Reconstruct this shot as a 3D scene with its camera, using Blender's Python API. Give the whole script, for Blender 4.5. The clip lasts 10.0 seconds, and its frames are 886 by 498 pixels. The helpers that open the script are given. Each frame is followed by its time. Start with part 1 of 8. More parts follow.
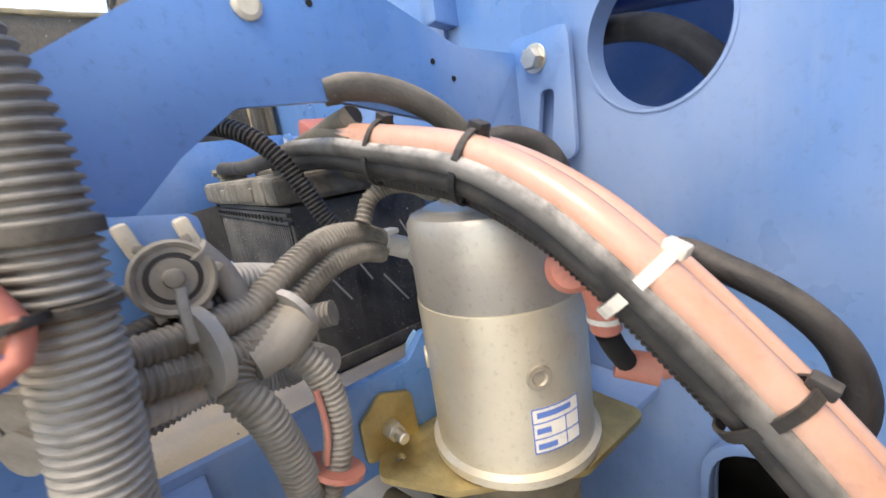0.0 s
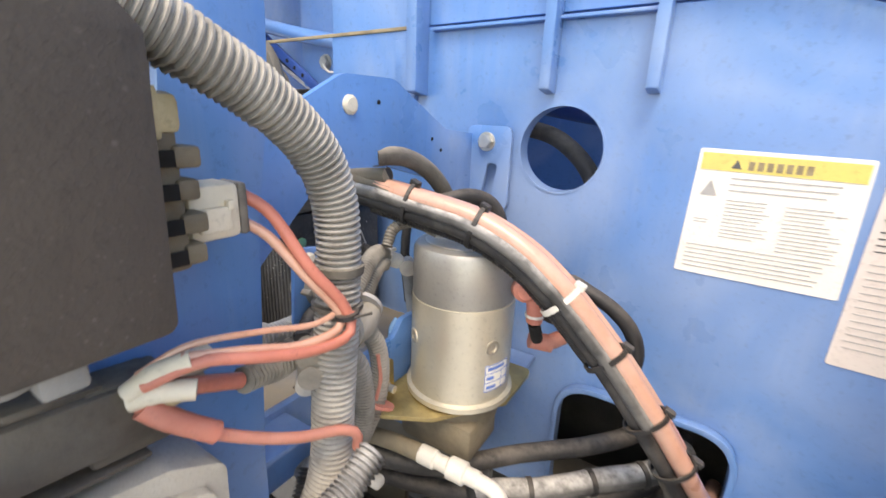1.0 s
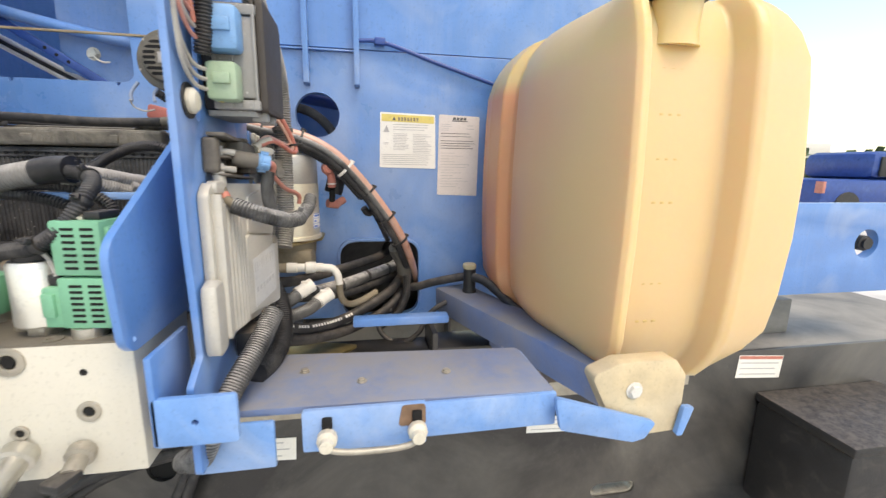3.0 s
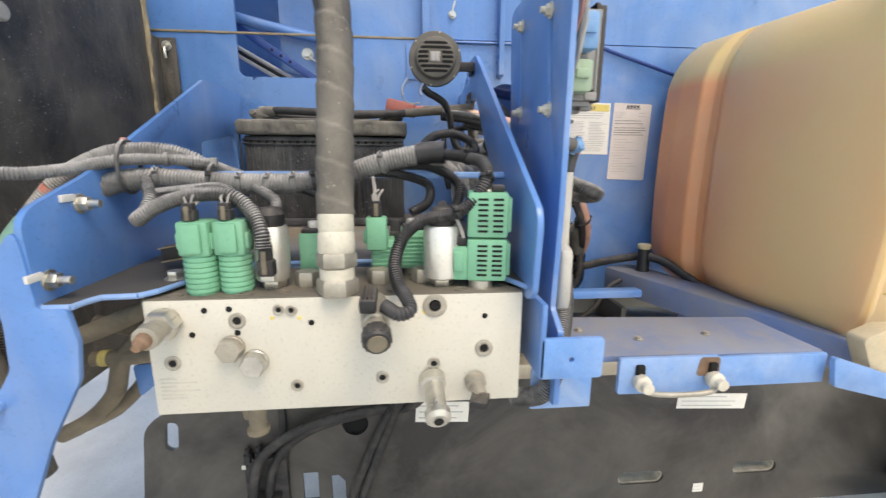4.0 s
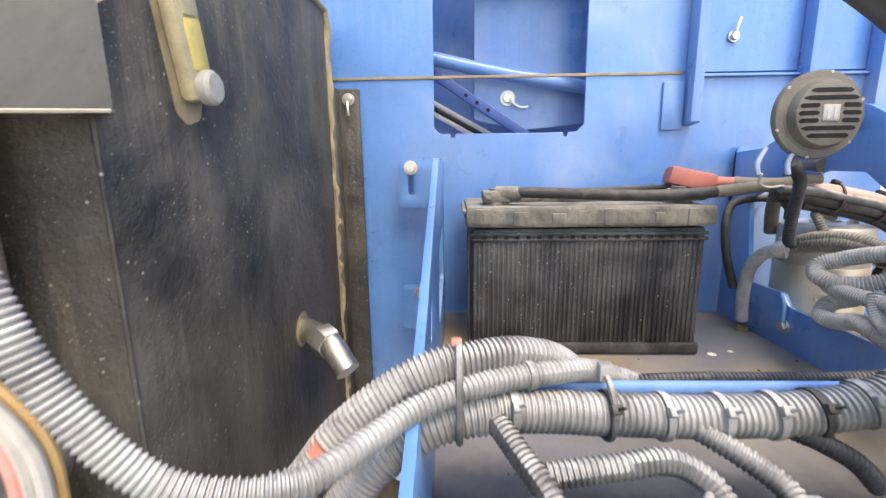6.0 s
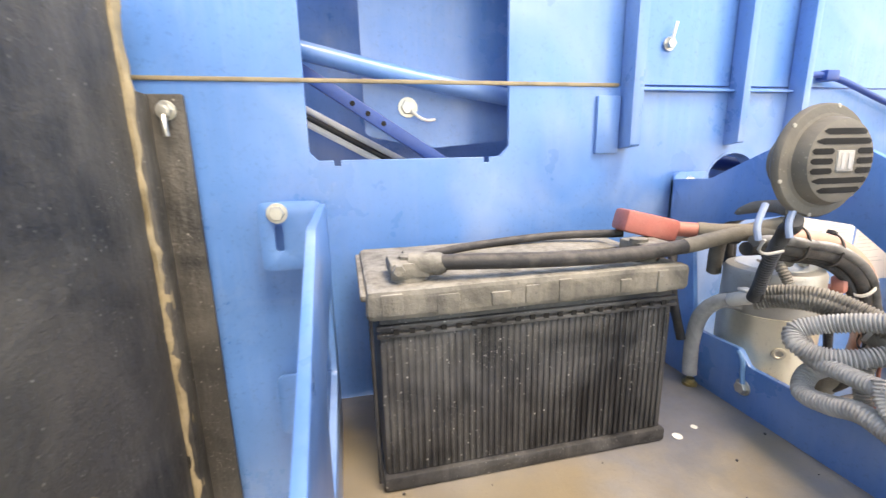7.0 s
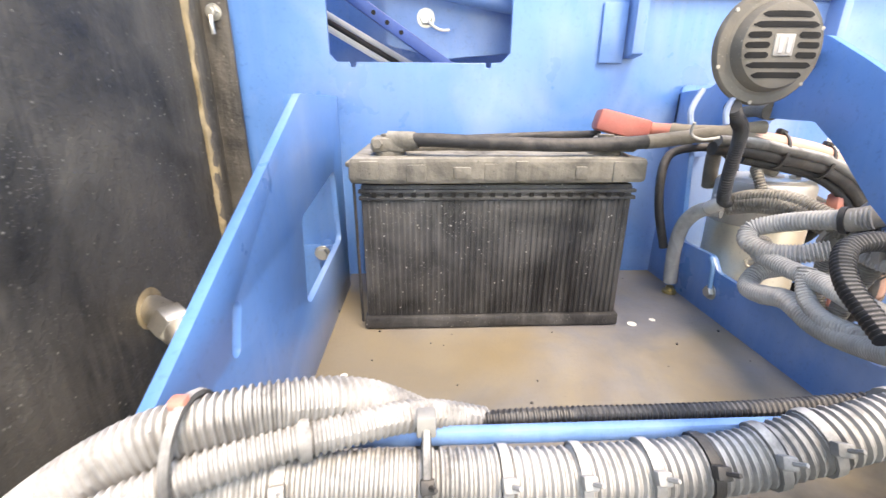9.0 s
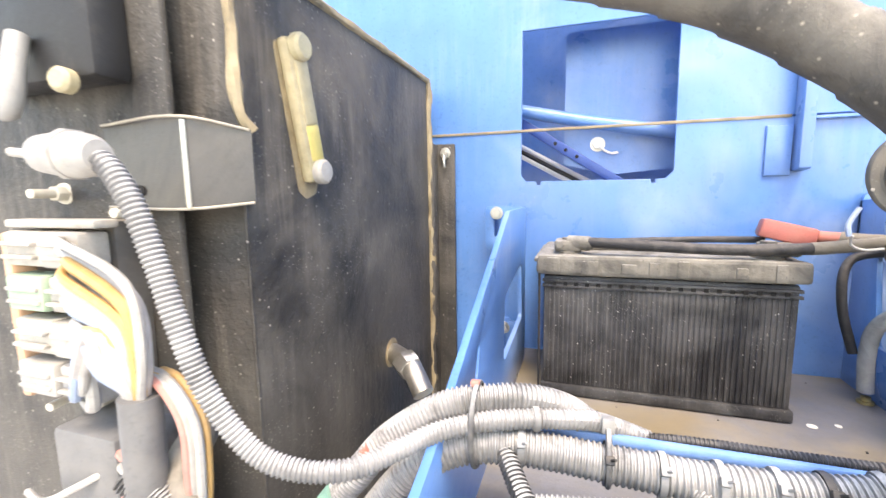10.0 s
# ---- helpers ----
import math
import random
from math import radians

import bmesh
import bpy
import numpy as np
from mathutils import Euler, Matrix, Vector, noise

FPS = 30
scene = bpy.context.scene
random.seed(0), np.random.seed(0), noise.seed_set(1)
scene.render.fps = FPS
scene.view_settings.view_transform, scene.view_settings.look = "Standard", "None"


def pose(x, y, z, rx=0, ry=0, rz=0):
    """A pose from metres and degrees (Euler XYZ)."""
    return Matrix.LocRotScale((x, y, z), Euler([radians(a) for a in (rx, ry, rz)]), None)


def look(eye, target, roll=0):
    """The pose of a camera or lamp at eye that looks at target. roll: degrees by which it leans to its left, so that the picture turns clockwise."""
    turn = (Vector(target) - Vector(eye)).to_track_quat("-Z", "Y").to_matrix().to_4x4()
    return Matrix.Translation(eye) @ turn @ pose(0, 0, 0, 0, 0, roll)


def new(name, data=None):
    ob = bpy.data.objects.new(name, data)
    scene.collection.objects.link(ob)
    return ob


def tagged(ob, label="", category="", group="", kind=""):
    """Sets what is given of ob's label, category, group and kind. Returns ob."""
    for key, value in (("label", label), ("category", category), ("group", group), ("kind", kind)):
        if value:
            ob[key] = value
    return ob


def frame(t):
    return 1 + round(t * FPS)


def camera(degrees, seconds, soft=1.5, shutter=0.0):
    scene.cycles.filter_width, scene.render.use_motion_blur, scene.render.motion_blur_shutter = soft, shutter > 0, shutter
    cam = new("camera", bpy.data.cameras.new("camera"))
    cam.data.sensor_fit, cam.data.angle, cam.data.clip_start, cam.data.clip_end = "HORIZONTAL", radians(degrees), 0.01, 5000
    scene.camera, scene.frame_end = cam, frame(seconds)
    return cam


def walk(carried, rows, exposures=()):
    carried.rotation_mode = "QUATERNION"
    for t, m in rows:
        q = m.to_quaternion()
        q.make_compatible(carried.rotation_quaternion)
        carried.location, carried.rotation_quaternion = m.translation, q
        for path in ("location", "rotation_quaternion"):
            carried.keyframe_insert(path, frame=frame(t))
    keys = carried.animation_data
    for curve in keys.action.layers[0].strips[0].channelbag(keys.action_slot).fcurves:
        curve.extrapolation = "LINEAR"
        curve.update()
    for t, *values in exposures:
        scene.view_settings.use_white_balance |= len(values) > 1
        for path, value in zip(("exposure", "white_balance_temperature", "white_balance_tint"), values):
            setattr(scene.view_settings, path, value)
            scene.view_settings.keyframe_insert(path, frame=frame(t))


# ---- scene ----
cam = camera(92.6, 10.0, 1.4, 0.2)
PATH = [
    (0, (0.009, 0.017, 1.212), (-1.547, 1.183, 0.743), -8.6),
    (0.3, (-0.009, -0.028, 1.269), (-1.475, 1.222, 0.732), -4.7),
    (0.5, (-0.013, -0.066, 1.302), (-1.390, 1.273, 0.744), -2.1),
    (0.8, (0.006, -0.136, 1.306), (-1.174, 1.378, 0.745), 1.2),
    (1, (0.017, -0.175, 1.293), (-1.000, 1.450, 0.722), 2.3),
    (1.2, (0.022, -0.219, 1.272), (-0.817, 1.507, 0.713), 3.0),
    (1.5, (0.018, -0.295, 1.246), (-0.477, 1.571, 0.724), 3.5),
    (2, (0.031, -0.458, 1.223), (0.043, 1.497, 0.803), 2.9),
    (2.2, (0.055, -0.535, 1.212), (0.199, 1.420, 0.810), 2.2),
    (3.3, (-0.141, -0.775, 1.143), (0.224, 1.154, 0.76), 0.8),
    (3.5, (-0.228, -0.788, 1.143), (0.092, 1.145, 0.743), 0.7),
    (4, (-0.415, -0.774, 1.137), (-0.223, 1.171, 0.71), 0.4),
    (4.5, (-0.527, -0.68, 1.155), (-0.465, 1.272, 0.727), 0.4),
    (5, (-0.598, -0.575, 1.187), (-0.636, 1.381, 0.775), 0.7),
    (5.5, (-0.687, -0.521, 1.22), (-0.826, 1.436, 0.829), 0.1),
    (5.7, (-0.728, -0.496, 1.233), (-0.861, 1.464, 0.86), -0.2),
    (6.8, (-0.775, -0.262, 1.326), (-0.447, 1.67, 0.925), -1.2),
    (7, (-0.755, -0.225, 1.328), (-0.326, 1.677, 0.884), -1.2),
    (7.5, (-0.707, -0.172, 1.3), (-0.055, 1.639, 0.756), 0.4),
    (8, (-0.694, -0.199, 1.299), (-0.137, 1.62, 0.684), 0.8),
    (8.5, (-0.68, -0.257, 1.274), (-0.312, 1.587, 0.591), 1.2),
    (9, (-0.66, -0.338, 1.268), (-0.573, 1.548, 0.606), 0.3),
    (9.5, (-0.67, -0.408, 1.296), (-1.027, 1.496, 0.799), -1.9),
    (10, (-0.684, -0.498, 1.3), (-1.297, 1.388, 1.041), -0.8),
]
EXPOSURES = [(0.0, 1.8, 8500, 11), (0.5, 1.72, 8500, 11), (1.5, 1.8, 8500, 12), (2.0, 1.8, 8500, 12), (3.5, 1.12, 8400, 10), (4.5, 1.34, 8200, 11), (5.0, 1.38, 8000, 12), (5.7, 1.78, 8100, 13), (7.0, 2.3, 9200, 12), (8.0, 2.35, 9300, 12), (9.0, 2.5, 8800, 13), (9.5, 2.6, 8700, 13), (10.0, 2.5, 8400, 14)]
walk(cam, [(t, look(eye, target, roll)) for t, eye, target, roll in PATH], EXPOSURES)


# ---- light ----
world = bpy.data.worlds.new("world")
scene.world = world
world.use_nodes = True
wn = world.node_tree
sky = wn.nodes.new("ShaderNodeTexSky")
sky.sky_type, sky.sun_disc = "NISHITA", False
sky.sun_elevation, sky.sun_rotation = radians(60), radians(155)
wn.nodes["Background"].inputs["Strength"].default_value = 0.15
wn.links.new(sky.outputs[0], wn.nodes["Background"].inputs["Color"])
sun = new("sun", bpy.data.lights.new("sun", "SUN"))
sun.data.energy, sun.data.angle, sun.data.color = 0.85, radians(24), (1.0, 0.94, 0.86)
sun.matrix_world = look((0.7, -1.5, 2.93), (0, 0, 0))


# ---- materials ----
def mat(name, color, rough=0.5, metal=0.0, vary=0.25, scale=18.0, dust=0.0, dust_color=(0.42, 0.36, 0.27), bump=0.15,
        bump_scale=220.0, coat=0.0, top_dust=0.0, speck=0.0, speck_color=None, streak=0.0, haze=0.0, haze_color=None, top_color=None):
    """A painted, rubber, plastic or metal surface: colour blotches, fine grain, settled dust on what faces up, and scuffs."""
    m = bpy.data.materials.new(name)
    m.use_nodes = True
    nt = m.node_tree
    b = nt.nodes["Principled BSDF"]
    b.inputs["Roughness"].default_value, b.inputs["Metallic"].default_value = rough, metal
    b.inputs["Coat Weight"].default_value = coat
    b.inputs["Coat Roughness"].default_value = 0.25
    tc = nt.nodes.new("ShaderNodeTexCoord")
    geo = nt.nodes.new("ShaderNodeNewGeometry")

    def noise_at(s, detail=4.0, rough_=0.6, dist=0.0):
        n = nt.nodes.new("ShaderNodeTexNoise")
        n.inputs["Scale"].default_value, n.inputs["Detail"].default_value = s, detail
        n.inputs["Roughness"].default_value, n.inputs["Distortion"].default_value = rough_, dist
        nt.links.new(geo.outputs["Position"], n.inputs["Vector"])
        return n

    def ramp(src, lo, hi, c0=(0, 0, 0, 1), c1=(1, 1, 1, 1)):
        r = nt.nodes.new("ShaderNodeValToRGB")
        r.color_ramp.elements[0].position, r.color_ramp.elements[1].position = lo, hi
        r.color_ramp.elements[0].color, r.color_ramp.elements[1].color = c0, c1
        nt.links.new(src, r.inputs["Fac"])
        return r

    def mix(a, bb, fac, kind="MIX"):
        x = nt.nodes.new("ShaderNodeMix")
        x.data_type, x.blend_type = "RGBA", kind
        for sock, v in ((x.inputs["Factor"], fac), (x.inputs["A"], a), (x.inputs["B"], bb)):
            if hasattr(v, "links"):
                nt.links.new(v, sock)
            elif isinstance(v, (int, float)):
                sock.default_value = v
            else:
                sock.default_value = (*v[:3], 1)
        return x.outputs["Result"]

    c = tuple(color)
    n1 = noise_at(scale, 5.0)
    dark = tuple(max(0.0, v * (1 - vary)) for v in c)
    lite = tuple(min(1.0, v * (1 + vary * 0.8)) for v in c)
    col = ramp(n1.outputs["Fac"], 0.3, 0.72, (*dark, 1), (*lite, 1)).outputs["Color"]
    n2 = noise_at(bump_scale, 3.0, 0.7)
    col = mix(col, tuple(v * 0.6 for v in c), ramp(n2.outputs["Fac"], 0.56, 0.75, (0, 0, 0, 1), (0.55, 0.55, 0.55, 1)).outputs["Color"])
    rough_src = None
    if dust > 0:
        n3 = noise_at(scale * 0.45, 6.0, 0.65, 0.6)
        f = ramp(n3.outputs["Fac"], 0.62 - 0.5 * dust, 0.95 - 0.35 * dust, (0, 0, 0, 1), (min(1, 0.25 + dust),) * 3 + (1,))
        col = mix(col, dust_color, f.outputs["Color"])
        rough_src = f.outputs["Color"]
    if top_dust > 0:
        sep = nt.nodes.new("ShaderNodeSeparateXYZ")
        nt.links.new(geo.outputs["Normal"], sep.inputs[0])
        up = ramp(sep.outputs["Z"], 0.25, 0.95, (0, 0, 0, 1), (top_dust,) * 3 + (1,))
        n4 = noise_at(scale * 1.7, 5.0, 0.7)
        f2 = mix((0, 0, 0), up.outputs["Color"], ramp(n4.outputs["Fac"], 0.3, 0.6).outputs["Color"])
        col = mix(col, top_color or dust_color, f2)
    if speck > 0:
        v = nt.nodes.new("ShaderNodeTexVoronoi")
        v.inputs["Scale"].default_value = 95
        nt.links.new(geo.outputs["Position"], v.inputs["Vector"])
        n5 = noise_at(30, 2.0)
        s1 = ramp(v.outputs["Distance"], 0.02, 0.14, (speck,) * 3 + (1,), (0, 0, 0, 1))
        s2 = ramp(n5.outputs["Fac"], 0.42, 0.58)
        col = mix(col, speck_color or dust_color, mix((0, 0, 0), s1.outputs["Color"], s2.outputs["Color"]))
        v2 = nt.nodes.new("ShaderNodeTexVoronoi")
        v2.inputs["Scale"].default_value = 260
        nt.links.new(geo.outputs["Position"], v2.inputs["Vector"])
        s5 = ramp(v2.outputs["Distance"], 0.05, 0.22, (speck * 0.8,) * 3 + (1,), (0, 0, 0, 1))
        s6 = ramp(noise_at(14, 4.0, 0.7).outputs["Fac"], 0.46, 0.66)
        col = mix(col, speck_color or dust_color, mix((0, 0, 0), s5.outputs["Color"], s6.outputs["Color"]))
    if streak > 0:
        mp = nt.nodes.new("ShaderNodeMapping")
        mp.inputs["Scale"].default_value = (1.0, 1.0, 0.07)
        nt.links.new(geo.outputs["Position"], mp.inputs["Vector"])
        n6 = noise_at(75, 4.0, 0.65)
        nt.links.new(mp.outputs["Vector"], n6.inputs["Vector"])
        n7 = noise_at(9, 3.0)
        s3 = ramp(n6.outputs["Fac"], 0.46, 0.72, (0, 0, 0, 1), (streak,) * 3 + (1,))
        col = mix(col, dust_color, mix((0, 0, 0), s3.outputs["Color"], ramp(n7.outputs["Fac"], 0.4, 0.65).outputs["Color"]))
    # broad soft patches; on the blue paint they are painted reflections
    if haze > 0:
        n8 = noise_at(4.2, 3.0, 0.5, 0.8)
        s4 = ramp(n8.outputs["Fac"], 0.50, 0.74, (0, 0, 0, 1), (haze,) * 3 + (1,))
        col = mix(col, haze_color or dust_color, s4.outputs["Color"])
    nt.links.new(col, b.inputs["Base Color"])
    rr = ramp(n1.outputs["Fac"], 0.25, 0.8, (max(0.02, rough - 0.1),) * 3 + (1,), (min(1, rough + 0.14),) * 3 + (1,)).outputs["Color"]
    if rough_src is not None:
        rr = mix(rr, (0.85, 0.85, 0.85), rough_src)
    nt.links.new(rr, b.inputs["Roughness"])
    bp = nt.nodes.new("ShaderNodeBump")
    bp.inputs["Strength"].default_value, bp.inputs["Distance"].default_value = bump, 0.002
    nt.links.new(n2.outputs["Fac"], bp.inputs["Height"])
    nt.links.new(bp.outputs["Normal"], b.inputs["Normal"])
    return m


BLUE = (0.082, 0.225, 0.53)
# pale haze, partly the dust too, puts soft sky reflections into the colour
m_blue = mat("blue_paint", BLUE, 0.32, vary=0.14, scale=7, dust=0.16, dust_color=(0.40, 0.47, 0.58), bump=0.05, bump_scale=160, coat=0.4, haze=0.42, streak=0.12)
def dark_towards_front(m, dark, y0, y1):
    """Darkens a colour towards the open front, along a ragged line: shade put into the colour."""
    nt = m.node_tree
    b = nt.nodes["Principled BSDF"]
    src = b.inputs["Base Color"].links[0].from_socket
    geo = nt.nodes.new("ShaderNodeNewGeometry")
    sep = nt.nodes.new("ShaderNodeSeparateXYZ")
    n = nt.nodes.new("ShaderNodeTexNoise")
    n.inputs["Scale"].default_value, n.inputs["Detail"].default_value = 22, 6
    nt.links.new(geo.outputs["Position"], n.inputs["Vector"])
    nt.links.new(geo.outputs["Position"], sep.inputs[0])
    add = nt.nodes.new("ShaderNodeMath")
    add.operation = "MULTIPLY_ADD"
    nt.links.new(n.outputs["Fac"], add.inputs[0])
    add.inputs[1].default_value = 0.12
    nt.links.new(sep.outputs["Y"], add.inputs[2])
    mr = nt.nodes.new("ShaderNodeMapRange")
    mr.inputs["From Min"].default_value, mr.inputs["From Max"].default_value = y0 + 0.06, y1 + 0.06
    nt.links.new(add.outputs["Value"], mr.inputs["Value"])
    x = nt.nodes.new("ShaderNodeMix")
    x.data_type = "RGBA"
    nt.links.new(mr.outputs["Result"], x.inputs["Factor"])
    x.inputs["A"].default_value = (*dark, 1)
    nt.links.new(src, x.inputs["B"])
    nt.links.new(x.outputs["Result"], b.inputs["Base Color"])
    return m


m_tray = mat("dirty_blue_floor", (0.13, 0.15, 0.20), 0.6, vary=0.4, scale=9, dust=0.72, dust_color=(0.30, 0.258, 0.185), bump=0.25, speck=0.22, speck_color=(0.10, 0.085, 0.065), haze=0.65, haze_color=(0.20, 0.148, 0.075))
dark_towards_front(m_tray, (0.055, 0.053, 0.050), -0.15, -0.08)
m_shelf = mat("dusty_blue_shelf", (0.085, 0.18, 0.42), 0.45, vary=0.2, scale=12, dust=0.68, dust_color=(0.26, 0.25, 0.235), top_dust=0.7, bump=0.2, haze=0.4, haze_color=(0.16, 0.24, 0.42))
m_darkblue = mat("dark_blue_paint", (0.02, 0.065, 0.26), 0.35, vary=0.2, scale=10, bump=0.06, dust=0.1, dust_color=(0.2, 0.3, 0.5))
m_black = mat("black_plastic", (0.018, 0.018, 0.019), 0.5, vary=0.3, scale=30, dust=0.18, dust_color=(0.16, 0.14, 0.12), top_dust=0.6, bump=0.25)
m_box = mat("dusty_brown_black_plastic", (0.050, 0.042, 0.036), 0.62, vary=0.2, scale=14, dust=0.12, dust_color=(0.13, 0.11, 0.09), bump=0.25, speck=0.12, speck_color=(0.45, 0.42, 0.38))
m_rubber = mat("black_rubber", (0.020, 0.020, 0.022), 0.6, vary=0.35, scale=40, dust=0.28, dust_color=(0.19, 0.17, 0.15), top_dust=0.5, bump=0.3)
# top_color: dust on the upper sides, with their top highlights put in
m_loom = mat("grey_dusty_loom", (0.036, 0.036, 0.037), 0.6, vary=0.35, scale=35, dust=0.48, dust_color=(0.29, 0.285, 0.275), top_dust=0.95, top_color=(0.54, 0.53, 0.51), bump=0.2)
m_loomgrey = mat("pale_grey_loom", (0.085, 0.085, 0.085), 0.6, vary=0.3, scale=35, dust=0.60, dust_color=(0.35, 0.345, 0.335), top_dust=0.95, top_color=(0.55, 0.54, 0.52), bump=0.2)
m_loomdark = mat("black_loom", (0.018, 0.018, 0.020), 0.45, vary=0.3, scale=35, dust=0.22, dust_color=(0.20, 0.19, 0.18), top_dust=0.5, bump=0.2)
# paler copy of the dusty loom: light on the knot put into the colour
m_loomlit = mat("lit_dusty_loom", (0.15, 0.15, 0.148), 0.6, vary=0.3, scale=35, dust=0.75, dust_color=(0.50, 0.485, 0.46), top_dust=0.8, bump=0.2)
m_loombrown = mat("brown_dusty_loom", (0.060, 0.056, 0.050), 0.6, vary=0.35, scale=30, dust=0.64, dust_color=(0.42, 0.39, 0.34), top_dust=0.6, bump=0.2)
# top_color also paints the sky highlights along the conduit's upper rings
m_conduit = mat("dusty_grey_conduit", (0.10, 0.095, 0.085), 0.55, vary=0.3, scale=30, dust=0.66, dust_color=(0.39, 0.37, 0.335), top_dust=0.8, top_color=(0.56, 0.54, 0.50), bump=0.2)
m_deck = mat("dusty_deck_steel", (0.16, 0.155, 0.14), 0.6, vary=0.3, scale=8, dust=0.65, dust_color=(0.36, 0.34, 0.30), bump=0.2)
m_tape = mat("black_cloth_tape", (0.038, 0.035, 0.031), 0.6, vary=0.4, scale=16, dust=0.60, dust_color=(0.27, 0.245, 0.205), top_dust=0.7, top_color=(0.40, 0.36, 0.30), bump=0.4, bump_scale=420, speck=0.6, speck_color=(0.46, 0.41, 0.33), streak=0.25)
m_oiltank = mat("black_tank_paint", (0.016, 0.0155, 0.015), 0.55, vary=0.5, scale=9, dust=0.53, dust_color=(0.185, 0.168, 0.142), bump=1.0, bump_scale=110, speck=1.0, speck_color=(0.42, 0.39, 0.34), streak=0.5)
m_oilseam = mat("brown_dried_oil", (0.27, 0.215, 0.13), 0.6, vary=0.4, scale=40, dust=0.4, dust_color=(0.4, 0.34, 0.23), bump=0.4)
m_batt = mat("battery_case", (0.016, 0.0165, 0.019), 0.45, vary=0.5, scale=25, dust=0.45, dust_color=(0.165, 0.162, 0.158), bump=0.4, speck=1.0, speck_color=(0.62, 0.6, 0.57), streak=0.5)
m_lid = mat("dirty_battery_lid", (0.052, 0.050, 0.045), 0.75, vary=0.7, scale=30, dust=0.54, dust_color=(0.335, 0.31, 0.26), bump=0.8, bump_scale=120, top_dust=0.55, top_color=(0.42, 0.405, 0.365), speck=0.8, speck_color=(0.04, 0.038, 0.035), streak=0.3)
m_red = mat("red_plastic", (0.4, 0.12, 0.1), 0.5, vary=0.2, scale=30, dust=0.4, dust_color=(0.44, 0.22, 0.17), bump=0.2)
m_orange = mat("orange_cable", (0.56, 0.29, 0.205), 0.28, vary=0.15, scale=25, dust=0.5, dust_color=(0.62, 0.45, 0.38), bump=0.08, coat=0.7)
m_redwire = mat("red_wire", (0.5, 0.17, 0.125), 0.42, vary=0.2, scale=30, dust=0.35, dust_color=(0.54, 0.31, 0.25), bump=0.1)
m_green = mat("green_coil_plastic", (0.165, 0.435, 0.275), 0.5, vary=0.14, scale=22, dust=0.25, dust_color=(0.36, 0.48, 0.39), bump=0.12)
m_greentape = mat("dusty_green_tape", (0.20, 0.40, 0.31), 0.5, vary=0.2, scale=30, dust=0.5, dust_color=(0.36, 0.38, 0.36), bump=0.15)
m_steel = mat("zinc_plated_steel", (0.62, 0.60, 0.54), 0.34, 0.9, vary=0.2, scale=30, dust=0.2, dust_color=(0.45, 0.40, 0.32), bump=0.15)
m_bright = mat("bright_plated_steel", (0.72, 0.70, 0.64), 0.36, 0.7, vary=0.12, scale=16, bump=0.05)
m_yellowzinc = mat("yellow_zinc_steel", (0.50, 0.40, 0.19), 0.42, 0.85, vary=0.3, scale=30, dust=0.4, dust_color=(0.34, 0.27, 0.16), bump=0.2)
m_motor = mat("brushed_motor_can", (0.64, 0.6, 0.49), 0.36, 0.55, vary=0.14, scale=9, dust=0.30, dust_color=(0.42, 0.385, 0.31), bump=0.1, streak=0.2)
m_motorcap = mat("grey_motor_housing", (0.40, 0.39, 0.36), 0.42, 0.5, vary=0.14, scale=10, dust=0.30, dust_color=(0.36, 0.34, 0.30), bump=0.12, streak=0.15)
m_manifold = mat("bare_manifold_metal", (0.57, 0.545, 0.47), 0.55, 0.0, vary=0.07, scale=8, dust=0.14, dust_color=(0.47, 0.42, 0.32), bump=0.1, coat=0.1, speck=0.12, speck_color=(0.36, 0.3, 0.2), streak=0.15)
m_mantop = mat("dusty_manifold_top", (0.15, 0.135, 0.11), 0.7, 0.2, vary=0.35, scale=22, dust=0.5, dust_color=(0.22, 0.19, 0.15), bump=0.3)
m_dull = mat("dull_fitting_steel", (0.42, 0.39, 0.33), 0.5, 0.6, vary=0.25, scale=40, dust=0.35, dust_color=(0.38, 0.33, 0.26), bump=0.2)
# near black, mostly for flat holes and slots: their inner shade as colour
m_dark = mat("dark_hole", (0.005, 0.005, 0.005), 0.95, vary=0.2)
m_white = mat("white_plastic", (0.66, 0.64, 0.59), 0.45, vary=0.08, scale=40, dust=0.22, dust_color=(0.58, 0.53, 0.45), bump=0.1)
m_grey = mat("grey_connector", (0.30, 0.295, 0.28), 0.5, vary=0.15, scale=40, dust=0.3, dust_color=(0.40, 0.375, 0.33), bump=0.15)
m_strap = mat("dark_worn_strap_steel", (0.075, 0.074, 0.073), 0.38, 0.4, vary=0.3, scale=12, dust=0.3, dust_color=(0.24, 0.22, 0.19), bump=0.2)
m_label = mat("grey_white_label", (0.56, 0.55, 0.53), 0.5, vary=0.08, scale=20, dust=0.2, dust_color=(0.46, 0.44, 0.40), bump=0.04)
m_palelug = mat("pale_tank_lug", (0.58, 0.47, 0.30), 0.42, vary=0.2, scale=20, dust=0.35, dust_color=(0.55, 0.49, 0.38), bump=0.12)
m_dustywhite = mat("dusty_white_plastic", (0.37, 0.355, 0.325), 0.5, vary=0.2, scale=60, dust=0.4, dust_color=(0.36, 0.33, 0.28), bump=0.2)
m_gauge = mat("stained_gauge", (0.46, 0.40, 0.25), 0.5, vary=0.25, scale=50, dust=0.4, dust_color=(0.36, 0.30, 0.19), bump=0.25)
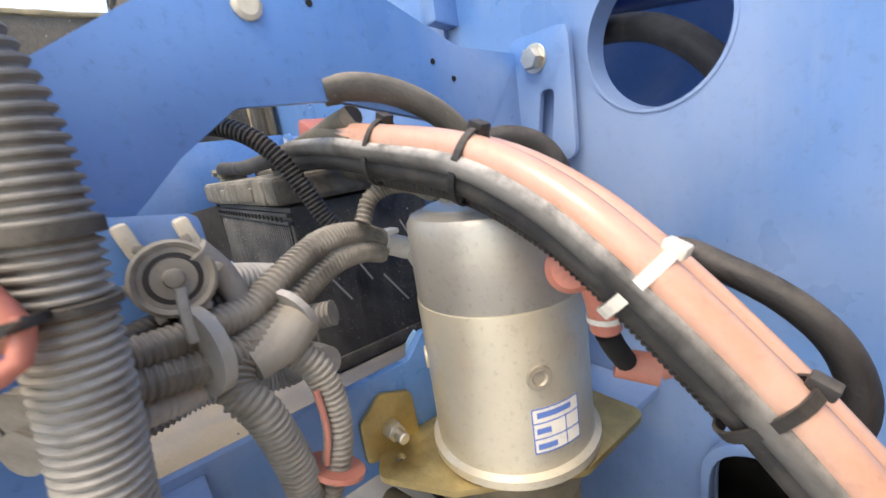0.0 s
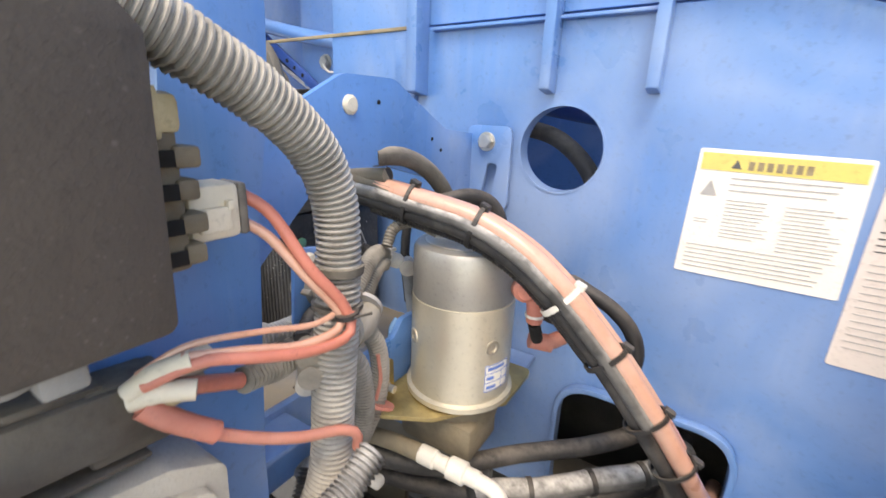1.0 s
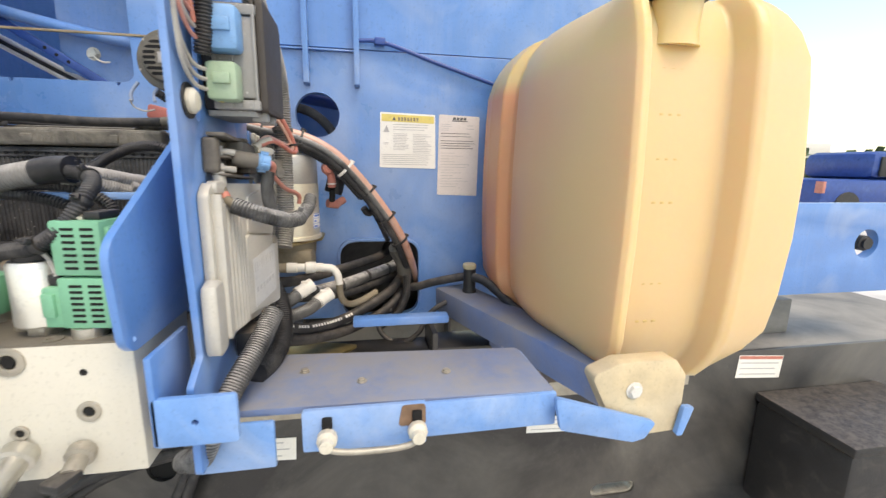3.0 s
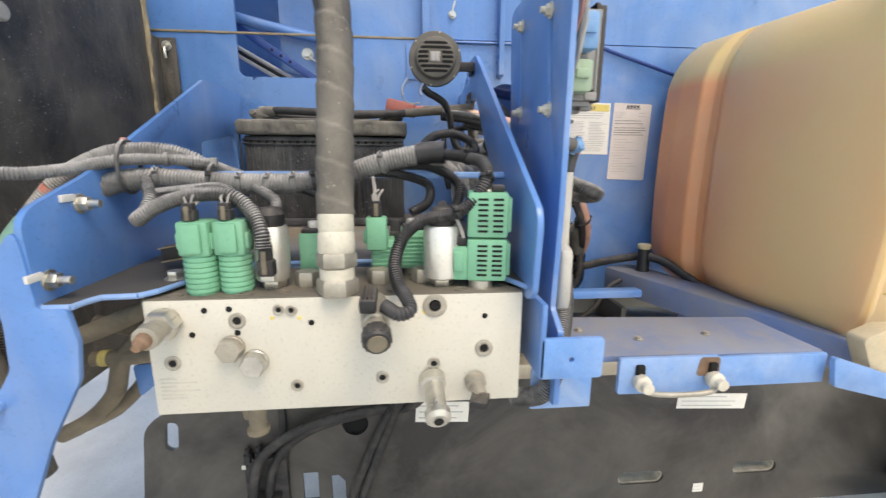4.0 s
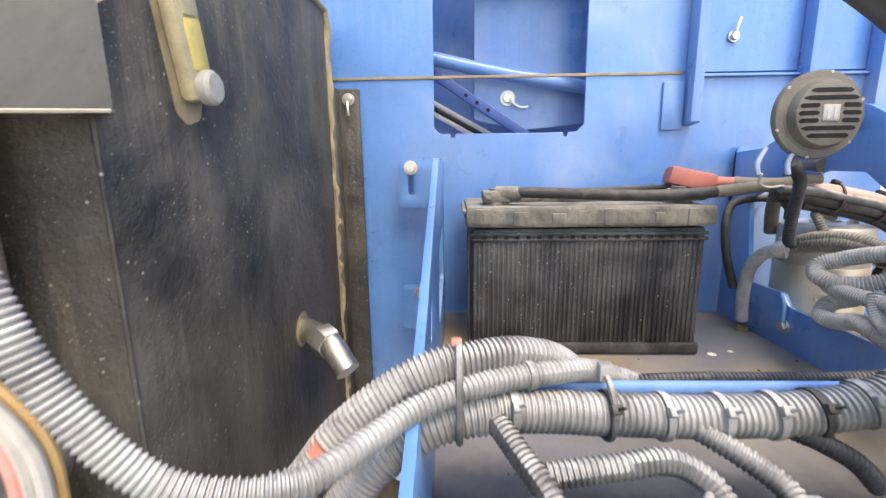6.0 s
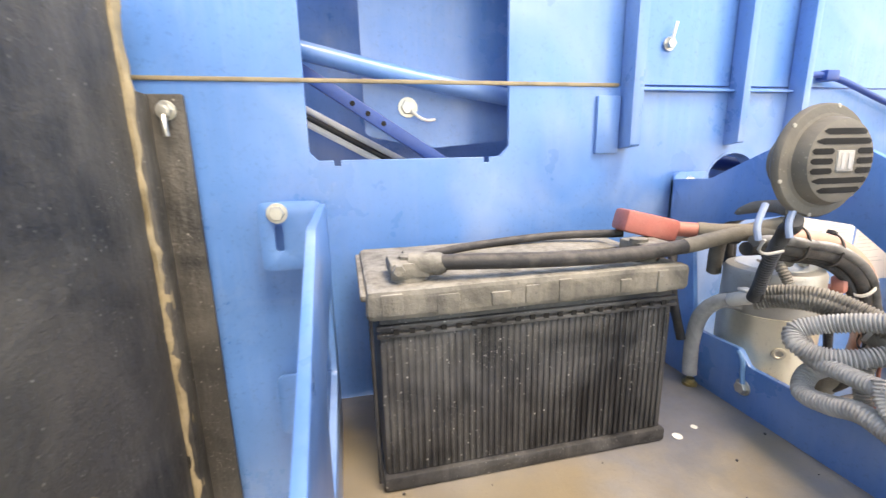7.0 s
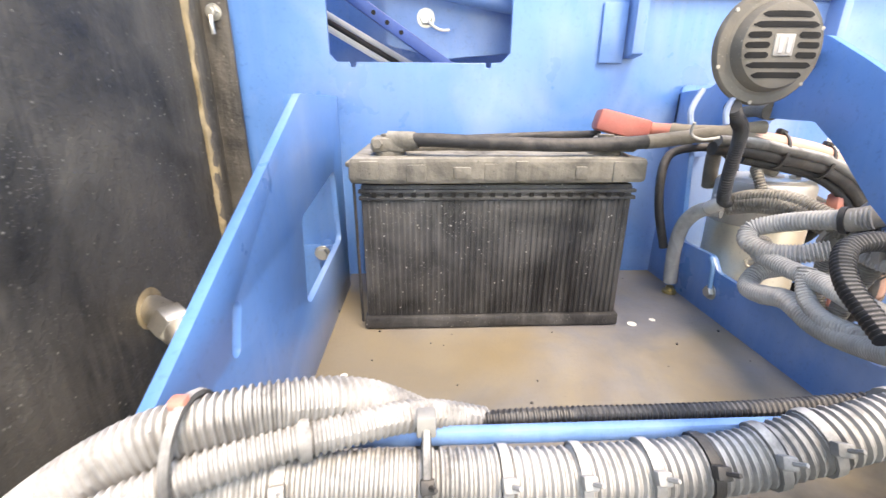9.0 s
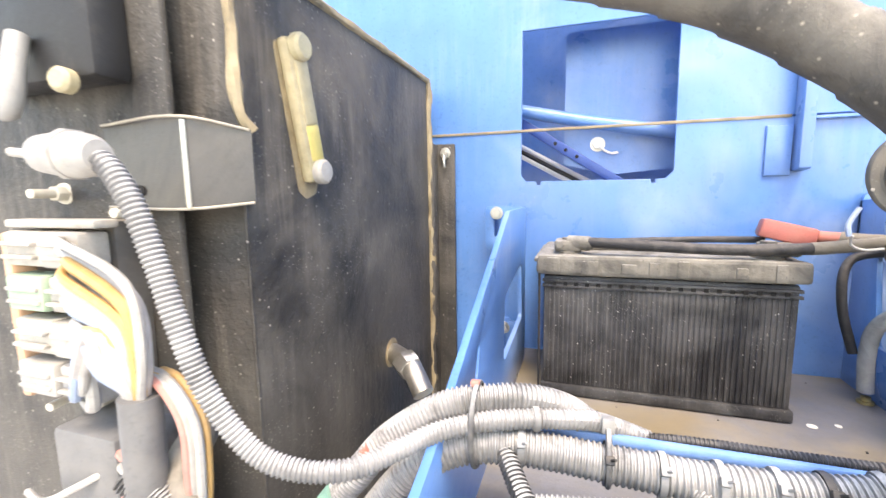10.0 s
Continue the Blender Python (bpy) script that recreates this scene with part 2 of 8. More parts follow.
m_cream = mat("cream_connector", (0.62, 0.58, 0.48), 0.55, vary=0.15, scale=40, dust=0.35, dust_color=(0.50, 0.44, 0.34), bump=0.2)
m_ltblue = mat("light_blue_plastic", (0.15, 0.33, 0.58), 0.45, vary=0.12, scale=40, dust=0.2, dust_color=(0.5, 0.52, 0.52), bump=0.1)
m_ecu = mat("cast_aluminium_controller", (0.54, 0.52, 0.47), 0.5, 0.3, vary=0.16, scale=14, dust=0.45, dust_color=(0.50, 0.47, 0.41), bump=0.3, bump_scale=320)
m_paper = mat("white_decal", (0.80, 0.78, 0.72), 0.5, vary=0.05, scale=20, dust=0.08, dust_color=(0.66, 0.62, 0.54), bump=0.04)
m_paperpink = mat("off_white_decal", (0.68, 0.62, 0.58), 0.5, vary=0.06, scale=20, dust=0.08, dust_color=(0.56, 0.52, 0.48), bump=0.04)
m_yellowink = mat("yellow_print", (0.70, 0.57, 0.17), 0.5, vary=0.08, scale=40, bump=0.03)
m_ink = mat("dark_print", (0.10, 0.10, 0.10), 0.6, vary=0.1)
m_inkgrey = mat("faded_print", (0.42, 0.41, 0.40), 0.6, vary=0.1)
m_inkblue = mat("blue_print", (0.10, 0.20, 0.55), 0.6, vary=0.1)
# besides real dust, dust_color carries the steel's soft sheen as painted colour
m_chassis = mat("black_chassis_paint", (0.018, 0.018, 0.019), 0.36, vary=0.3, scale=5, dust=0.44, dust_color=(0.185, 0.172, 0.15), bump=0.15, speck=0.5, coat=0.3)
m_ground = mat("pale_gravel_concrete", (0.6, 0.58, 0.545), 0.9, vary=0.22, scale=3, dust=0.3, dust_color=(0.68, 0.65, 0.6), bump=0.8, bump_scale=70)
m_brownpipe = mat("dirty_brown_hose", (0.14, 0.118, 0.083), 0.6, vary=0.35, scale=30, dust=0.5, dust_color=(0.32, 0.27, 0.19), bump=0.3)
m_yellowpl = mat("yellow_plastic", (0.56, 0.46, 0.15), 0.5, vary=0.2, scale=40, dust=0.2, dust_color=(0.5, 0.42, 0.2), bump=0.1)
m_dustcable = mat("dust_coated_cable", (0.125, 0.110, 0.088), 0.7, vary=0.4, scale=30, dust=0.55, dust_color=(0.30, 0.265, 0.21), top_dust=0.6, bump=0.35)
m_rust = mat("rusty_bare_steel", (0.26, 0.15, 0.09), 0.7, 0.3, vary=0.4, scale=40, dust=0.4, dust_color=(0.36, 0.27, 0.20), bump=0.3)
m_rib = mat("worn_rim_paint", (0.13, 0.30, 0.62), 0.4, vary=0.15, scale=15, dust=0.4, dust_color=(0.46, 0.53, 0.62))
m_sage = mat("pale_sage_plastic", (0.30, 0.42, 0.29), 0.5, vary=0.15, scale=40, dust=0.35, dust_color=(0.45, 0.47, 0.40), bump=0.15)
m_capcream = mat("dirty_cream_cap", (0.50, 0.44, 0.28), 0.5, vary=0.2, scale=40, dust=0.35, dust_color=(0.36, 0.30, 0.2), bump=0.2)
m_manprint = mat("faint_stamping", (0.50, 0.475, 0.41), 0.6, vary=0.1)
m_horn = mat("dusty_horn_paint", (0.035, 0.033, 0.030), 0.55, vary=0.3, scale=16, dust=0.55, dust_color=(0.215, 0.195, 0.16), bump=0.2, speck=0.4, speck_color=(0.4, 0.37, 0.3))
m_dustgrey = mat("dust_filmed_grey_plastic", (0.22, 0.22, 0.215), 0.5, vary=0.2, scale=16, dust=0.4, dust_color=(0.36, 0.355, 0.34), bump=0.2, speck=0.8, speck_color=(0.7, 0.69, 0.66), streak=0.3)
m_block = mat("dusty_relay_plastic", (0.075, 0.068, 0.060), 0.6, vary=0.25, scale=20, dust=0.5, dust_color=(0.24, 0.215, 0.18), bump=0.25, top_dust=0.6)
m_palewire = mat("pale_dirty_relay_plastic", (0.40, 0.375, 0.33), 0.5, vary=0.25, scale=60, dust=0.4, dust_color=(0.40, 0.35, 0.28), bump=0.3)
m_orangestrip = mat("faded_orange_plastic", (0.55, 0.33, 0.20), 0.55, vary=0.2, scale=30, dust=0.4, dust_color=(0.5, 0.42, 0.33), bump=0.15)
m_wires = [mat("wire_" + n, c, 0.45, vary=0.15, scale=60, dust=0.15, dust_color=(0.5, 0.46, 0.40), bump=0.05) for n, c in
           (("white", (0.38, 0.365, 0.335)), ("orange", (0.50, 0.30, 0.11)), ("blue", (0.26, 0.33, 0.46)), ("red", (0.50, 0.22, 0.18)), ("grey", (0.36, 0.34, 0.32)))]


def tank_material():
    """Translucent cream plastic, orange fuel showing through below its level, and light passing through painted in."""
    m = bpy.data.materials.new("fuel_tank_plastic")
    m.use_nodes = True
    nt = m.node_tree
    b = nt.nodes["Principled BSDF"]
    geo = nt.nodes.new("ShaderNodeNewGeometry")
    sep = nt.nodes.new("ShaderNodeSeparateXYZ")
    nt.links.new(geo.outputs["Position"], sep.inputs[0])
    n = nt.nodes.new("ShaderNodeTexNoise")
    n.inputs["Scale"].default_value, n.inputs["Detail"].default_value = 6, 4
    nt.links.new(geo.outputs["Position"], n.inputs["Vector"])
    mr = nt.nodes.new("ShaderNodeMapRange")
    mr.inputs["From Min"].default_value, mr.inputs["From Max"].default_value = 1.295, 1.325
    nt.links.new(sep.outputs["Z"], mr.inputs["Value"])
    # orange at the back, yellower at the front corner: light through the tank put into colour
    back_to_front = nt.nodes.new("ShaderNodeMapRange")
    back_to_front.interpolation_type = "SMOOTHSTEP"
    back_to_front.inputs["From Min"].default_value, back_to_front.inputs["From Max"].default_value = 0.30, -0.22
    nt.links.new(sep.outputs["Y"], back_to_front.inputs["Value"])
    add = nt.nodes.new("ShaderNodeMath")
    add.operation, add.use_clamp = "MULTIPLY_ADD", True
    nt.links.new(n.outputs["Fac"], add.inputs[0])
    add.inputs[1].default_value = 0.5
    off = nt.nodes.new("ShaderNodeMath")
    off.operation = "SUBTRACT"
    nt.links.new(back_to_front.outputs["Result"], off.inputs[0])
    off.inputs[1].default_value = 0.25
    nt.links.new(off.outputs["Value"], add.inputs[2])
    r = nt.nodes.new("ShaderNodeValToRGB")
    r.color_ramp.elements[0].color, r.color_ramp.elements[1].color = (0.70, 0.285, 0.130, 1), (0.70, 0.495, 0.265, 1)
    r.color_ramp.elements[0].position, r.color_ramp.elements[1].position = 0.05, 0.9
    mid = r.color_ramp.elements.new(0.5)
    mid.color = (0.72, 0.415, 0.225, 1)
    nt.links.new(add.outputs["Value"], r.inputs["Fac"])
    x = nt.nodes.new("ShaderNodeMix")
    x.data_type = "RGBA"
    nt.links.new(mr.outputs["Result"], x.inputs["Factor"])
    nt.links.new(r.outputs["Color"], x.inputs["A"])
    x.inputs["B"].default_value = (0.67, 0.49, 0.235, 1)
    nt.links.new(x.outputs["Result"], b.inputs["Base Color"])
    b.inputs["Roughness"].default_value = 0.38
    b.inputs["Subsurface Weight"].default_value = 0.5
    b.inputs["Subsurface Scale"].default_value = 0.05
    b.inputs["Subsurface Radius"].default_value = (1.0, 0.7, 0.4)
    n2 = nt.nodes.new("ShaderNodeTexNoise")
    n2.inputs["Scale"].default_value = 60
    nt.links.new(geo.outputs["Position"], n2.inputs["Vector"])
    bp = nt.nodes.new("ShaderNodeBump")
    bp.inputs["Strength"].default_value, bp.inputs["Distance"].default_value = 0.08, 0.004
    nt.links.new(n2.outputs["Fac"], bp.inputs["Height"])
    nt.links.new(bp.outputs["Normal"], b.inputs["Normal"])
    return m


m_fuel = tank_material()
m_fuelmark = mat("moulded_scale", (0.60, 0.42, 0.17), 0.45, vary=0.1, scale=40, bump=0.1)
m_greybox = mat("dark_grey_plastic", (0.14, 0.14, 0.138), 0.5, vary=0.2, scale=40, dust=0.3, dust_color=(0.26, 0.24, 0.21), bump=0.2)


# ---- shape helpers ----
def mesh_ob(name, bm, material, smooth=False):
    me = bpy.data.meshes.new(name)
    bmesh.ops.recalc_face_normals(bm, faces=bm.faces)
    bm.to_mesh(me)
    bm.free()
    me.materials.append(material)
    if smooth:
        me.polygons.foreach_set("use_smooth", [True] * len(me.polygons))
        me.set_sharp_from_angle(angle=radians(38))
    return new(name, me)


def part(name, bm, material, parent, label="", smooth=True):
    ob = mesh_ob(name, bm, material, smooth)
    ob.parent = parent
    ob.matrix_parent_inverse = parent.matrix_world.inverted() if parent.parent is None else Matrix()
    if label:
        tagged(ob, label)
    return ob


def thing(name, label, category, at=(0, 0, 0), group="", kind=""):
    e = new(name)
    e.empty_display_size = 0.02
    e.location = at
    bpy.context.view_layer.update()
    return tagged(e, label, category, group, kind)


def box(bm, x0, x1, y0, y1, z0, z1, bevel=0.0, m=None, seg=2):
    r = bmesh.ops.create_cube(bm, size=1)
    vs = r["verts"]
    for v in vs:
        v.co = Vector(((x0 + x1) / 2 + v.co.x * (x1 - x0), (y0 + y1) / 2 + v.co.y * (y1 - y0), (z0 + z1) / 2 + v.co.z * (z1 - z0)))
    if bevel:
        es = list({e for v in vs for e in v.link_edges})
        out = bmesh.ops.bevel(bm, geom=es, offset=bevel, segments=seg, affect="EDGES", profile=0.5)
        vs = list({v for f in out["faces"] for v in f.verts} | {v for v in vs if v.is_valid})
    if m is not None:
        bmesh.ops.transform(bm, matrix=m, verts=vs)
    return bm


def nbox(*a, **k):
    return box(bmesh.new(), *a, **k)


def revolve(bm, profile, origin, axis, seg=24, cap=True):
    """Turns a profile of (distance along axis, radius) round an axis."""
    axis = Vector(axis).normalized()
    q = axis.to_track_quat("Z", "Y").to_matrix()
    rings = []
    for d, r in profile:
        rings.append([bm.verts.new(Vector(origin) + q @ Vector((r * math.cos(2 * math.pi * k / seg), r * math.sin(2 * math.pi * k / seg), d))) for k in range(seg)])
    for a, b in zip(rings, rings[1:]):
        for k in range(seg):
            bm.faces.new((a[k], a[(k + 1) % seg], b[(k + 1) % seg], b[k]))
    if cap:
        bm.faces.new(rings[0][::-1])
        bm.faces.new(rings[-1])
    return bm


def lathe(profile, origin, axis, seg=24):
    return revolve(bmesh.new(), profile, origin, axis, seg)


def cyl(bm, p, q, r, seg=20, ch=0.0008):
    d = (Vector(q) - Vector(p)).length
    return revolve(bm, [(0, r - ch), (ch, r), (d - ch, r), (d, r - ch)], p, Vector(q) - Vector(p), seg)


def hexa(bm, p, q, r):
    d = (Vector(q) - Vector(p)).length
    return revolve(bm, [(0, r * 0.93), (d * 0.12, r), (d * 0.85, r), (d, r * 0.9)], p, Vector(q) - Vector(p), 6)


def rounded(points, r, n=5):
    """Rounds the corners of a closed 2D outline; r may be one radius or one per corner."""
    out = []
    k = len(points)
    for i, p in enumerate(points):
        rad = r[i] if isinstance(r, (list, tuple)) else r
        a, b, c = Vector(points[i - 1]), Vector(p), Vector(points[(i + 1) % k])
        u, v = (a - b), (c - b)
        lim = min(u.length, v.length) * 0.45
        u.normalize(), v.normalize()
        t = min(rad / max(1e-4, math.tan(max(0.05, u.angle(v) / 2))), lim)
        if t < 1e-5:
            out.append(tuple(b))
            continue
        for j in range(n + 1):
            w = j / n
            out.append(tuple((b + u * t) * (1 - w) ** 2 + b * 2 * w * (1 - w) + (b + v * t) * w ** 2))
    return out


def ring(cx, cy, r, n=32):
    return [(cx + r * math.cos(2 * math.pi * i / n), cy + r * math.sin(2 * math.pi * i / n)) for i in range(n)]


def plate(outline, holes, axis, a, b, bevel=0.0):
    """A sheet with holes: a 2D outline in the plane across axis, from a to b along it."""
    bm = bmesh.new()
    to3 = {"x": lambda u, v: (a, u, v), "y": lambda u, v: (u, a, v), "z": lambda u, v: (u, v, a)}[axis]
    es = []
    for loop in (outline, *holes):
        vs = [bm.verts.new(to3(*p)) for p in loop]
        es += [bm.edges.new((vs[i], vs[(i + 1) % len(vs)])) for i in range(len(vs))]
    bmesh.ops.triangle_fill(bm, use_beauty=True, use_dissolve=False, edges=es)
    r = bmesh.ops.extrude_face_region(bm, geom=bm.faces[:])
    d = {"x": (b - a, 0, 0), "y": (0, b - a, 0), "z": (0, 0, b - a)}[axis]
    bmesh.ops.translate(bm, vec=d, verts=[g for g in r["geom"] if isinstance(g, bmesh.types.BMVert)])
    bmesh.ops.recalc_face_normals(bm, faces=bm.faces)
    if bevel:
        sharp = [e for e in bm.edges if len(e.link_faces) == 2 and e.calc_face_angle() > 1.0]
        bmesh.ops.bevel(bm, geom=sharp, offset=bevel, segments=2, affect="EDGES", profile=0.5, clamp_overlap=True)
    return bm


def spline(points, step):
    """Points at an even step along a smooth curve through the given points."""
    P = [Vector(p) for p in points]
    P = [P[0] * 2 - P[1]] + P + [P[-1] * 2 - P[-2]]
    fine = []
    for i in range(1, len(P) - 2):
        p0, p1, p2, p3 = P[i - 1:i + 3]
        t0, t1 = 0.0, max(1e-4, (p1 - p0).length) ** 0.5
        t2 = t1 + max(1e-4, (p2 - p1).length) ** 0.5
        t3 = t2 + max(1e-4, (p3 - p2).length) ** 0.5
        for j in range(24):
            t = t1 + (t2 - t1) * j / 24
            a1 = p0 * ((t1 - t) / (t1 - t0)) + p1 * ((t - t0) / (t1 - t0))
            a2 = p1 * ((t2 - t) / (t2 - t1)) + p2 * ((t - t1) / (t2 - t1))
            a3 = p2 * ((t3 - t) / (t3 - t2)) + p3 * ((t - t2) / (t3 - t2))
            b1 = a1 * ((t2 - t) / (t2 - t0)) + a2 * ((t - t0) / (t2 - t0))
            b2 = a2 * ((t3 - t) / (t3 - t1)) + a3 * ((t - t1) / (t3 - t1))
            fine.append(b1 * ((t2 - t) / (t2 - t1)) + b2 * ((t - t1) / (t2 - t1)))
    fine.append(P[-2])
    out, left = [fine[0]], step
    for a, b in zip(fine, fine[1:]):
        d = (b - a).length
        while d >= left and d > 1e-9:
            a = a + (b - a) * (left / d)
            out.append(a.copy())
            d = (b - a).length
            left = step
        left -= d
    if (out[-1] - fine[-1]).length > step * 0.3:
        out.append(fine[-1])
    return out


def sweep(bm, pts, radius, seg=12, cap=True):
    """A tube along pts; radius(i, angle) gives its radius."""
    t = (pts[1] - pts[0]).normalized()
    nrm = t.orthogonal().normalized()
    rings = []
    for i, p in enumerate(pts):
        d = (pts[min(i + 1, len(pts) - 1)] - pts[max(i - 1, 0)])
        if d.length > 1e-9:
            d.normalize()
            nrm = (nrm - d * nrm.dot(d))
            nrm = nrm.normalized() if nrm.length > 1e-6 else d.orthogonal().normalized()
            t = d
        bi = t.cross(nrm)
        rings.append([bm.verts.new(p + (nrm * math.cos(2 * math.pi * k / seg) + bi * math.sin(2 * math.pi * k / seg)) * radius(i, 2 * math.pi * k / seg)) for k in range(seg)])
    for a, b in zip(rings, rings[1:]):
        for k in range(seg):
            bm.faces.new((a[k], a[(k + 1) % seg], b[(k + 1) % seg], b[k]))
    if cap and len(rings) > 1:
        bm.faces.new(rings[0][::-1])
        bm.faces.new(rings[-1])
    return bm


def smooth_tube(points, r, seg=12, step=0.006, lump=0.0, bm=None):
    bm = bm or bmesh.new()
    pts = spline(points, step)
    ph = random.random() * 50
    return sweep(bm, pts, lambda i, a: r * (1 + lump * noise.noise(Vector((i * step * 45 + ph, math.cos(a) * 0.8, math.sin(a) * 0.8)))), seg)


def loom_tube(points, r, pitch=0.0034, seg=14, slit=True, bm=None):
    """Corrugated loom: rings that rise and fall along the tube, with the slit that runs along it."""
    bm = bm or bmesh.new()
    pts = spline(points, pitch / 4)
    prof = (1.0, 1.0, 0.85, 0.85) if pitch < 0.004 else (1.0, 0.995, 0.89, 0.89)
    ph = random.random() * 6.28
    ph2 = random.random() * 40

    def rad(i, a):
        k = r * prof[i % 4] * (1 + 0.03 * noise.noise(Vector((i * pitch * 8 + ph2, a, 0))))
        if slit and abs(((a - ph - i * pitch * 1.4) + math.pi) % (2 * math.pi) - math.pi) < 0.26:
            k *= 0.9
        return k
    return sweep(bm, pts, rad, seg)


def cable(name, label, points, r, material, category="cable", kind_of="smooth", group="", seg=12, lump=0.0, sheath="sheath", pitch=0.0034):
    th = thing(name, label, category, points[0], group)
    bm = loom_tube(points, r, pitch, seg) if kind_of == "loom" else smooth_tube(points, r, seg, lump=lump)
    part(sheath, bm, material, th)
    return th


def band(parent, points, at, r, material=None, width=0.0045, name="cable_tie", tail=True, thick=0.0012, squash=1.0):
    """A tie round a bundle at the fraction at of its length, with its head and cut tail."""
    pts = spline(points, 0.003)
    i = min(len(pts) - 2, max(1, int(at * (len(pts) - 1))))
    d = (pts[i + 1] - pts[i - 1]).normalized()
    bm = lathe([(-width / 2, r), (-width / 2, r + thick), (width / 2, r + thick), (width / 2, r)], pts[i], d, 18)
    if tail:
        up = (Vector((0.15, -0.75, 0.6)) - d * d.dot(Vector((0.15, -0.75, 0.6)))).normalized()
        h = pts[i] + up * (r + thick + 0.0015)
        rot = up.to_track_quat("Z", "Y").to_matrix().to_4x4()
        box(bm, -0.0032, 0.0032, -0.003, 0.003, -0.0028, 0.0032, 0.0008, Matrix.Translation(h) @ rot)
        cyl(bm, h, h + up * 0.009 + d * 0.003, 0.0011, 6, 0.0002)
    return part(name, bm, material or m_black, parent)


def bolt(parent, p, axis, r=0.008, h=0.006, washer=True, name="bolt", material=None, stud=0.0):
    bm = bmesh.new()
    p, a = Vector(p), Vector(axis).normalized()
    if washer:
        cyl(bm, p, p + a * 0.0016, r * 1.35, 20, 0.0003)
    hexa(bm, p + a * 0.0015, p + a * (0.0015 + h), r)
    if stud:
        cyl(bm, p + a * h, p + a * (h + stud), r * 0.55, 12, 0.0004)
    return part(name, bm, material or m_steel, parent)


# ---- the large structure ----
WALL = 0.345          # front face of the bay's back wall
FLOOR = 0.988         # top of the battery tray

ground = plate([(-40, -40), (40, -40), (40, 40), (-40, 40)], [], "z", -0.02, 0.0)
tagged(mesh_ob("ground", ground, m_ground), "pale dusty gravel and concrete yard ground", "ground", kind="structure")

back = thing("wall_back", "blue painted steel wall with openings and welded ribs", "wall", (0, WALL, 0.76), kind="structure")
notched = [(-0.796, 1.60), (-0.796, 1.332), (-0.786, 1.321), (-0.767, 1.321), (-0.766, 1.314), (-0.759, 1.314), (-0.758, 1.321),
           (-0.566, 1.321), (-0.565, 1.314), (-0.559, 1.314), (-0.558, 1.321), (-0.542, 1.322), (-0.530, 1.335), (-0.530, 1.60)]
round_hole = ring(-0.147, 1.267, 0.051, 48)
low_hole = rounded([(-0.105, 0.768), (0.093, 0.768), (0.093, 0.962), (-0.105, 0.962)], 0.045, 8)
part("lower_sheet",
     plate([(-1.35, 0.76), (0.80, 0.76), (0.80, 1.4155), (-0.530, 1.4155), *[p for p in reversed(notched) if p[1] < 1.41], (-0.796, 1.4155), (-1.35, 1.4155)],
           [low_hole, round_hole], "y", WALL, WALL + 0.007, 0.0008), m_blue, back, smooth=False)
part("upper_sheet", plate([(-1.35, 1.4185), (-0.796, 1.4185), (-0.796, 1.60), (-0.530, 1.60), (-0.530, 1.4185), (0.80, 1.4185), (0.80, 2.15), (-1.35, 2.15)],
                          [], "y", WALL + 0.003, WALL + 0.010, 0.0008), m_blue, back, smooth=False)
part("seam", nbox(-0.985, -0.364, WALL - 0.0025, WALL + 0.002, 1.4145, 1.4195, 0.001), m_oilseam, back, "dusty dark seam line")
part("stiffener", nbox(-0.335, -0.060, WALL - 0.010, WALL + 0.004, 1.409, 1.4125, 0.001), m_blue, back)
hk = thing("wall_hook", "small plated bolt with a bent white clip on the wall", "hook", (-0.286, WALL, 1.477))
bolt(hk, (-0.286, WALL, 1.474), (0, -1, 0), 0.007, 0.006)
part("clip", smooth_tube([(-0.286, WALL - 0.006, 1.478), (-0.284, WALL - 0.007, 1.490), (-0.280, WALL - 0.006, 1.502)], 0.0022, 8, 0.003), m_white, hk)
# rim welded round the lower opening
rim_o = rounded([(-0.112, 0.76), (0.100, 0.76), (0.100, 0.969), (-0.112, 0.969)], 0.050, 8)
part("rim", plate(rim_o, [low_hole], "y", WALL - 0.014, WALL - 0.0005, 0.001), m_blue, back)
part("liner", plate(ring(-0.147, 1.267, 0.0535, 48), [ring(-0.147, 1.267, 0.0508, 48)], "y", WALL - 0.001, WALL + 0.022), m_blue, back)


def rib(x, z0, w=0.012, d=0.026):
    bm = plate(rounded([(WALL, z0), (WALL - d, z0 + 0.004), (WALL - d, 2.0), (WALL, 2.0)], 0.003), [], "x", x - w / 2, x + w / 2, 0.001)
    part("rib", bm, m_blue, back)


rib(-0.352, 1.328, 0.016, 0.030)
rib(-0.166, 1.330, 0.012, 0.026)
rib(-0.053, 1.330, 0.012, 0.026)
part("small_plate", nbox(-0.398, -0.362, WALL - 0.006, WALL, 1.322, 1.402, 0.001), m_blue, back)
# stay rod across the wall
part("rod", smooth_tube([(-0.058, WALL - 0.012, 1.433), (0.0, WALL - 0.012, 1.434), (0.14, WALL - 0.012, 1.393), (0.42, WALL - 0.012, 1.312)], 0.0048), m_darkblue, back, "dark blue stay rod")
part("rod_clip", nbox(-0.012, 0.014, WALL - 0.021, WALL - 0.002, 1.426, 1.442, 0.003), m_darkblue, back)

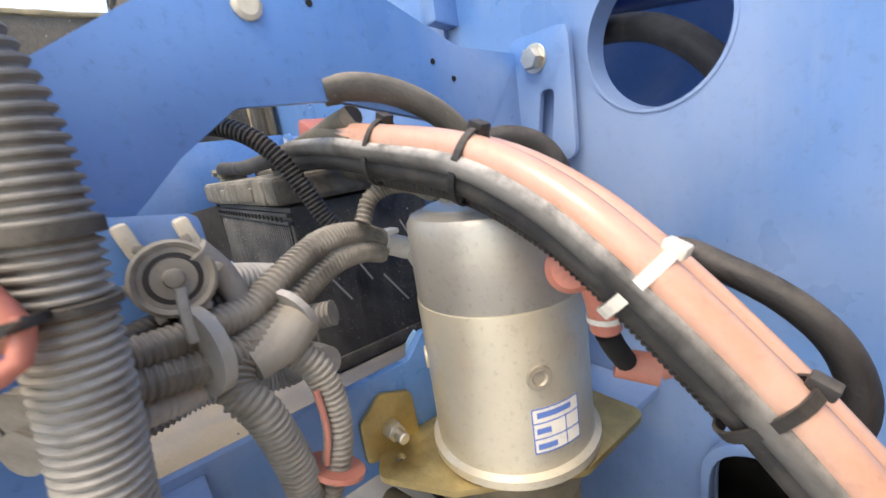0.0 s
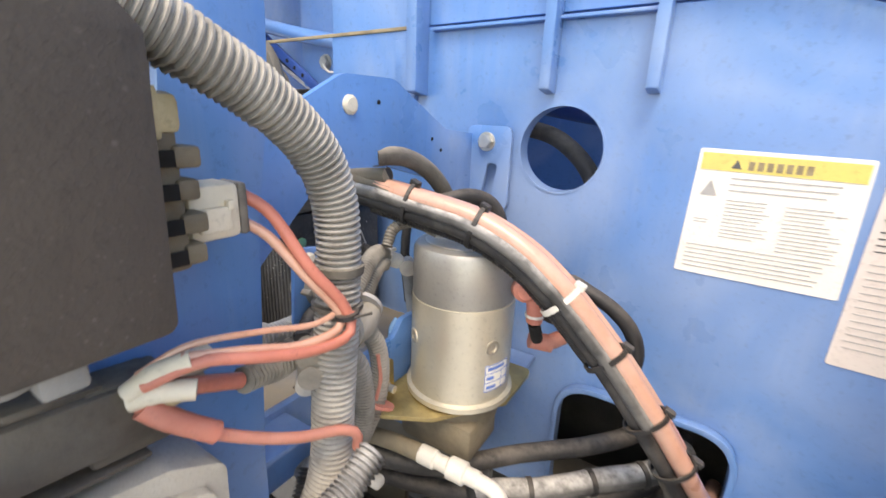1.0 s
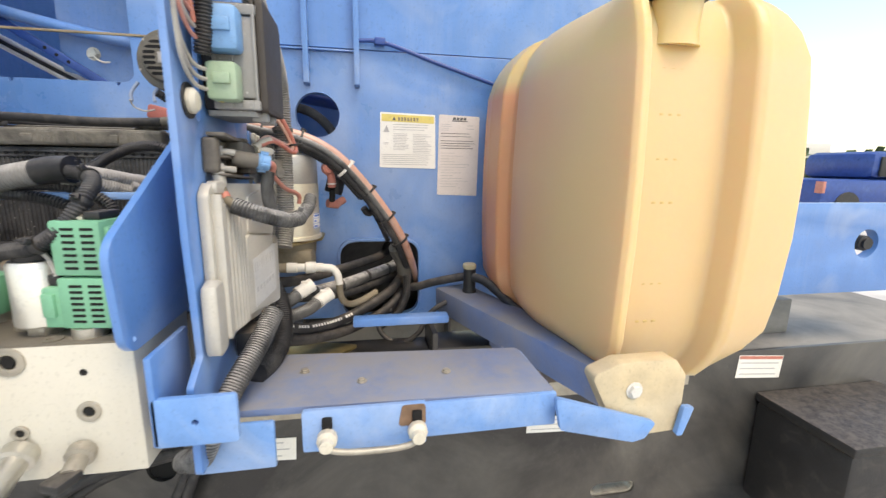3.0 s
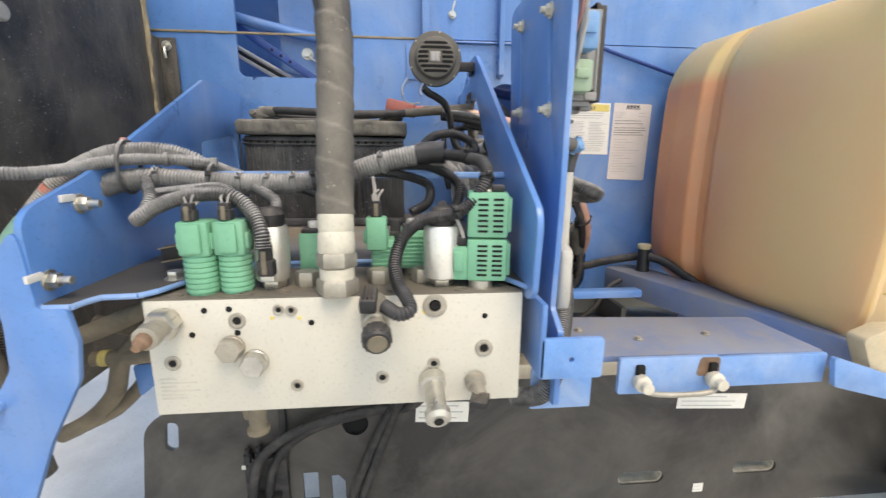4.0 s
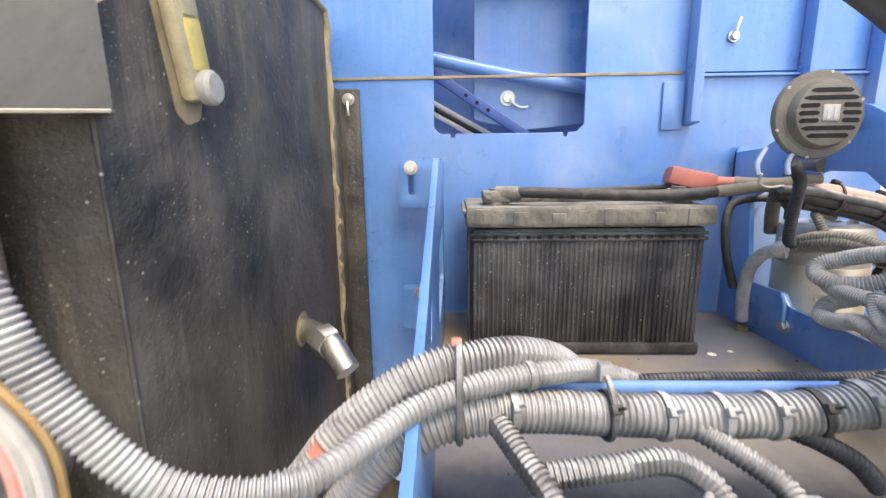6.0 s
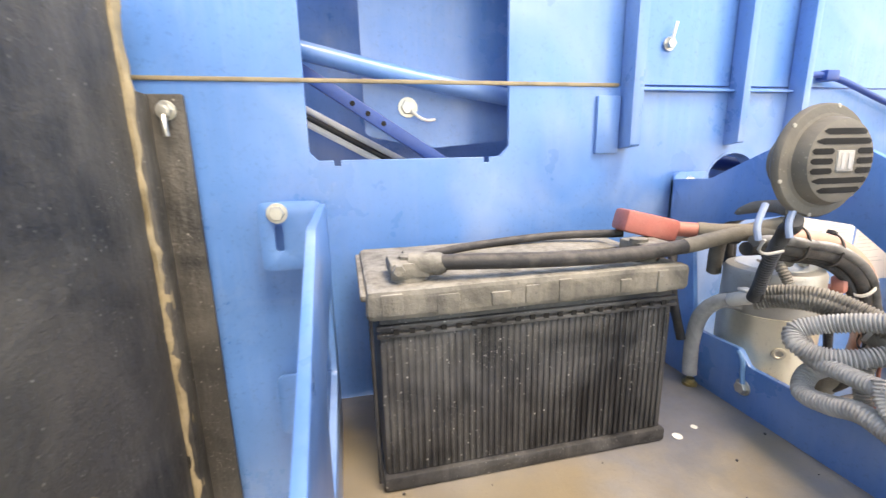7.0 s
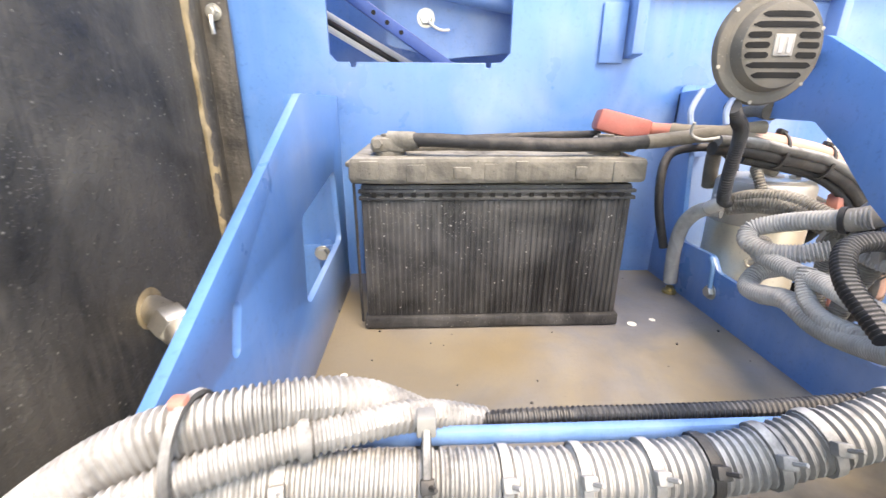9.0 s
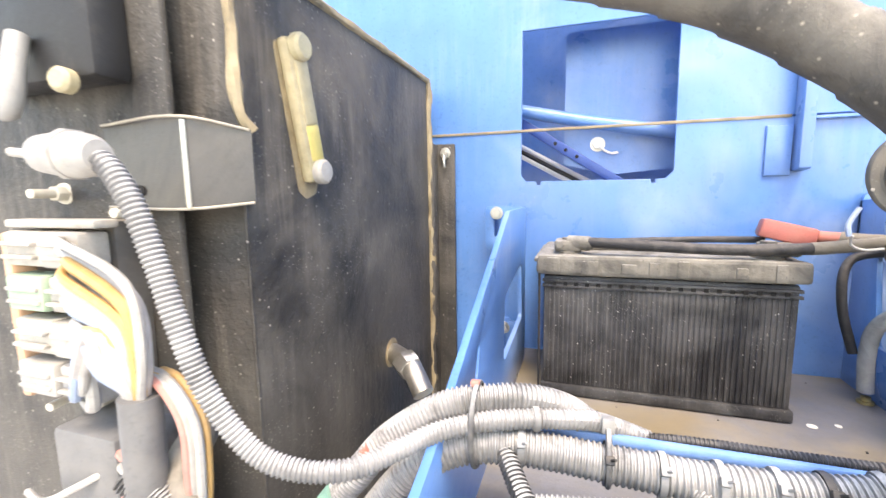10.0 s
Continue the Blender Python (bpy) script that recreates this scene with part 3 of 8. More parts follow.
# what shows behind the window
frame_ = thing("inner_frame", "blue painted inner frame plate behind the wall opening", "frame", (-0.66, 0.45, 1.2))
part("plate", plate(rounded([(-0.72, 1.355), (-0.62, 1.335), (-0.50, 1.345), (-0.44, 1.42), (-0.44, 1.62), (-0.72, 1.62)], 0.01), [], "y", 0.446, 0.452), m_blue, frame_)
part("back_plate", plate([(-2.6, 0.80), (0.85, 0.80), (0.85, 2.1), (-2.6, 2.1)], [], "y", 0.640, 0.650), m_blue, frame_)
bolt(frame_, (-0.654, 0.446, 1.396), (0, -1, 0), 0.011, 0.008)
part("hanging_wire", smooth_tube([(-0.651, 0.436, 1.392), (-0.640, 0.432, 1.381), (-0.628, 0.431, 1.376), (-0.615, 0.432, 1.377)], 0.0022, 8, 0.003), m_white, frame_)
tube_ = thing("diagonal_tube", "dark blue diagonal link behind the wall opening", "frame tube", (-0.7, 0.5, 1.3))
bm = bmesh.new()
box(bm, -0.30, 0.30, -0.004, 0.004, -0.0095, 0.0095, 0.002, Matrix.Translation((-0.690, 0.425, 1.368)) @ Matrix.Rotation(radians(33), 4, "Y"))
part("link", bm, m_darkblue, tube_)
for x, z in ((-0.737, 1.399), (-0.716, 1.385), (-0.694, 1.371)):
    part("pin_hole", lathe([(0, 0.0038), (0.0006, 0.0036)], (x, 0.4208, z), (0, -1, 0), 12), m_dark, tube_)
tube2 = thing("brace_tube", "blue round brace tube behind the wall opening", "frame tube", (-0.6, 0.5, 1.4))
part("tube", smooth_tube([(-0.85, 0.42, 1.478), (-0.66, 0.42, 1.436), (-0.40, 0.42, 1.392)], 0.013, 16), m_blue, tube2)
rods = thing("cylinder_rods", "black rod between white strips that stand for daylight behind", "rod", (-0.75, 0.45, 1.3))
# the two m_paper rods are painted daylight; only the black one is a rod
for k, (o, mm) in enumerate(((0.0, m_paper), (0.011, m_black), (0.021, m_paper))):
    part("rod", smooth_tube([(-0.90, 0.50, 1.450 - o), (-0.76, 0.50, 1.372 - o), (-0.60, 0.50, 1.285 - o)], 0.0055, 10), mm, rods)

# behind the round hole: a dark hose across a blue plate
hh = thing("hose_behind_hole", "black rubber hose behind the round hole in the wall", "hose", (-0.15, 0.40, 1.2))
part("hose", smooth_tube([(-0.33, 0.40, 1.285), (-0.20, 0.40, 1.288), (-0.155, 0.40, 1.270), (-0.115, 0.40, 1.225), (-0.105, 0.40, 1.12)], 0.0115, 14), m_rubber, hh)
tb = thing("cross_tube", "blue tube behind the round hole in the wall", "frame tube", (-0.15, 0.45, 1.3))
part("tube", smooth_tube([(-0.35, 0.46, 1.345), (-0.14, 0.46, 1.312), (0.05, 0.46, 1.282)], 0.014, 16), m_darkblue, tb)
# added dark panels behind the lower opening, for its unlit inside
well = thing("chassis_well", "added dark panels that close off the lower wall opening", "chassis", (0, 0.5, 0.76))
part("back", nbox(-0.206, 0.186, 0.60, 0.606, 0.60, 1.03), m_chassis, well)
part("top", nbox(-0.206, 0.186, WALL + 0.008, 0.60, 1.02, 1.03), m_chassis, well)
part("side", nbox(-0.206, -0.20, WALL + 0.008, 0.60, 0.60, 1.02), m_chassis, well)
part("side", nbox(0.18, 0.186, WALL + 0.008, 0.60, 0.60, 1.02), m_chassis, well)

# black chassis side below the bay
ch = thing("chassis_side_plate", "black painted chassis side plate with oval slots", "chassis", (0, 0.31, 0.1))


def slot(cx, cz, w, h, tilt=0.0, n=8):
    pts = []
    for s in (1, -1):
        for i in range(n + 1):
            a = -math.pi / 2 + math.pi * i / n
            pts.append((s * (w / 2 - h / 2 + math.cos(a) * h / 2), s * math.sin(a) * h / 2))
    c, s_ = math.cos(tilt), math.sin(tilt)
    return [(cx + u * c - v * s_, cz + u * s_ + v * c) for u, v in pts]


part("plate", plate(rounded([(-1.16, 0.03), (2.2, 0.03), (2.2, 0.60), (0.50, 0.60), (-0.25, 0.60), (-0.55, 0.52), (-1.03, 0.478), (-1.112, 0.42)], [0.05, 0, 0, 0, 0.05, 0.05, 0.04, 0.08], 8),
                    [slot(-1.044, 0.389, 0.086, 0.034, radians(84)), slot(0.320, 0.155, 0.150, 0.044), slot(0.704, 0.167, 0.150, 0.044), ring(-0.553, 0.399, 0.036, 28),
                     rounded([(-0.708, 0.155), (-0.664, 0.155), (-0.664, 0.250), (-0.708, 0.250)], 0.004), rounded([(-0.628, 0.12), (-0.588, 0.12), (-0.588, 0.215), (-0.606, 0.236), (-0.628, 0.236)], 0.006)], "y", 0.305, 0.318, 0.0015), m_chassis, ch)
for x, z in ((0.320, 0.155), (0.704, 0.167)):
    part("inner_lip", plate(slot(x, z, 0.150, 0.044), [slot(x, z, 0.138, 0.032)], "y", 0.312, 0.345), m_dull, ch)
# cup added behind the round hole so that it reads black, not pale ground
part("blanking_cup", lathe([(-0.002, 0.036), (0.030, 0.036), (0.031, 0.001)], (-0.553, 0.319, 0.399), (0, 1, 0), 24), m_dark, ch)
part("deck", nbox(-0.55, 2.2, 0.318, 1.1, 0.575, 0.600), m_deck, ch, "deck under a film of pale dust")
part("rail", nbox(-1.1, 1.4, 0.42, 0.50, 0.60, 0.72, 0.004), m_deck, ch)


def decal(name, label, poly_c, w, h, y, rot=0.0, paper=None, lines=5, head=None):
    """A small printed sticker on an upright face, with bars for its writing."""
    x, z = poly_c
    th = thing(name, label, "decal", (x, y, z))
    R = Matrix.Translation((x, y, z)) @ Matrix.Rotation(rot, 4, "Y")
    part("sheet", box(bmesh.new(), -w / 2, w / 2, -0.0012, 0.0, -h / 2, h / 2, 0.0, R), paper or m_paper, th, smooth=False)
    top = h / 2
    if head:
        part("header", box(bmesh.new(), -w / 2 + 0.002, w / 2 - 0.002, -0.0018, -0.0011, h / 2 - head[0], h / 2 - 0.002, 0.0, R), head[1], th, smooth=False)
        top -= head[0]
    bm = bmesh.new()
    for i in range(lines):
        zz = top - (top + h / 2) * (i + 0.7) / (lines + 0.4)
        ww = w * random.uniform(0.55, 0.86)
        box(bm, -w * 0.44, -w * 0.44 + ww, -0.0017, -0.0011, zz - h * 0.022, zz + h * 0.022, 0.0, R)
    part("print", bm, m_inkgrey, th, smooth=False)
    return th


decal("chassis_decal", "white safety decal on the black chassis plate", (-0.307, 0.424), 0.152, 0.064, 0.3045, radians(3), lines=3)
decal("chassis_decal", "white safety decal on the black chassis plate", (0.519, 0.414), 0.224, 0.050, 0.3045, radians(3), lines=3)
decal("chassis_decal", "tiny white sticker low on the chassis plate", (0.517, 0.106), 0.034, 0.030, 0.3045, 0.0, lines=2)
decal("chassis_decal", "white safety decal with red heading on chassis plate", (1.175, 0.545), 0.165, 0.075, 0.3045, radians(4), lines=3, head=(0.012, m_redwire))

# right end of the machine
beam = thing("side_beam", "blue painted side beam with a round hole", "chassis", (1.6, 0.3, 0.77))
part("beam", plate(rounded([(0.80, 0.78), (1.62, 0.78), (1.75, 0.86), (1.75, 1.06), (0.80, 1.06)], 0.02), [ring(1.49, 0.935, 0.045, 32)], "y", 0.30, 0.33, 0.002), m_blue, beam)
part("knob", lathe([(0, 0.024), (0.02, 0.024), (0.022, 0.018), (0.03, 0.018)], (1.49, 0.325, 0.935), (0, -1, 0), 16), m_black, beam)
bx = thing("black_step_box", "black plastic box with ribbed top beside the chassis", "box", (1.35, 0.15, 0.0))
part("body", nbox(1.18, 1.65, 0.02, 0.30, 0.10, 0.43, 0.012), m_black, bx)
part("lid", nbox(1.175, 1.655, 0.015, 0.304, 0.43, 0.46, 0.008), m_black, bx)

# yard behind the machine, seen past the fuel tank
truck = thing("parked_pickup_truck", "blue-grey pickup truck parked far off in the yard", "truck", (11.6, 7.6, 0))
part("body", nbox(9.6, 13.8, 6.8, 8.6, 0.45, 1.0, 0.08), m_darkblue, truck)
part("cab", nbox(11.0, 12.8, 6.9, 8.5, 1.0, 1.62, 0.18), m_darkblue, truck)
part("window", nbox(11.15, 12.6, 6.86, 6.91, 1.06, 1.5, 0.02), m_black, truck)
part("tail_light", nbox(9.58, 9.66, 6.78, 6.95, 0.70, 0.95, 0.01), m_redwire, truck)
for x in (10.3, 13.0):
    part("wheel", lathe([(0, 0.36), (0.25, 0.36)], (x, 6.78, 0.37), (0, 1, 0), 20), m_black, truck)
m_leaf = mat("hedge_leaf", (0.055, 0.095, 0.04), 0.6, vary=0.5, scale=3, bump=0.1)
hedge = bmesh.new()
for i in range(1500):
    c = Vector((random.uniform(14, 26), random.uniform(14, 17), 0))
    c.z = random.uniform(0.2, 1.9 + 0.7 * noise.noise(c * 0.5))
    n_ = Vector((random.gauss(0, 1), random.gauss(0, 1), random.gauss(0, 1))).normalized()
    u = n_.orthogonal() * 0.16
    v = n_.cross(u)
    hedge.faces.new([hedge.verts.new(c + d) for d in (u, v, -u, -v)])
tagged(mesh_ob("hedge", hedge, m_leaf), "distant dark green hedge at the yard's edge", "hedge", kind="stuff")
shed = thing("far_trailer", "white and blue trailer far behind the machine", "trailer", (13, 12, 0))
part("body", nbox(9.0, 24.0, 18.0, 20.0, 1.7, 2.6, 0.05), m_white, shed)
part("skirt", nbox(9.0, 24.0, 18.05, 19.95, 1.3, 1.7, 0.02), m_blue, shed)
for x in (11, 16, 22):
    part("wheel", lathe([(0, 0.65), (0.4, 0.65)], (x, 18.0, 0.65), (0, 1, 0), 20), m_black, shed)

# ---- battery tray ----
tray = thing("battery_tray", "open-topped blue steel tray with a dirty floor", "tray", (-0.52, 0.0, FLOOR))
floor_o = [(-0.786, 0.338), (-0.786, -0.325), (-0.776, -0.333), (-0.750, -0.333), (-0.746, -0.315), (-0.740, -0.303), (-0.705, -0.300), (-0.692, -0.285), (-0.680, -0.255),
           (-0.668, -0.215), (-0.650, -0.165), (-0.335, -0.155), (-0.302, -0.190), (-0.285, -0.262), (-0.262, -0.310), (-0.262, 0.338)]
part("floor", plate(floor_o, [], "z", FLOOR - 0.006, FLOOR, 0.0006), m_tray, tray, "floor with a thick film of dried brown dirt")
fl_rim = bmesh.new()
for a, b in zip(floor_o[1:14], floor_o[2:15]):
    d = Vector((b[0] - a[0], b[1] - a[1], 0))
    cyl(fl_rim, (a[0], a[1], FLOOR - 0.003), (b[0], b[1], FLOOR - 0.003), 0.0034, 8, 0.0001)
part("floor_edge", fl_rim, m_rib, tray)
left_o = rounded([(-0.333, 0.985), (-0.337, 1.080), (-0.238, 1.113), (0.104, 1.274), (0.290, 1.273), (0.290, 0.975), (-0.315, 0.972)],
                 [0.015, 0.03, 0.05, 0.03, 0.004, 0, 0.02])
left_hole = rounded([(0.056, 1.074), (0.066, 1.160), (0.233, 1.181), (0.246, 1.079), (0.070, 1.068)], 0.012)
part("left_wall", plate(left_o, [left_hole, slot(-0.097, 1.131, 0.036, 0.012, radians(68))], "x", -0.786, -0.779, 0.0012), m_blue, tray)
right_o = rounded([(-0.325, 0.985), (-0.333, 1.078), (0.054, 1.305), (0.100, 1.330), (0.168, 1.332), (0.264, 1.286), (0.336, 1.281), (0.336, 0.975), (-0.310, 0.972)],
                  [0.02, 0.03, 0.02, 0.03, 0.03, 0.03, 0.003, 0, 0.02])
right_hole = rounded([(-0.050, 1.052), (-0.050, 1.140), (0.010, 1.184), (0.054, 1.226), (0.088, 1.250), (0.150, 1.251), (0.228, 1.232), (0.283, 1.206), (0.262, 1.068), (0.186, 1.070), (0.170, 1.052)], 0.010)
part("right_wall", plate(right_o, [right_hole], "x", -0.268, -0.261, 0.0012), m_blue, tray)
part("cross_bar", nbox(-0.779, -0.268, -0.174, -0.168, 1.107, 1.116, 0.002), m_rib, tray)
for xb, zz in ((-0.836, 1.262), (-0.822, 1.038)):
    part("tab", plate(rounded([(-0.858, zz - 0.070), (-0.786, zz - 0.070), (-0.786, zz + 0.013), (-0.858, zz + 0.013)], 0.010), [slot(xb, zz - 0.030, 0.034, 0.010, radians(90))], "y", 0.304, 0.310, 0.0008), m_blue, tray)
    bolt(tray, (xb, 0.304, zz), (0, -1, 0), 0.009, 0.007)
    part("spacer", lathe([(0, 0.010), (0.035, 0.010)], (xb, 0.310, zz), (0, 1, 0), 14), m_blue, tray)
# right hand flange and its hook slot
part("tab", plate(rounded([(-0.268, 1.185), (-0.205, 1.185), (-0.205, 1.292), (-0.268, 1.292)], 0.012), [rounded([(-0.244, 1.200), (-0.228, 1.200), (-0.222, 1.245), (-0.236, 1.245)], 0.006)], "y", 0.330, 0.336, 0.0008), m_blue, tray)
bolt(tray, (-0.239, 0.330, 1.272), (0, -1, 0), 0.009, 0.008)
part("bolt_head", lathe([(0, 0.0085), (0.002, 0.0085), (0.004, 0.006)], (-0.261, 0.107, 1.305), (1, 0, 0), 14), m_cream, tray)
for y, z in ((0.145, 1.309), (0.255, 1.262), (0.236, 1.275)):
    part("pin_hole", lathe([(0, 0.0022), (0.0005, 0.0022)], (-0.2608, y, z), (1, 0, 0), 10), m_dark, tray)
# front skirt of the tray
skirt = rounded([(-0.784, 1.075), (-0.817, 1.020), (-0.812, 0.970), (-0.815, 0.920), (-0.832, 0.893), (-0.96, 0.884), (-0.96, 0.72), (-0.83, 0.74), (-0.790, 0.836), (-0.752, 0.905),
                 (-0.746, 0.949), (-0.752, 0.985), (-0.778, 0.985)], [0.02, 0.03, 0.03, 0.02, 0.02, 0, 0.02, 0.03, 0.02, 0.02, 0.01, 0.005, 0.005])
part("skirt", plate(skirt, [], "y", -0.338, -0.331, 0.0012), m_blue, tray)
part("skirt_edge", nbox(-0.96, -0.826, -0.352, -0.331, 0.878, 0.887, 0.002), m_rib, tray)
for (x, y, z) in ((-0.779, -0.255, 1.082), (-0.779, -0.315, 1.009)):
    bolt(tray, (x, y, z), (1, 0, 0), 0.0085, 0.009, stud=0.013, name="nut")
    part("tie_mount", nbox(x, x + 0.004, y - 0.030, y - 0.010, z + 0.004, z + 0.012, 0.001), m_white, tray)
bolt(tray, (-0.692, -0.244, FLOOR), (0, 0, 1), 0.0095, 0.009)
bolt(tray, (-0.905, -0.345, 0.845), (0.3, -1, 0.1), 0.013, 0.02, stud=0.03)
# three small white discs on the floor
for (x, y, r) in ((-0.748, 0.051, 0.004), (-0.391 + 0.006, 0.150, 0.006), (-0.352, 0.160, 0.004)):
    part("bright_chip", lathe([(0, r), (0.0006, r)], (x, y, FLOOR), (0, 0, 1), 10), m_paper, tray)
rng = random.Random(4)
grit = bmesh.new()
for i in range(45):
    x, y = rng.uniform(-0.76, -0.28), rng.uniform(-0.13, 0.32)
    r = rng.choice((0.0006, 0.0009, 0.0012, 0.0018))
    bmesh.ops.create_icosphere(grit, subdivisions=1, radius=r, matrix=Matrix.Translation((x, y, FLOOR + r * 0.4)))
tagged(mesh_ob("grit", grit, m_loomdark), "dark crumbs of dirt scattered on the tray floor", "dirt", kind="stuff")

# ---- mounting panel for the electrics ----
panel = thing("mounting_panel", "upright blue steel panel that carries the electrics", "panel", (-0.22, -0.13, 0.93))
pan_o = rounded([(-0.300, 0.820), (-0.300, 0.925), (-0.268, 0.945), (-0.276, 1.075), (-0.276, 1.378), (-0.002, 1.374), (-0.006, 1.300), (-0.018, 1.235), (-0.030, 1.055), (-0.030, 0.880)], [0.008, 0.008, 0.008, 0.008, 0.02, 0.022, 0.008, 0.008, 0.008, 0.008])
part("sheet", plate(pan_o, [slot(-0.212, 1.26, 0.130, 0.013, radians(84)), slot(-0.076, 1.275, 0.135, 0.013, radians(84))], "x", -0.224, -0.217, 0.001), m_blue, panel)
part("foot", plate(rounded([(-0.250, 0.872), (-0.172, 0.872), (-0.172, 0.924), (-0.250, 0.924)], 0.005), [ring(-0.212, 0.897, 0.0035, 12)], "y", -0.318, -0.311, 0.0012), m_rib, panel)
part("foot_bend", nbox(-0.252, -0.245, -0.318, -0.230, 0.872, 0.968, 0.002), m_blue, panel)
for (y, z) in ((-0.072, 1.335), (-0.083, 1.206), (-0.205, 1.318), (-0.217, 1.197)):
    bolt(panel, (-0.224, y, z), (-1, 0, 0), 0.0075, 0.006, stud=0.008, name="nut", material=m_cream)
# horizontal gusset from the panel to the tray wall
part("gusset", nbox(-0.261, -0.224, -0.12, 0.02, 1.040, 1.046, 0.001), m_blue, panel)

# ---- shelf and tank bracket ----
shelf = thing("front_shelf", "dusty blue folded-steel shelf with a bolted handle plate", "shelf", (0.05, -0.17, 0.86))
part("top", plate(rounded([(-0.20, -0.240), (0.205, -0.252), (0.200, -0.115), (-0.20, -0.085)], 0.008), [], "z", 0.851, 0.860, 0.002), m_shelf, shelf)
part("lip", nbox(-0.106, 0.206, -0.258, -0.249, 0.812, 0.859, 0.003), m_rib, shelf)
part("lip", nbox(-0.240, -0.152, -0.256, -0.249, 0.790, 0.852, 0.003), m_rib, shelf)
part("end_lip", nbox(0.198, 0.206, -0.252, -0.118, 0.812, 0.858, 0.003), m_blue, shelf)
part("handle_plate", plate(rounded([(-0.119, 0.814), (0.029, 0.811), (0.029, 0.866), (-0.119, 0.867)], 0.004), [], "y", -0.266, -0.259, 0.0008), m_rib, shelf)
part("rust_patch", plate(rounded([(-0.006, 0.838), (0.028, 0.836), (0.028, 0.865), (-0.001, 0.865)], 0.005), [], "y", -0.2672, -0.2658), m_rust, shelf)
for x in (-0.090, 0.017):
    part("clamp_nut", lathe([(0, 0.009), (0.006, 0.012), (0.014, 0.012), (0.018, 0.008), (0.026, 0.008)], (x, -0.266, 0.835), (0, -1, 0), 12), m_cream, shelf)
    part("clamp_post", nbox(x - 0.006, x + 0.006, -0.272, -0.262, 0.842, 0.858, 0.002), m_dark, shelf)
part("grab_rod", smooth_tube([(-0.090, -0.281, 0.834), (-0.087, -0.283, 0.827), (-0.074, -0.284, 0.823), (-0.006, -0.284, 0.821), (0.012, -0.283, 0.825), (0.017, -0.281, 0.834)], 0.0038, 10, 0.003), m_dull, shelf)
for (x, y) in ((-0.05, -0.19), (0.07, -0.18), (-0.13, -0.15)):
    bolt(shelf, (x, y, 0.860), (0, 0, 1), 0.005, 0.003, material=m_dull)
part("rail", nbox(-0.070, 0.13, 0.10, 0.13, 0.824, 0.842, 0.004), m_blue, shelf)

brk = thing("tank_bracket", "blue painted steel cradle under the fuel tank", "bracket", (0.3, 0.0, 0.83))
bm = bmesh.new()
box(bm, -0.045, 0.045, -0.235, 0.30, -0.030, 0.030, 0.006, Matrix.Translation((0.275, 0.02, 0.820)) @ Matrix.Rotation(radians(20), 4, "Z"))
part("beam", bm, m_shelf, brk)
part("front_flange", plate(rounded([(0.195, 0.862), (0.345, 0.812), (0.330, 0.790), (0.312, 0.786), (0.205, 0.815)], 0.005), [], "y", -0.276, -0.268, 0.001), m_rib, brk)
part("front_flange", plate(rounded([(0.390, 0.828), (0.406, 0.828), (0.392, 0.785), (0.382, 0.785)], 0.004), [], "y", -0.272, -0.264, 0.001), m_rib, brk)
part("cross_member", nbox(0.22, 0.70, 0.02, 0.10, 0.770, 0.800, 0.004), m_shelf, brk)


# ---- hydraulic oil tank ----
oil = thing("hydraulic_oil_tank", "black painted steel oil tank streaked with dried oil", "tank", (-1.15, 0.0, 0.80))
part("body", nbox(-1.45, -0.970, -0.190, 0.300, 0.74, 1.515, 0.006), m_oiltank, oil)
part("top_weld", smooth_tube([(-0.970, -0.19, 1.514), (-0.970, 0.0, 1.515), (-0.969, 0.30, 1.514)], 0.005, 8, 0.01, 0.4), m_oilseam, oil)
part("corner_weld", smooth_tube([(-0.970, 0.300, 1.512), (-0.969, 0.301, 1.2), (-0.969, 0.301, 0.76)], 0.0070, 10, 0.006, 0.6), m_oilseam, oil)
part("flange", nbox(-0.966, -0.925, 0.326, 0.334, 0.80, 1.398, 0.003), m_oiltank, oil)
part("flange_web", nbox(-0.985, -0.960, 0.296, 0.334, 0.80, 1.398, 0.004), m_oiltank, oil)
bolt(oil, (-0.944, 0.326, 1.380), (0, -1, 0), 0.008, 0.007, stud=0.004)
part("bolt_thread", smooth_tube([(-0.944, 0.316, 1.374), (-0.943, 0.312, 1.362), (-0.943, 0.314, 1.352)], 0.003, 8, 0.003), m_steel, oil)
# sight gauge
g = Vector((-0.970, -0.106, 1.386))
R = Matrix.Translation(g) @ Matrix.Rotation(radians(13), 4, "X")
gauge = part("sight_gauge", box(bmesh.new(), 0.0, 0.014, -0.0165, 0.0165, -0.072, 0.072, 0.006, R), m_gauge, oil, "dirty cream oil sight gauge")
part("gauge_glass", box(bmesh.new(), 0.010, 0.0165, -0.0105, 0.0105, -0.012, 0.050, 0.003, R), m_gauge, gauge, "clouded sight glass")
part("oil_level", box(bmesh.new(), 0.010, 0.0163, -0.0103, 0.0103, -0.050, -0.0125, 0.003, R), m_yellowpl, gauge, "yellow oil in the glass")
for s in (-1, 1):
    bm = bmesh.new()
    p = R @ Vector((0.013, 0.0, s * 0.062))
    revolve(bm, [(0, 0.0135), (0.007, 0.0135), (0.010, 0.011), (0.0105, 0.004)], p, (1, 0, 0), 22)
    part("gauge_bolt", bm, m_capcream if s > 0 else m_dustywhite, gauge)
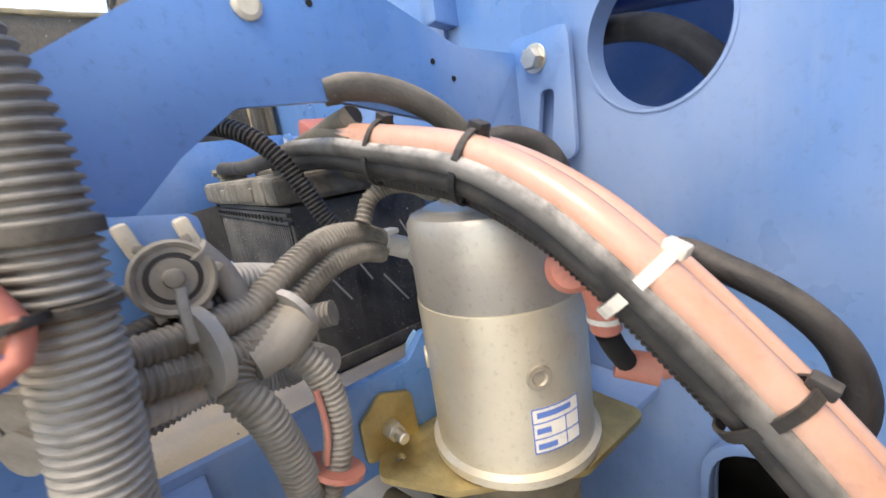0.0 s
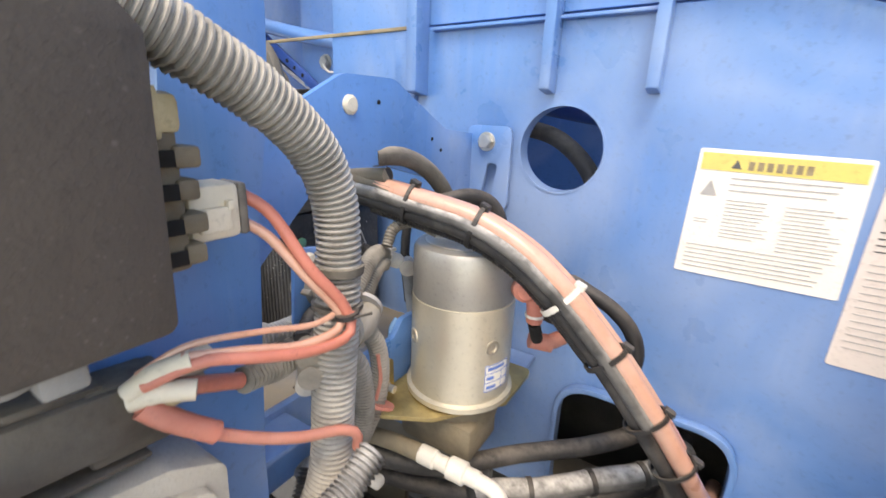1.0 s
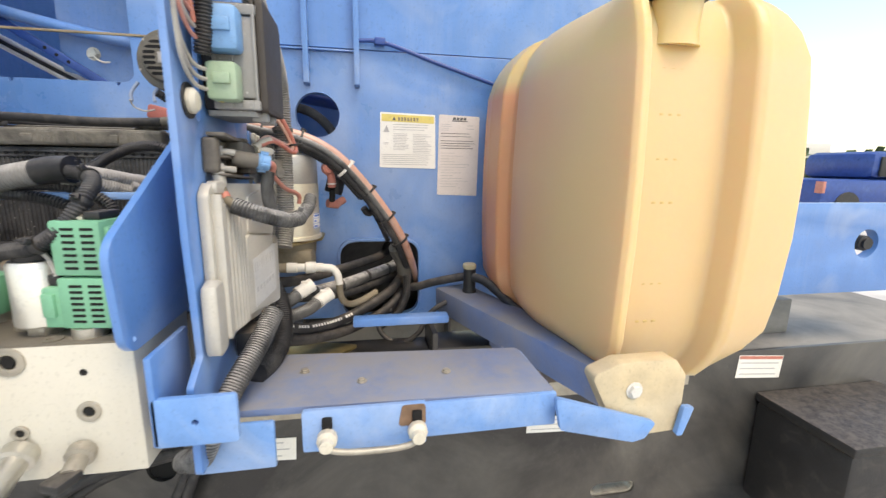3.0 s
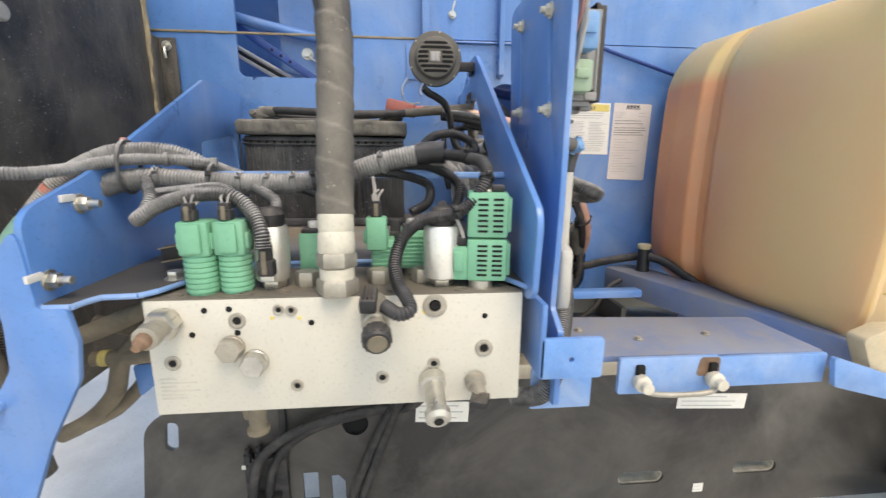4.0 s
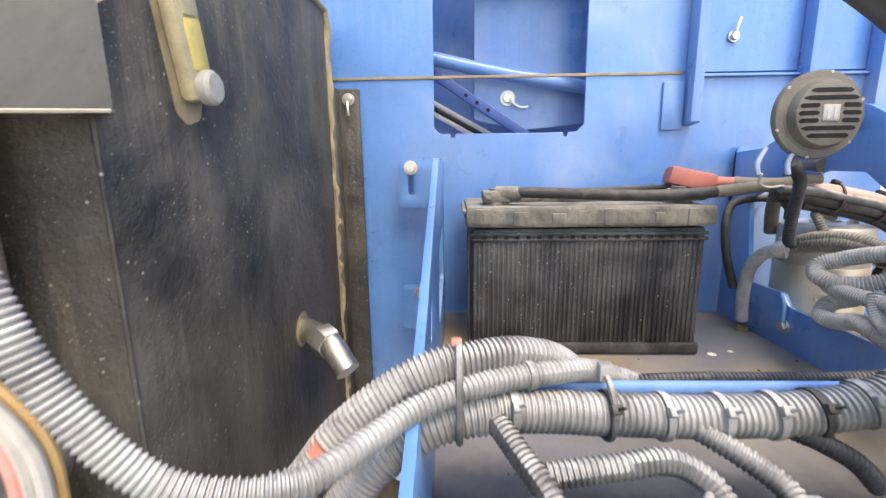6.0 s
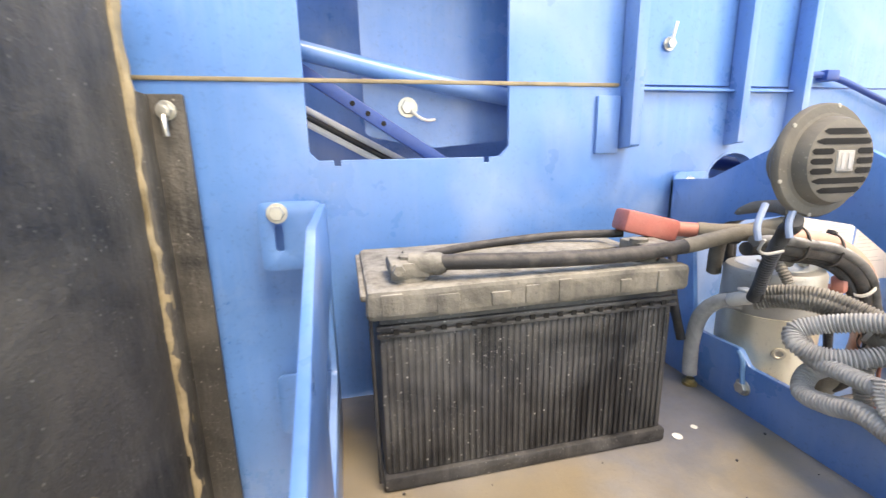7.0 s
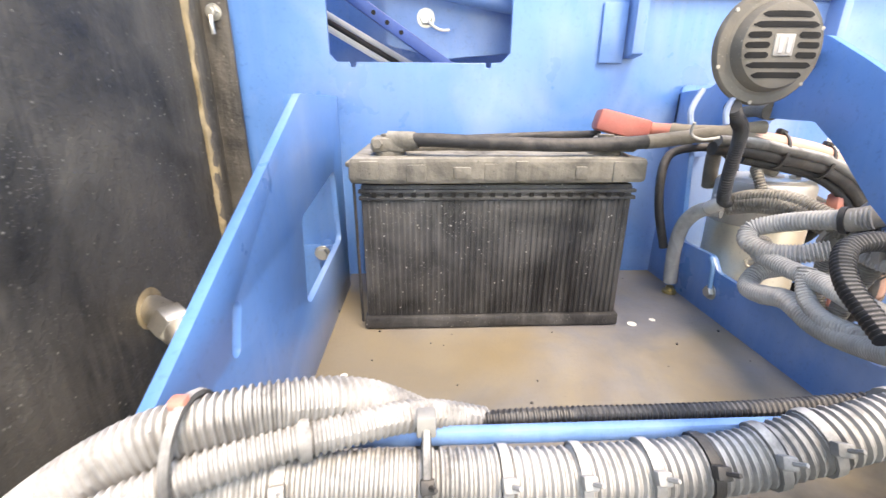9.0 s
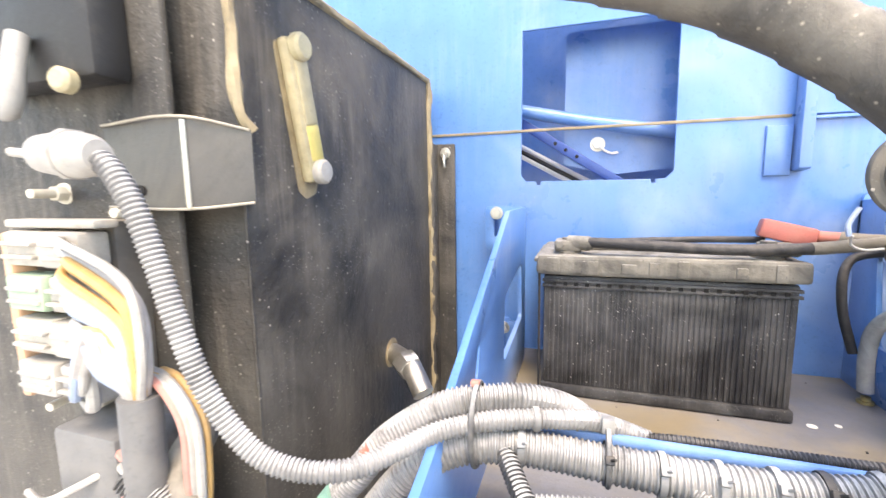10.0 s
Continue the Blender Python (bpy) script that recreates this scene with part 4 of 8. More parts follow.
part("oil_stain", plate(rounded([(-0.100, 1.296), (-0.082, 1.302), (-0.072, 1.330), (-0.108, 1.455), (-0.140, 1.450), (-0.112, 1.304)], 0.008), [], "x", -0.9701, -0.9692), m_oilseam, oil)
# bent strap bracket round the corner
bm = bmesh.new()
plan = [(-0.9695, -0.176), (-0.952, -0.196), (-0.985, -0.232), (-1.075, -0.232), (-1.085, -0.195)]
zz_ = [(1.296, 1.352), (1.294, 1.356), (1.290, 1.364), (1.292, 1.362), (1.294, 1.360)]
for i in range(4):
    (x0, y0), (x1, y1) = plan[i], plan[i + 1]
    q = [Vector((x0, y0, zz_[i][0])), Vector((x1, y1, zz_[i + 1][0])), Vector((x1, y1, zz_[i + 1][1])), Vector((x0, y0, zz_[i][1]))]
    inw = Vector((-0.0045, 0.0025, 0)) if i < 2 else Vector((0, 0.0045, 0))
    f = [bm.verts.new(v) for v in q] + [bm.verts.new(v + inw) for v in q]
    for k in ((0, 1, 2, 3), (7, 6, 5, 4), (0, 4, 5, 1), (1, 5, 6, 2), (2, 6, 7, 3), (3, 7, 4, 0)):
        bm.faces.new([f[i_] for i_ in k])
bmesh.ops.remove_doubles(bm, verts=bm.verts, dist=0.0002)
strap_ = part("strap", bm, m_strap, oil, "bent black steel strap", smooth=False)
part("strap_slot", plate(slot(-1.045, 1.306, 0.024, 0.009), [], "y", -0.2335, -0.2322), m_dark, strap_)
part("strap_edge", smooth_tube([(-0.985, -0.2335, 1.291), (-0.985, -0.2335, 1.363)], 0.0022, 8, 0.01), m_steel, strap_)
part("strap_rim", smooth_tube([(-1.075, -0.2335, 1.3615), (-0.985, -0.2335, 1.3635), (-0.952, -0.197, 1.3555)], 0.0013, 6, 0.01), m_dull, strap_)
part("strap_rim", smooth_tube([(-1.075, -0.2335, 1.2925), (-0.985, -0.2335, 1.2905), (-0.952, -0.197, 1.2945)], 0.0013, 6, 0.01), m_dull, strap_)
part("weld_bead", smooth_tube([(-0.971, -0.190, 1.51), (-0.971, -0.191, 1.43), (-0.969, -0.189, 1.372), (-0.966, -0.180, 1.357)], 0.0055, 8, 0.006, 0.5), m_oilseam, oil)
part("corner_seam", smooth_tube([(-0.971, -0.189, 1.292), (-0.971, -0.189, 1.10), (-0.971, -0.189, 0.78)], 0.0018, 6, 0.01, 0.4), m_oiltank, oil)
# elbow fitting low on the tank
el = part("elbow_fitting", smooth_tube([(-0.968, 0.105, 1.045), (-0.94, 0.085, 1.043), (-0.918, 0.068, 1.034), (-0.895, 0.05, 1.01)], 0.016, 14, 0.006), m_steel, oil, "plated elbow fitting")
bm = bmesh.new()
hexa(bm, (-0.941, 0.086, 1.043), (-0.922, 0.071, 1.036), 0.021)
part("hex_nut", bm, m_steel, el)
part("elbow_stain", lathe([(0, 0.024), (0.0012, 0.021)], (-0.9698, 0.105, 1.045), (1, 0, 0), 20), m_oilseam, oil)

# ---- fuel tank ----
fuel = thing("fuel_tank", "translucent cream plastic fuel tank, nearly full of orange fuel", "fuel tank", (0.44, 0.02, 0.80))


def tank_section(z):
    """Outline of the tank at height z, seen from above."""
    u = (z - 0.80) / 0.60
    lo = max(0.0, 1 - u / 0.20)
    hi = max(0.0, (u - 0.84) / 0.16)
    k = 0.085 * lo * lo + 0.045 * hi * hi
    bulge = 0.020 * math.sin(min(1, max(0, u)) * math.pi)
    xl, xr = 0.262 - bulge * 0.6 + k, 0.622 + bulge - k * 1.3
    yf, yb = -0.205 - bulge * 0.9 + k * 0.6, 0.318 - k * 0.4
    fl = 0.318 + 0.01 * lo
    ch = 0.045
    pts = [(xl + 0.012, 0.135), (xl + 0.018, 0.118), (xl + 0.004, 0.098), (xl, 0.02), (xl + 0.022, -0.11), (fl - 0.010, yf + 0.007), (fl - 0.002, yf), (fl + 0.010, yf + 0.004),
           (fl + 0.020, yf + 0.040), (0.480, yf + 0.040), (0.492, yf + 0.004), (0.505, yf), (xr - ch, yf + 0.012), (xr - 0.01, yf + 0.06), (xr, 0.0), (xr, 0.22),
           (xr - 0.05, yb), (0.44, yb), (xl + 0.04, yb), (xl - 0.004, yb - 0.03), (xl - 0.012, 0.22), (xl - 0.010, 0.150)]
    return pts


bm = bmesh.new()
rings_ = []
levels = [0.800, 0.803, 0.810, 0.822, 0.84, 0.865, 0.90, 0.96, 1.05, 1.15, 1.25, 1.31, 1.345, 1.368, 1.384, 1.394, 1.398]
for z in levels:
    o = tank_section(z)
    o = rounded(o, [0.008, 0.010, 0.060, 0.600, 0.600, 0.008, 0.006, 0.006, 0.010, 0.010] + [0.014] * 12, 7)
    inset = 0.0
    if z > 1.38:
        inset = (z - 1.38) * 1.2
    if z < 0.81:
        inset = (0.81 - z) * 2.0
    cx, cy = 0.44, 0.05
    rings_.append([bm.verts.new((x + (cx - x) * inset * 3, y + (cy - y) * inset * 3, z + (0.03 * (y + 0.2) - 0.35 * max(0.0, 0.32 - x)) * (1 if z > 1.25 else 0) * (z - 1.25) / 0.15)) for x, y in o])
for a, b in zip(rings_, rings_[1:]):
    for k in range(len(a)):
        bm.faces.new((a[k], a[(k + 1) % len(a)], b[(k + 1) % len(b)], b[k]))
bm.faces.new(rings_[0][::-1])
bm.faces.new(rings_[-1])
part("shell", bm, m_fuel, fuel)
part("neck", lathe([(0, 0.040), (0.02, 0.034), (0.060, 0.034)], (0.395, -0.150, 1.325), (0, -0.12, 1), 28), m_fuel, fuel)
cap = part("cap", lathe([(0, 0.040), (0.004, 0.042), (0.022, 0.042), (0.026, 0.038), (0.030, 0.030)], (0.395, -0.157, 1.383), (0, -0.12, 1), 36), m_black, fuel, "black screw cap")
bm = bmesh.new()
for k in range(18):
    a = 2 * math.pi * k / 18
    p = Vector((0.395 + 0.0425 * math.cos(a), -0.157 + 0.0425 * math.sin(a), 1.387))
    cyl(bm, p, p + Vector((0, -0.002, 0.016)), 0.0022, 6, 0.0003)
part("grip", bm, m_black, cap)
part("mounting_lug", plate(rounded([(0.252, 0.880), (0.292, 0.896), (0.376, 0.896), (0.394, 0.872), (0.392, 0.788), (0.300, 0.784)], 0.010), [ring(0.316, 0.852, 0.011, 16)], "y", -0.262, -0.235, 0.004), m_palelug, fuel)
bolt(fuel, (0.316, -0.262, 0.855), (0, -1, 0), 0.009, 0.005, material=m_white)
for i in range(7):
    z = 1.29 - i * 0.062
    for k in range(3):
        part("moulded_mark", nbox(0.370 + k * 0.014, 0.377 + k * 0.014, -0.1648 - 0.018 * math.sin((z - 0.8) / 0.6 * math.pi), -0.150, z - 0.002, z + 0.002, 0.0010), m_fuelmark, fuel)

# ---- battery ----
bat = thing("battery", "black ribbed vehicle battery with a dirt-caked lid", "battery", (-0.57, 0.22, FLOOR))
BX0, BX1, BY0, BY1 = -0.734, -0.410, 0.152, 0.316
part("case", nbox(BX0, BX1, BY0, BY1, FLOOR + 0.0008, 1.176, 0.004), m_batt, bat)
n = 46
ribs = bmesh.new()
for i in range(n):
    x = BX0 + 0.008 + (BX1 - BX0 - 0.016) * i / (n - 1)
    box(ribs, x - 0.0017, x + 0.0017, BY0 - 0.0021, BY0 + 0.001, FLOOR + 0.020, 1.158, 0.0008, None, 1)
part("front_ribs", ribs, m_batt, bat)
part("base_ledge", nbox(BX0 - 0.003, BX1 + 0.003, BY0 - 0.006, BY1 + 0.004, FLOOR + 0.0016, FLOOR + 0.018, 0.003), m_batt, bat)
for z in (1.160, 1.168):
    part("moulding", nbox(BX0 - 0.002, BX1 + 0.002, BY0 - 0.0045, BY0 + 0.002, z - 0.002, z + 0.0025, 0.001), m_batt, bat)
for k, (y, z, a) in enumerate(((0.185, 1.085, 0.55), (0.215, 1.10, 0.5), (0.255, 1.06, 0.6), (0.285, 1.115, 0.45))):
    R_ = Matrix.Translation((BX1, y, z)) @ Matrix.Rotation(a, 4, "X")
    part("scuff", box(bmesh.new(), -0.0004, 0.0006, -0.0011, 0.0011, -0.024, 0.024, 0.0, R_), m_inkgrey, bat, smooth=False)
part("charge_eye", lathe([(0, 0.0065), (0.0022, 0.0065), (0.003, 0.005)], (BX1, 0.167, 1.140), (1, 0, 0), 18), m_green, bat, "green round sticker")
slots_ = bmesh.new()
for k in range(20):
    x = BX0 + 0.016 + k * (BX1 - BX0 - 0.032) / 19
    box(slots_, x - 0.0028, x + 0.0028, BY0 - 0.0052, BY0 - 0.0042, 1.1615, 1.1665)
part("vent_strip", slots_, m_dark, bat, smooth=False)
lid = nbox(-0.744, -0.402, 0.139, 0.322, 1.178, 1.208, 0.006)
bmesh.ops.subdivide_edges(lid, edges=lid.edges[:], cuts=5, use_grid_fill=True)
for v in lid.verts:
    v.co += Vector((1, 1, 1)) * 0.0022 * noise.noise(v.co * 38) + Vector((0, 0, 1)) * 0.0015 * noise.noise(v.co * 95)
part("lid", lid, m_lid, bat, "lid caked with brown dust")
rngl = random.Random(5)
for k in range(7):
    x = -0.735 + 0.048 * k + rngl.uniform(-0.014, 0.014)
    part("lid_lug", nbox(x, x + rngl.uniform(0.012, 0.024), 0.1372, 0.142, 1.180 + rngl.uniform(0, 0.004), 1.203 + rngl.uniform(-0.006, 0.002), 0.002), m_lid, bat)
part("vent_cover", nbox(-0.695, -0.445, 0.205, 0.270, 1.207, 1.216, 0.003), m_lid, bat)
for x in (-0.700, -0.442):
    part("terminal_base", lathe([(0, 0.020), (0.010, 0.018), (0.014, 0.010), (0.026, 0.0095)], (x, 0.175, 1.205), (0, 0, 1), 20), m_lid, bat)
part("hold_down_rod", smooth_tube([(-0.741, 0.151, 1.205), (-0.7405, 0.152, 1.10), (-0.740, 0.153, 0.998)], 0.0018, 8, 0.02), m_rubber, bat)
part("hold_down_bar", nbox(-0.749, -0.740, 0.148, 0.320, 1.196, 1.202, 0.002), m_lid, bat)
for x in (-0.70, -0.43):
    bm = bmesh.new()
    box(bm, x - 0.020, x + 0.020, 0.155, 0.200, 1.212, 1.228, 0.004)
    hexa(bm, (x - 0.012, 0.158, 1.222), (x - 0.012, 0.150, 1.222), 0.006)
    part("terminal_clamp", bm, m_lid, bat)
part("terminal_cover", box(bmesh.new(), -0.032, 0.032, -0.020, 0.020, -0.013, 0.013, 0.005, Matrix.Translation((-0.412, 0.205, 1.240)) @ Matrix.Rotation(radians(14), 4, "Y") @ Matrix.Rotation(radians(-12), 4, "Z")), m_red, bat, "faded red terminal cover")
neg = [(-0.690, 0.165, 1.224), (-0.665, 0.156, 1.226), (-0.60, 0.150, 1.224), (-0.50, 0.148, 1.221), (-0.41, 0.150, 1.224), (-0.345, 0.158, 1.230), (-0.300, 0.160, 1.236), (-0.262, 0.160, 1.240)]
nc = cable("battery_cable", "black battery cable lying across the battery lid", neg, 0.0078, m_rubber, lump=0.05)
part("dusty_end", smooth_tube([(-0.405, 0.1505, 1.2242)] + neg[5:], 0.0083, 14, 0.005, 0.07), m_dustcable, nc, "length caked with brown dust")
part("lug", lathe([(0, 0.011), (0.03, 0.011), (0.036, 0.008)], (-0.700, 0.168, 1.224), (1, -0.3, 0), 14), m_lid, nc)
cable("battery_cable", "thin dark cable behind the battery lid", [(-0.70, 0.19, 1.222), (-0.62, 0.24, 1.220), (-0.50, 0.25, 1.224), (-0.43, 0.22, 1.228)], 0.005, m_rubber)

# ---- hydraulic valve manifold ----
man = thing("valve_manifold", "pale bare-metal hydraulic manifold block with plugs and ports", "manifold", (-0.488, -0.24, 0.835))
part("block", plate(rounded([(-0.705, 0.835), (-0.270, 0.835), (-0.270, 0.9765), (-0.705, 0.9765)], 0.0015, 2), [], "y", -0.295, -0.165, 0.001), m_manifold, man)
part("top_film", nbox(-0.7045, -0.2705, -0.2945, -0.166, 0.9765, 0.9785), m_mantop, man, "dust film on the top face")


def port(x, z, r, kind="plug"):
    bm = bmesh.new()
    revolve(bm, [(0, r), (0.0016, r), (0.0022, r * 0.88), (0.0016, r * 0.52), (-0.002, r * 0.45), (-0.0021, 0.0004)], (x, -0.295, z), (0, -1, 0), 20)
    part("port_plug", bm, m_dull, man)
    part("socket", lathe([(0, r * 0.44), (0.0008, r * 0.44)], (x, -0.2958, z), (0, -1, 0), 6), m_dark, man)


for x, z, r in ((-0.605, 0.951, 0.0095), (-0.558, 0.963, 0.0065), (-0.544, 0.962, 0.0065), (-0.681, 0.901, 0.009), (-0.543, 0.866, 0.0075), (-0.441, 0.872, 0.008),
                (-0.378, 0.888, 0.008), (-0.316, 0.906, 0.011), (-0.377, 0.967 - 0.004, 0.0145)):
    port(x, z, r)
for x, z in ((-0.640, 0.964), (-0.613, 0.965), (-0.606, 0.936), (-0.656, 0.935), (-0.522, 0.946), (-0.316, 0.948)):
    part("bolt_hole", lathe([(0, 0.0036), (0.0006, 0.0034)], (x, -0.2952, z), (0, -1, 0), 12), m_dark, man)
for x, z, r in ((-0.613, 0.919, 0.0145), (-0.588, 0.900, 0.0150)):
    bm = bmesh.new()
    cyl(bm, (x, -0.295, z), (x, -0.300, z), r * 1.0, 20)
    hexa(bm, (x, -0.300, z), (x, -0.312, z), r)
    part("hex_plug", bm, m_dull if x < -0.6 else m_steel, man)
bm = bmesh.new()
for i in range(6):
    box(bm, -0.698, -0.698 + random.uniform(0.012, 0.05), -0.2955, -0.2949, 0.880 - i * 0.005, 0.882 - i * 0.005)
part("stamping", bm, m_manprint, man)
for x, z in ((-0.566, 0.953), (-0.535, 0.952), (-0.390, 0.955)):
    part("paint_dot", lathe([(0, 0.0026), (0.0004, 0.0022)], (x, -0.2951, z), (0, -1, 0), 10), m_yellowink, man, "yellow paint dot")
# pressure fitting on the left
fit_ = part("test_fitting", lathe([(0, 0.016), (0.018, 0.016), (0.020, 0.012), (0.034, 0.012), (0.036, 0.014), (0.046, 0.013), (0.048, 0.008)], (-0.681, -0.295, 0.953), (0.02, -1, -0.04), 12), m_dull, man)
part("red_cap", lathe([(0, 0.009), (0.008, 0.008), (0.010, 0.005), (0.018, 0.004)], (-0.680, -0.341, 0.951), (0.05, -1, -0.15), 14), m_rust, fit_, "faded red protective cap")
bm = bmesh.new()
hexa(bm, (-0.681, -0.296, 0.953), (-0.681, -0.316, 0.952), 0.0185)
part("hex_nut", bm, m_steel, fit_)
# drain nipple and lever plug low on the front
dn = part("drain_nipple", lathe([(0, 0.016), (0.012, 0.016), (0.014, 0.012), (0.050, 0.012), (0.052, 0.015), (0.060, 0.015), (0.064, 0.010)], (-0.380, -0.295, 0.868), (0.05, -1, -0.32), 16), m_steel, man)
part("bore", lathe([(0, 0.0055), (0.001, 0.0055)], (-0.3768, -0.356, 0.8482), (0.05, -1, -0.32), 12), m_dark, dn)
part("lever_plug", lathe([(0, 0.013), (0.010, 0.013), (0.012, 0.009), (0.030, 0.009)], (-0.327, -0.295, 0.864), (0.12, -1, -0.3), 16), m_dull, man)
part("lever", box(bmesh.new(), -0.011, 0.011, -0.026, 0.0, -0.005, 0.005, 0.003, Matrix.Translation((-0.322, -0.318, 0.856)) @ Matrix.Rotation(radians(-20), 4, "Z")), m_black, man)
part("bottom_nipple", lathe([(0, 0.0125), (0.014, 0.0125), (0.016, 0.0110), (0.044, 0.0110), (0.046, 0.014), (0.052, 0.014)], (-0.605, -0.262, 0.836), (0, 0, -1), 14), m_brownpipe, man, "dirty oil-stained nipple")
for x, y, r in ((-0.533, -0.249, 0.015), (-0.445, -0.245, 0.015), (-0.389, -0.243, 0.0145)):
    bm = bmesh.new()
    hexa(bm, (x, y, 0.9785), (x, y, 0.9965), r)
    part("hex_plug", bm, m_dull, man)
for x, y in ((-0.675, -0.283), (-0.598, -0.283), (-0.556, -0.276), (-0.425, -0.281), (-0.345, -0.283)):
    bm = revolve(bmesh.new(), [(0, 0.0085), (0.0014, 0.0085), (0.0016, 0.0055), (0.0004, 0.005), (0.0003, 0.0002)], (x, y, 0.9785), (0, 0, 1), 16)
    part("screw_plug", bm, m_mantop, man)

# ---- hose standing on the manifold ----
HOSE = [(-0.491, -0.277, 1.070), (-0.491, -0.268, 1.110), (-0.490, -0.248, 1.200), (-0.491, -0.226, 1.270), (-0.502, -0.194, 1.337), (-0.544, -0.174, 1.386), (-0.612, -0.170, 1.428), (-0.694, -0.168, 1.456), (-0.80, -0.165, 1.486), (-0.93, -0.160, 1.530), (-1.04, -0.200, 1.62)]
hose = thing("wrapped_hydraulic_hose", "thick black tape-wrapped hydraulic hose standing on the manifold", "hose", (-0.491, -0.28, 0.978))


def wrapped(points, r, seg=24):
    """A hose wound with tape: one spiral edge that stands proud."""
    pts = spline(points, 0.0025)
    pitch = 0.042

    def rad(i, a):
        s = (i * 0.0025 / pitch + a / (2 * math.pi)) % 1.0
        return r * (1 + 0.085 * s + 0.022 * noise.noise(Vector((i * 0.06, a, 3))))
    return sweep(bmesh.new(), pts, rad, seg)


part("wrap", wrapped(HOSE, 0.0205), m_tape, hose)
part("ferrule", lathe([(0, 0.0195), (0.003, 0.0215), (0.022, 0.0210), (0.026, 0.0195), (0.030, 0.0210), (0.046, 0.0205)], (-0.491, -0.284, 1.026), (0, 0.13, 1), 28), m_cream, hose, "dirty whitish crimped ferrule")
bm = bmesh.new()
hexa(bm, (-0.491, -0.286, 1.010), (-0.491, -0.284, 1.028), 0.0235)
part("swivel_nut", bm, m_dull, hose)
part("collar", lathe([(0, 0.020), (0.014, 0.020)], (-0.491, -0.286, 0.997), (0, 0, 1), 24), m_cream, hose)
bm = bmesh.new()
hexa(bm, (-0.491, -0.287, 0.9785), (-0.491, -0.287, 0.998), 0.0245)
part("base_nut", bm, m_dull, hose)


# ---- coils and plugs on the manifold ----
def two_wire_plug(parent, x, y, z, material=None, lean=0.0):
    """A small two-pin plug: tapered shell, raised collar, latch bridge and two pale wires."""
    p = part("socket", nbox(x - 0.0072, x + 0.0072, y - 0.0065, y + 0.0065, z, z + 0.012, 0.0015), material or m_rubber, parent)
    part("shell", nbox(x - 0.0058, x + 0.0058, y - 0.0052, y + 0.0052, z + 0.0115, z + 0.020, 0.0012), material or m_rubber, p)
    part("lock_tab", nbox(x - 0.0026, x + 0.0026, y - 0.0090, y - 0.0062, z + 0.001, z + 0.017, 0.0008), m_brownpipe, p)
    part("latch_bridge", nbox(x - 0.0062, x + 0.0062, y - 0.0082, y - 0.0060, z + 0.0115, z + 0.0135, 0.0006), m_rubber, p)
    for sx in (-0.0026, 0.0026):
        part("wire", smooth_tube([(x + sx, y, z + 0.019), (x + sx * 1.6, y + 0.002, z + 0.027), (x + sx + 0.006, y + 0.010, z + 0.033)], 0.0013, 6, 0.003), m_wires[0] if sx < 0 else m_wires[4], p)
    return p


def ribbed_coil(x, y, z):
    """A green coil: ringed round foot, square body and a plug on top."""
    th = thing("solenoid_coil", "green plastic solenoid coil with ringed foot and plug", "solenoid coil", (x, y, z), "coils on the manifold")
    prof = [(0, 0.0165)]
    for i in range(7):
        prof += [(0.003 + i * 0.0062, 0.0168), (0.0034 + i * 0.0062, 0.0184), (0.0076 + i * 0.0062, 0.0184), (0.0080 + i * 0.0062, 0.0168)]
    part("ringed_foot", lathe(prof + [(0.050, 0.0165)], (x, y, z), (0, 0, 1), 26), m_green, th)
    part("body", nbox(x - 0.0172, x + 0.0172, y - 0.0172, y + 0.0172, z + 0.046, z + 0.086, 0.004), m_green, th)
    part("latch_block", nbox(x - 0.0105, x + 0.0105, y - 0.0225, y - 0.0160, z + 0.050, z + 0.084, 0.0025), m_green, th)
    for sx in (-1, 1):
        part("side_ear", nbox(x + sx * 0.0182 - 0.0018, x + sx * 0.0182 + 0.0018, y - 0.012, y + 0.006, z + 0.054, z + 0.072, 0.001), m_green, th)
    two_wire_plug(th, x - 0.003, y - 0.008, z + 0.086, m_rubber)
    return th


ribbed_coil(-0.648, -0.270, 0.9785)
ribbed_coil(-0.611, -0.266, 0.9785)


def can_coil(x, y, z, r=0.0205, h=0.066, plug=True):
    th = thing("solenoid_coil", "bright metal-cased solenoid coil standing on a hex nut", "solenoid coil", (x, y, z), "coils on the manifold")
    bm = bmesh.new()
    hexa(bm, (x, y, z), (x, y, z + 0.012), 0.0155)
    part("hex_nut", bm, m_steel, th)
    part("can", lathe([(0, r * 0.93), (0.002, r), (h - 0.004, r), (h, r * 0.90)], (x, y, z + 0.010), (0, 0, 1), 36), m_bright, th)
    part("top_knob", lathe([(0, 0.016), (0.003, 0.0175), (0.014, 0.0175), (0.018, 0.014), (0.022, 0.010)], (x, y, z + 0.010 + h), (0, 0, 1), 20), m_black, th)
    if plug:
        pl = part("plug", nbox(x - 0.0095, x + 0.0095, y - r - 0.012, y - r + 0.004, z + 0.020, z + 0.040, 0.003), m_rubber, th)
        part("shell", nbox(x - 0.0072, x + 0.0072, y - r - 0.010, y - r + 0.001, z + 0.039, z + 0.058, 0.002), m_rubber, pl)
        part("lock_tab", nbox(x - 0.0030, x + 0.0030, y - r - 0.0155, y - r - 0.0115, z + 0.024, z + 0.052, 0.001), m_brownpipe, pl)
        part("foot", nbox(x - 0.008, x + 0.008, y - r - 0.006, y - r + 0.006, z + 0.012, z + 0.021, 0.002), m_bright, pl)
    return th


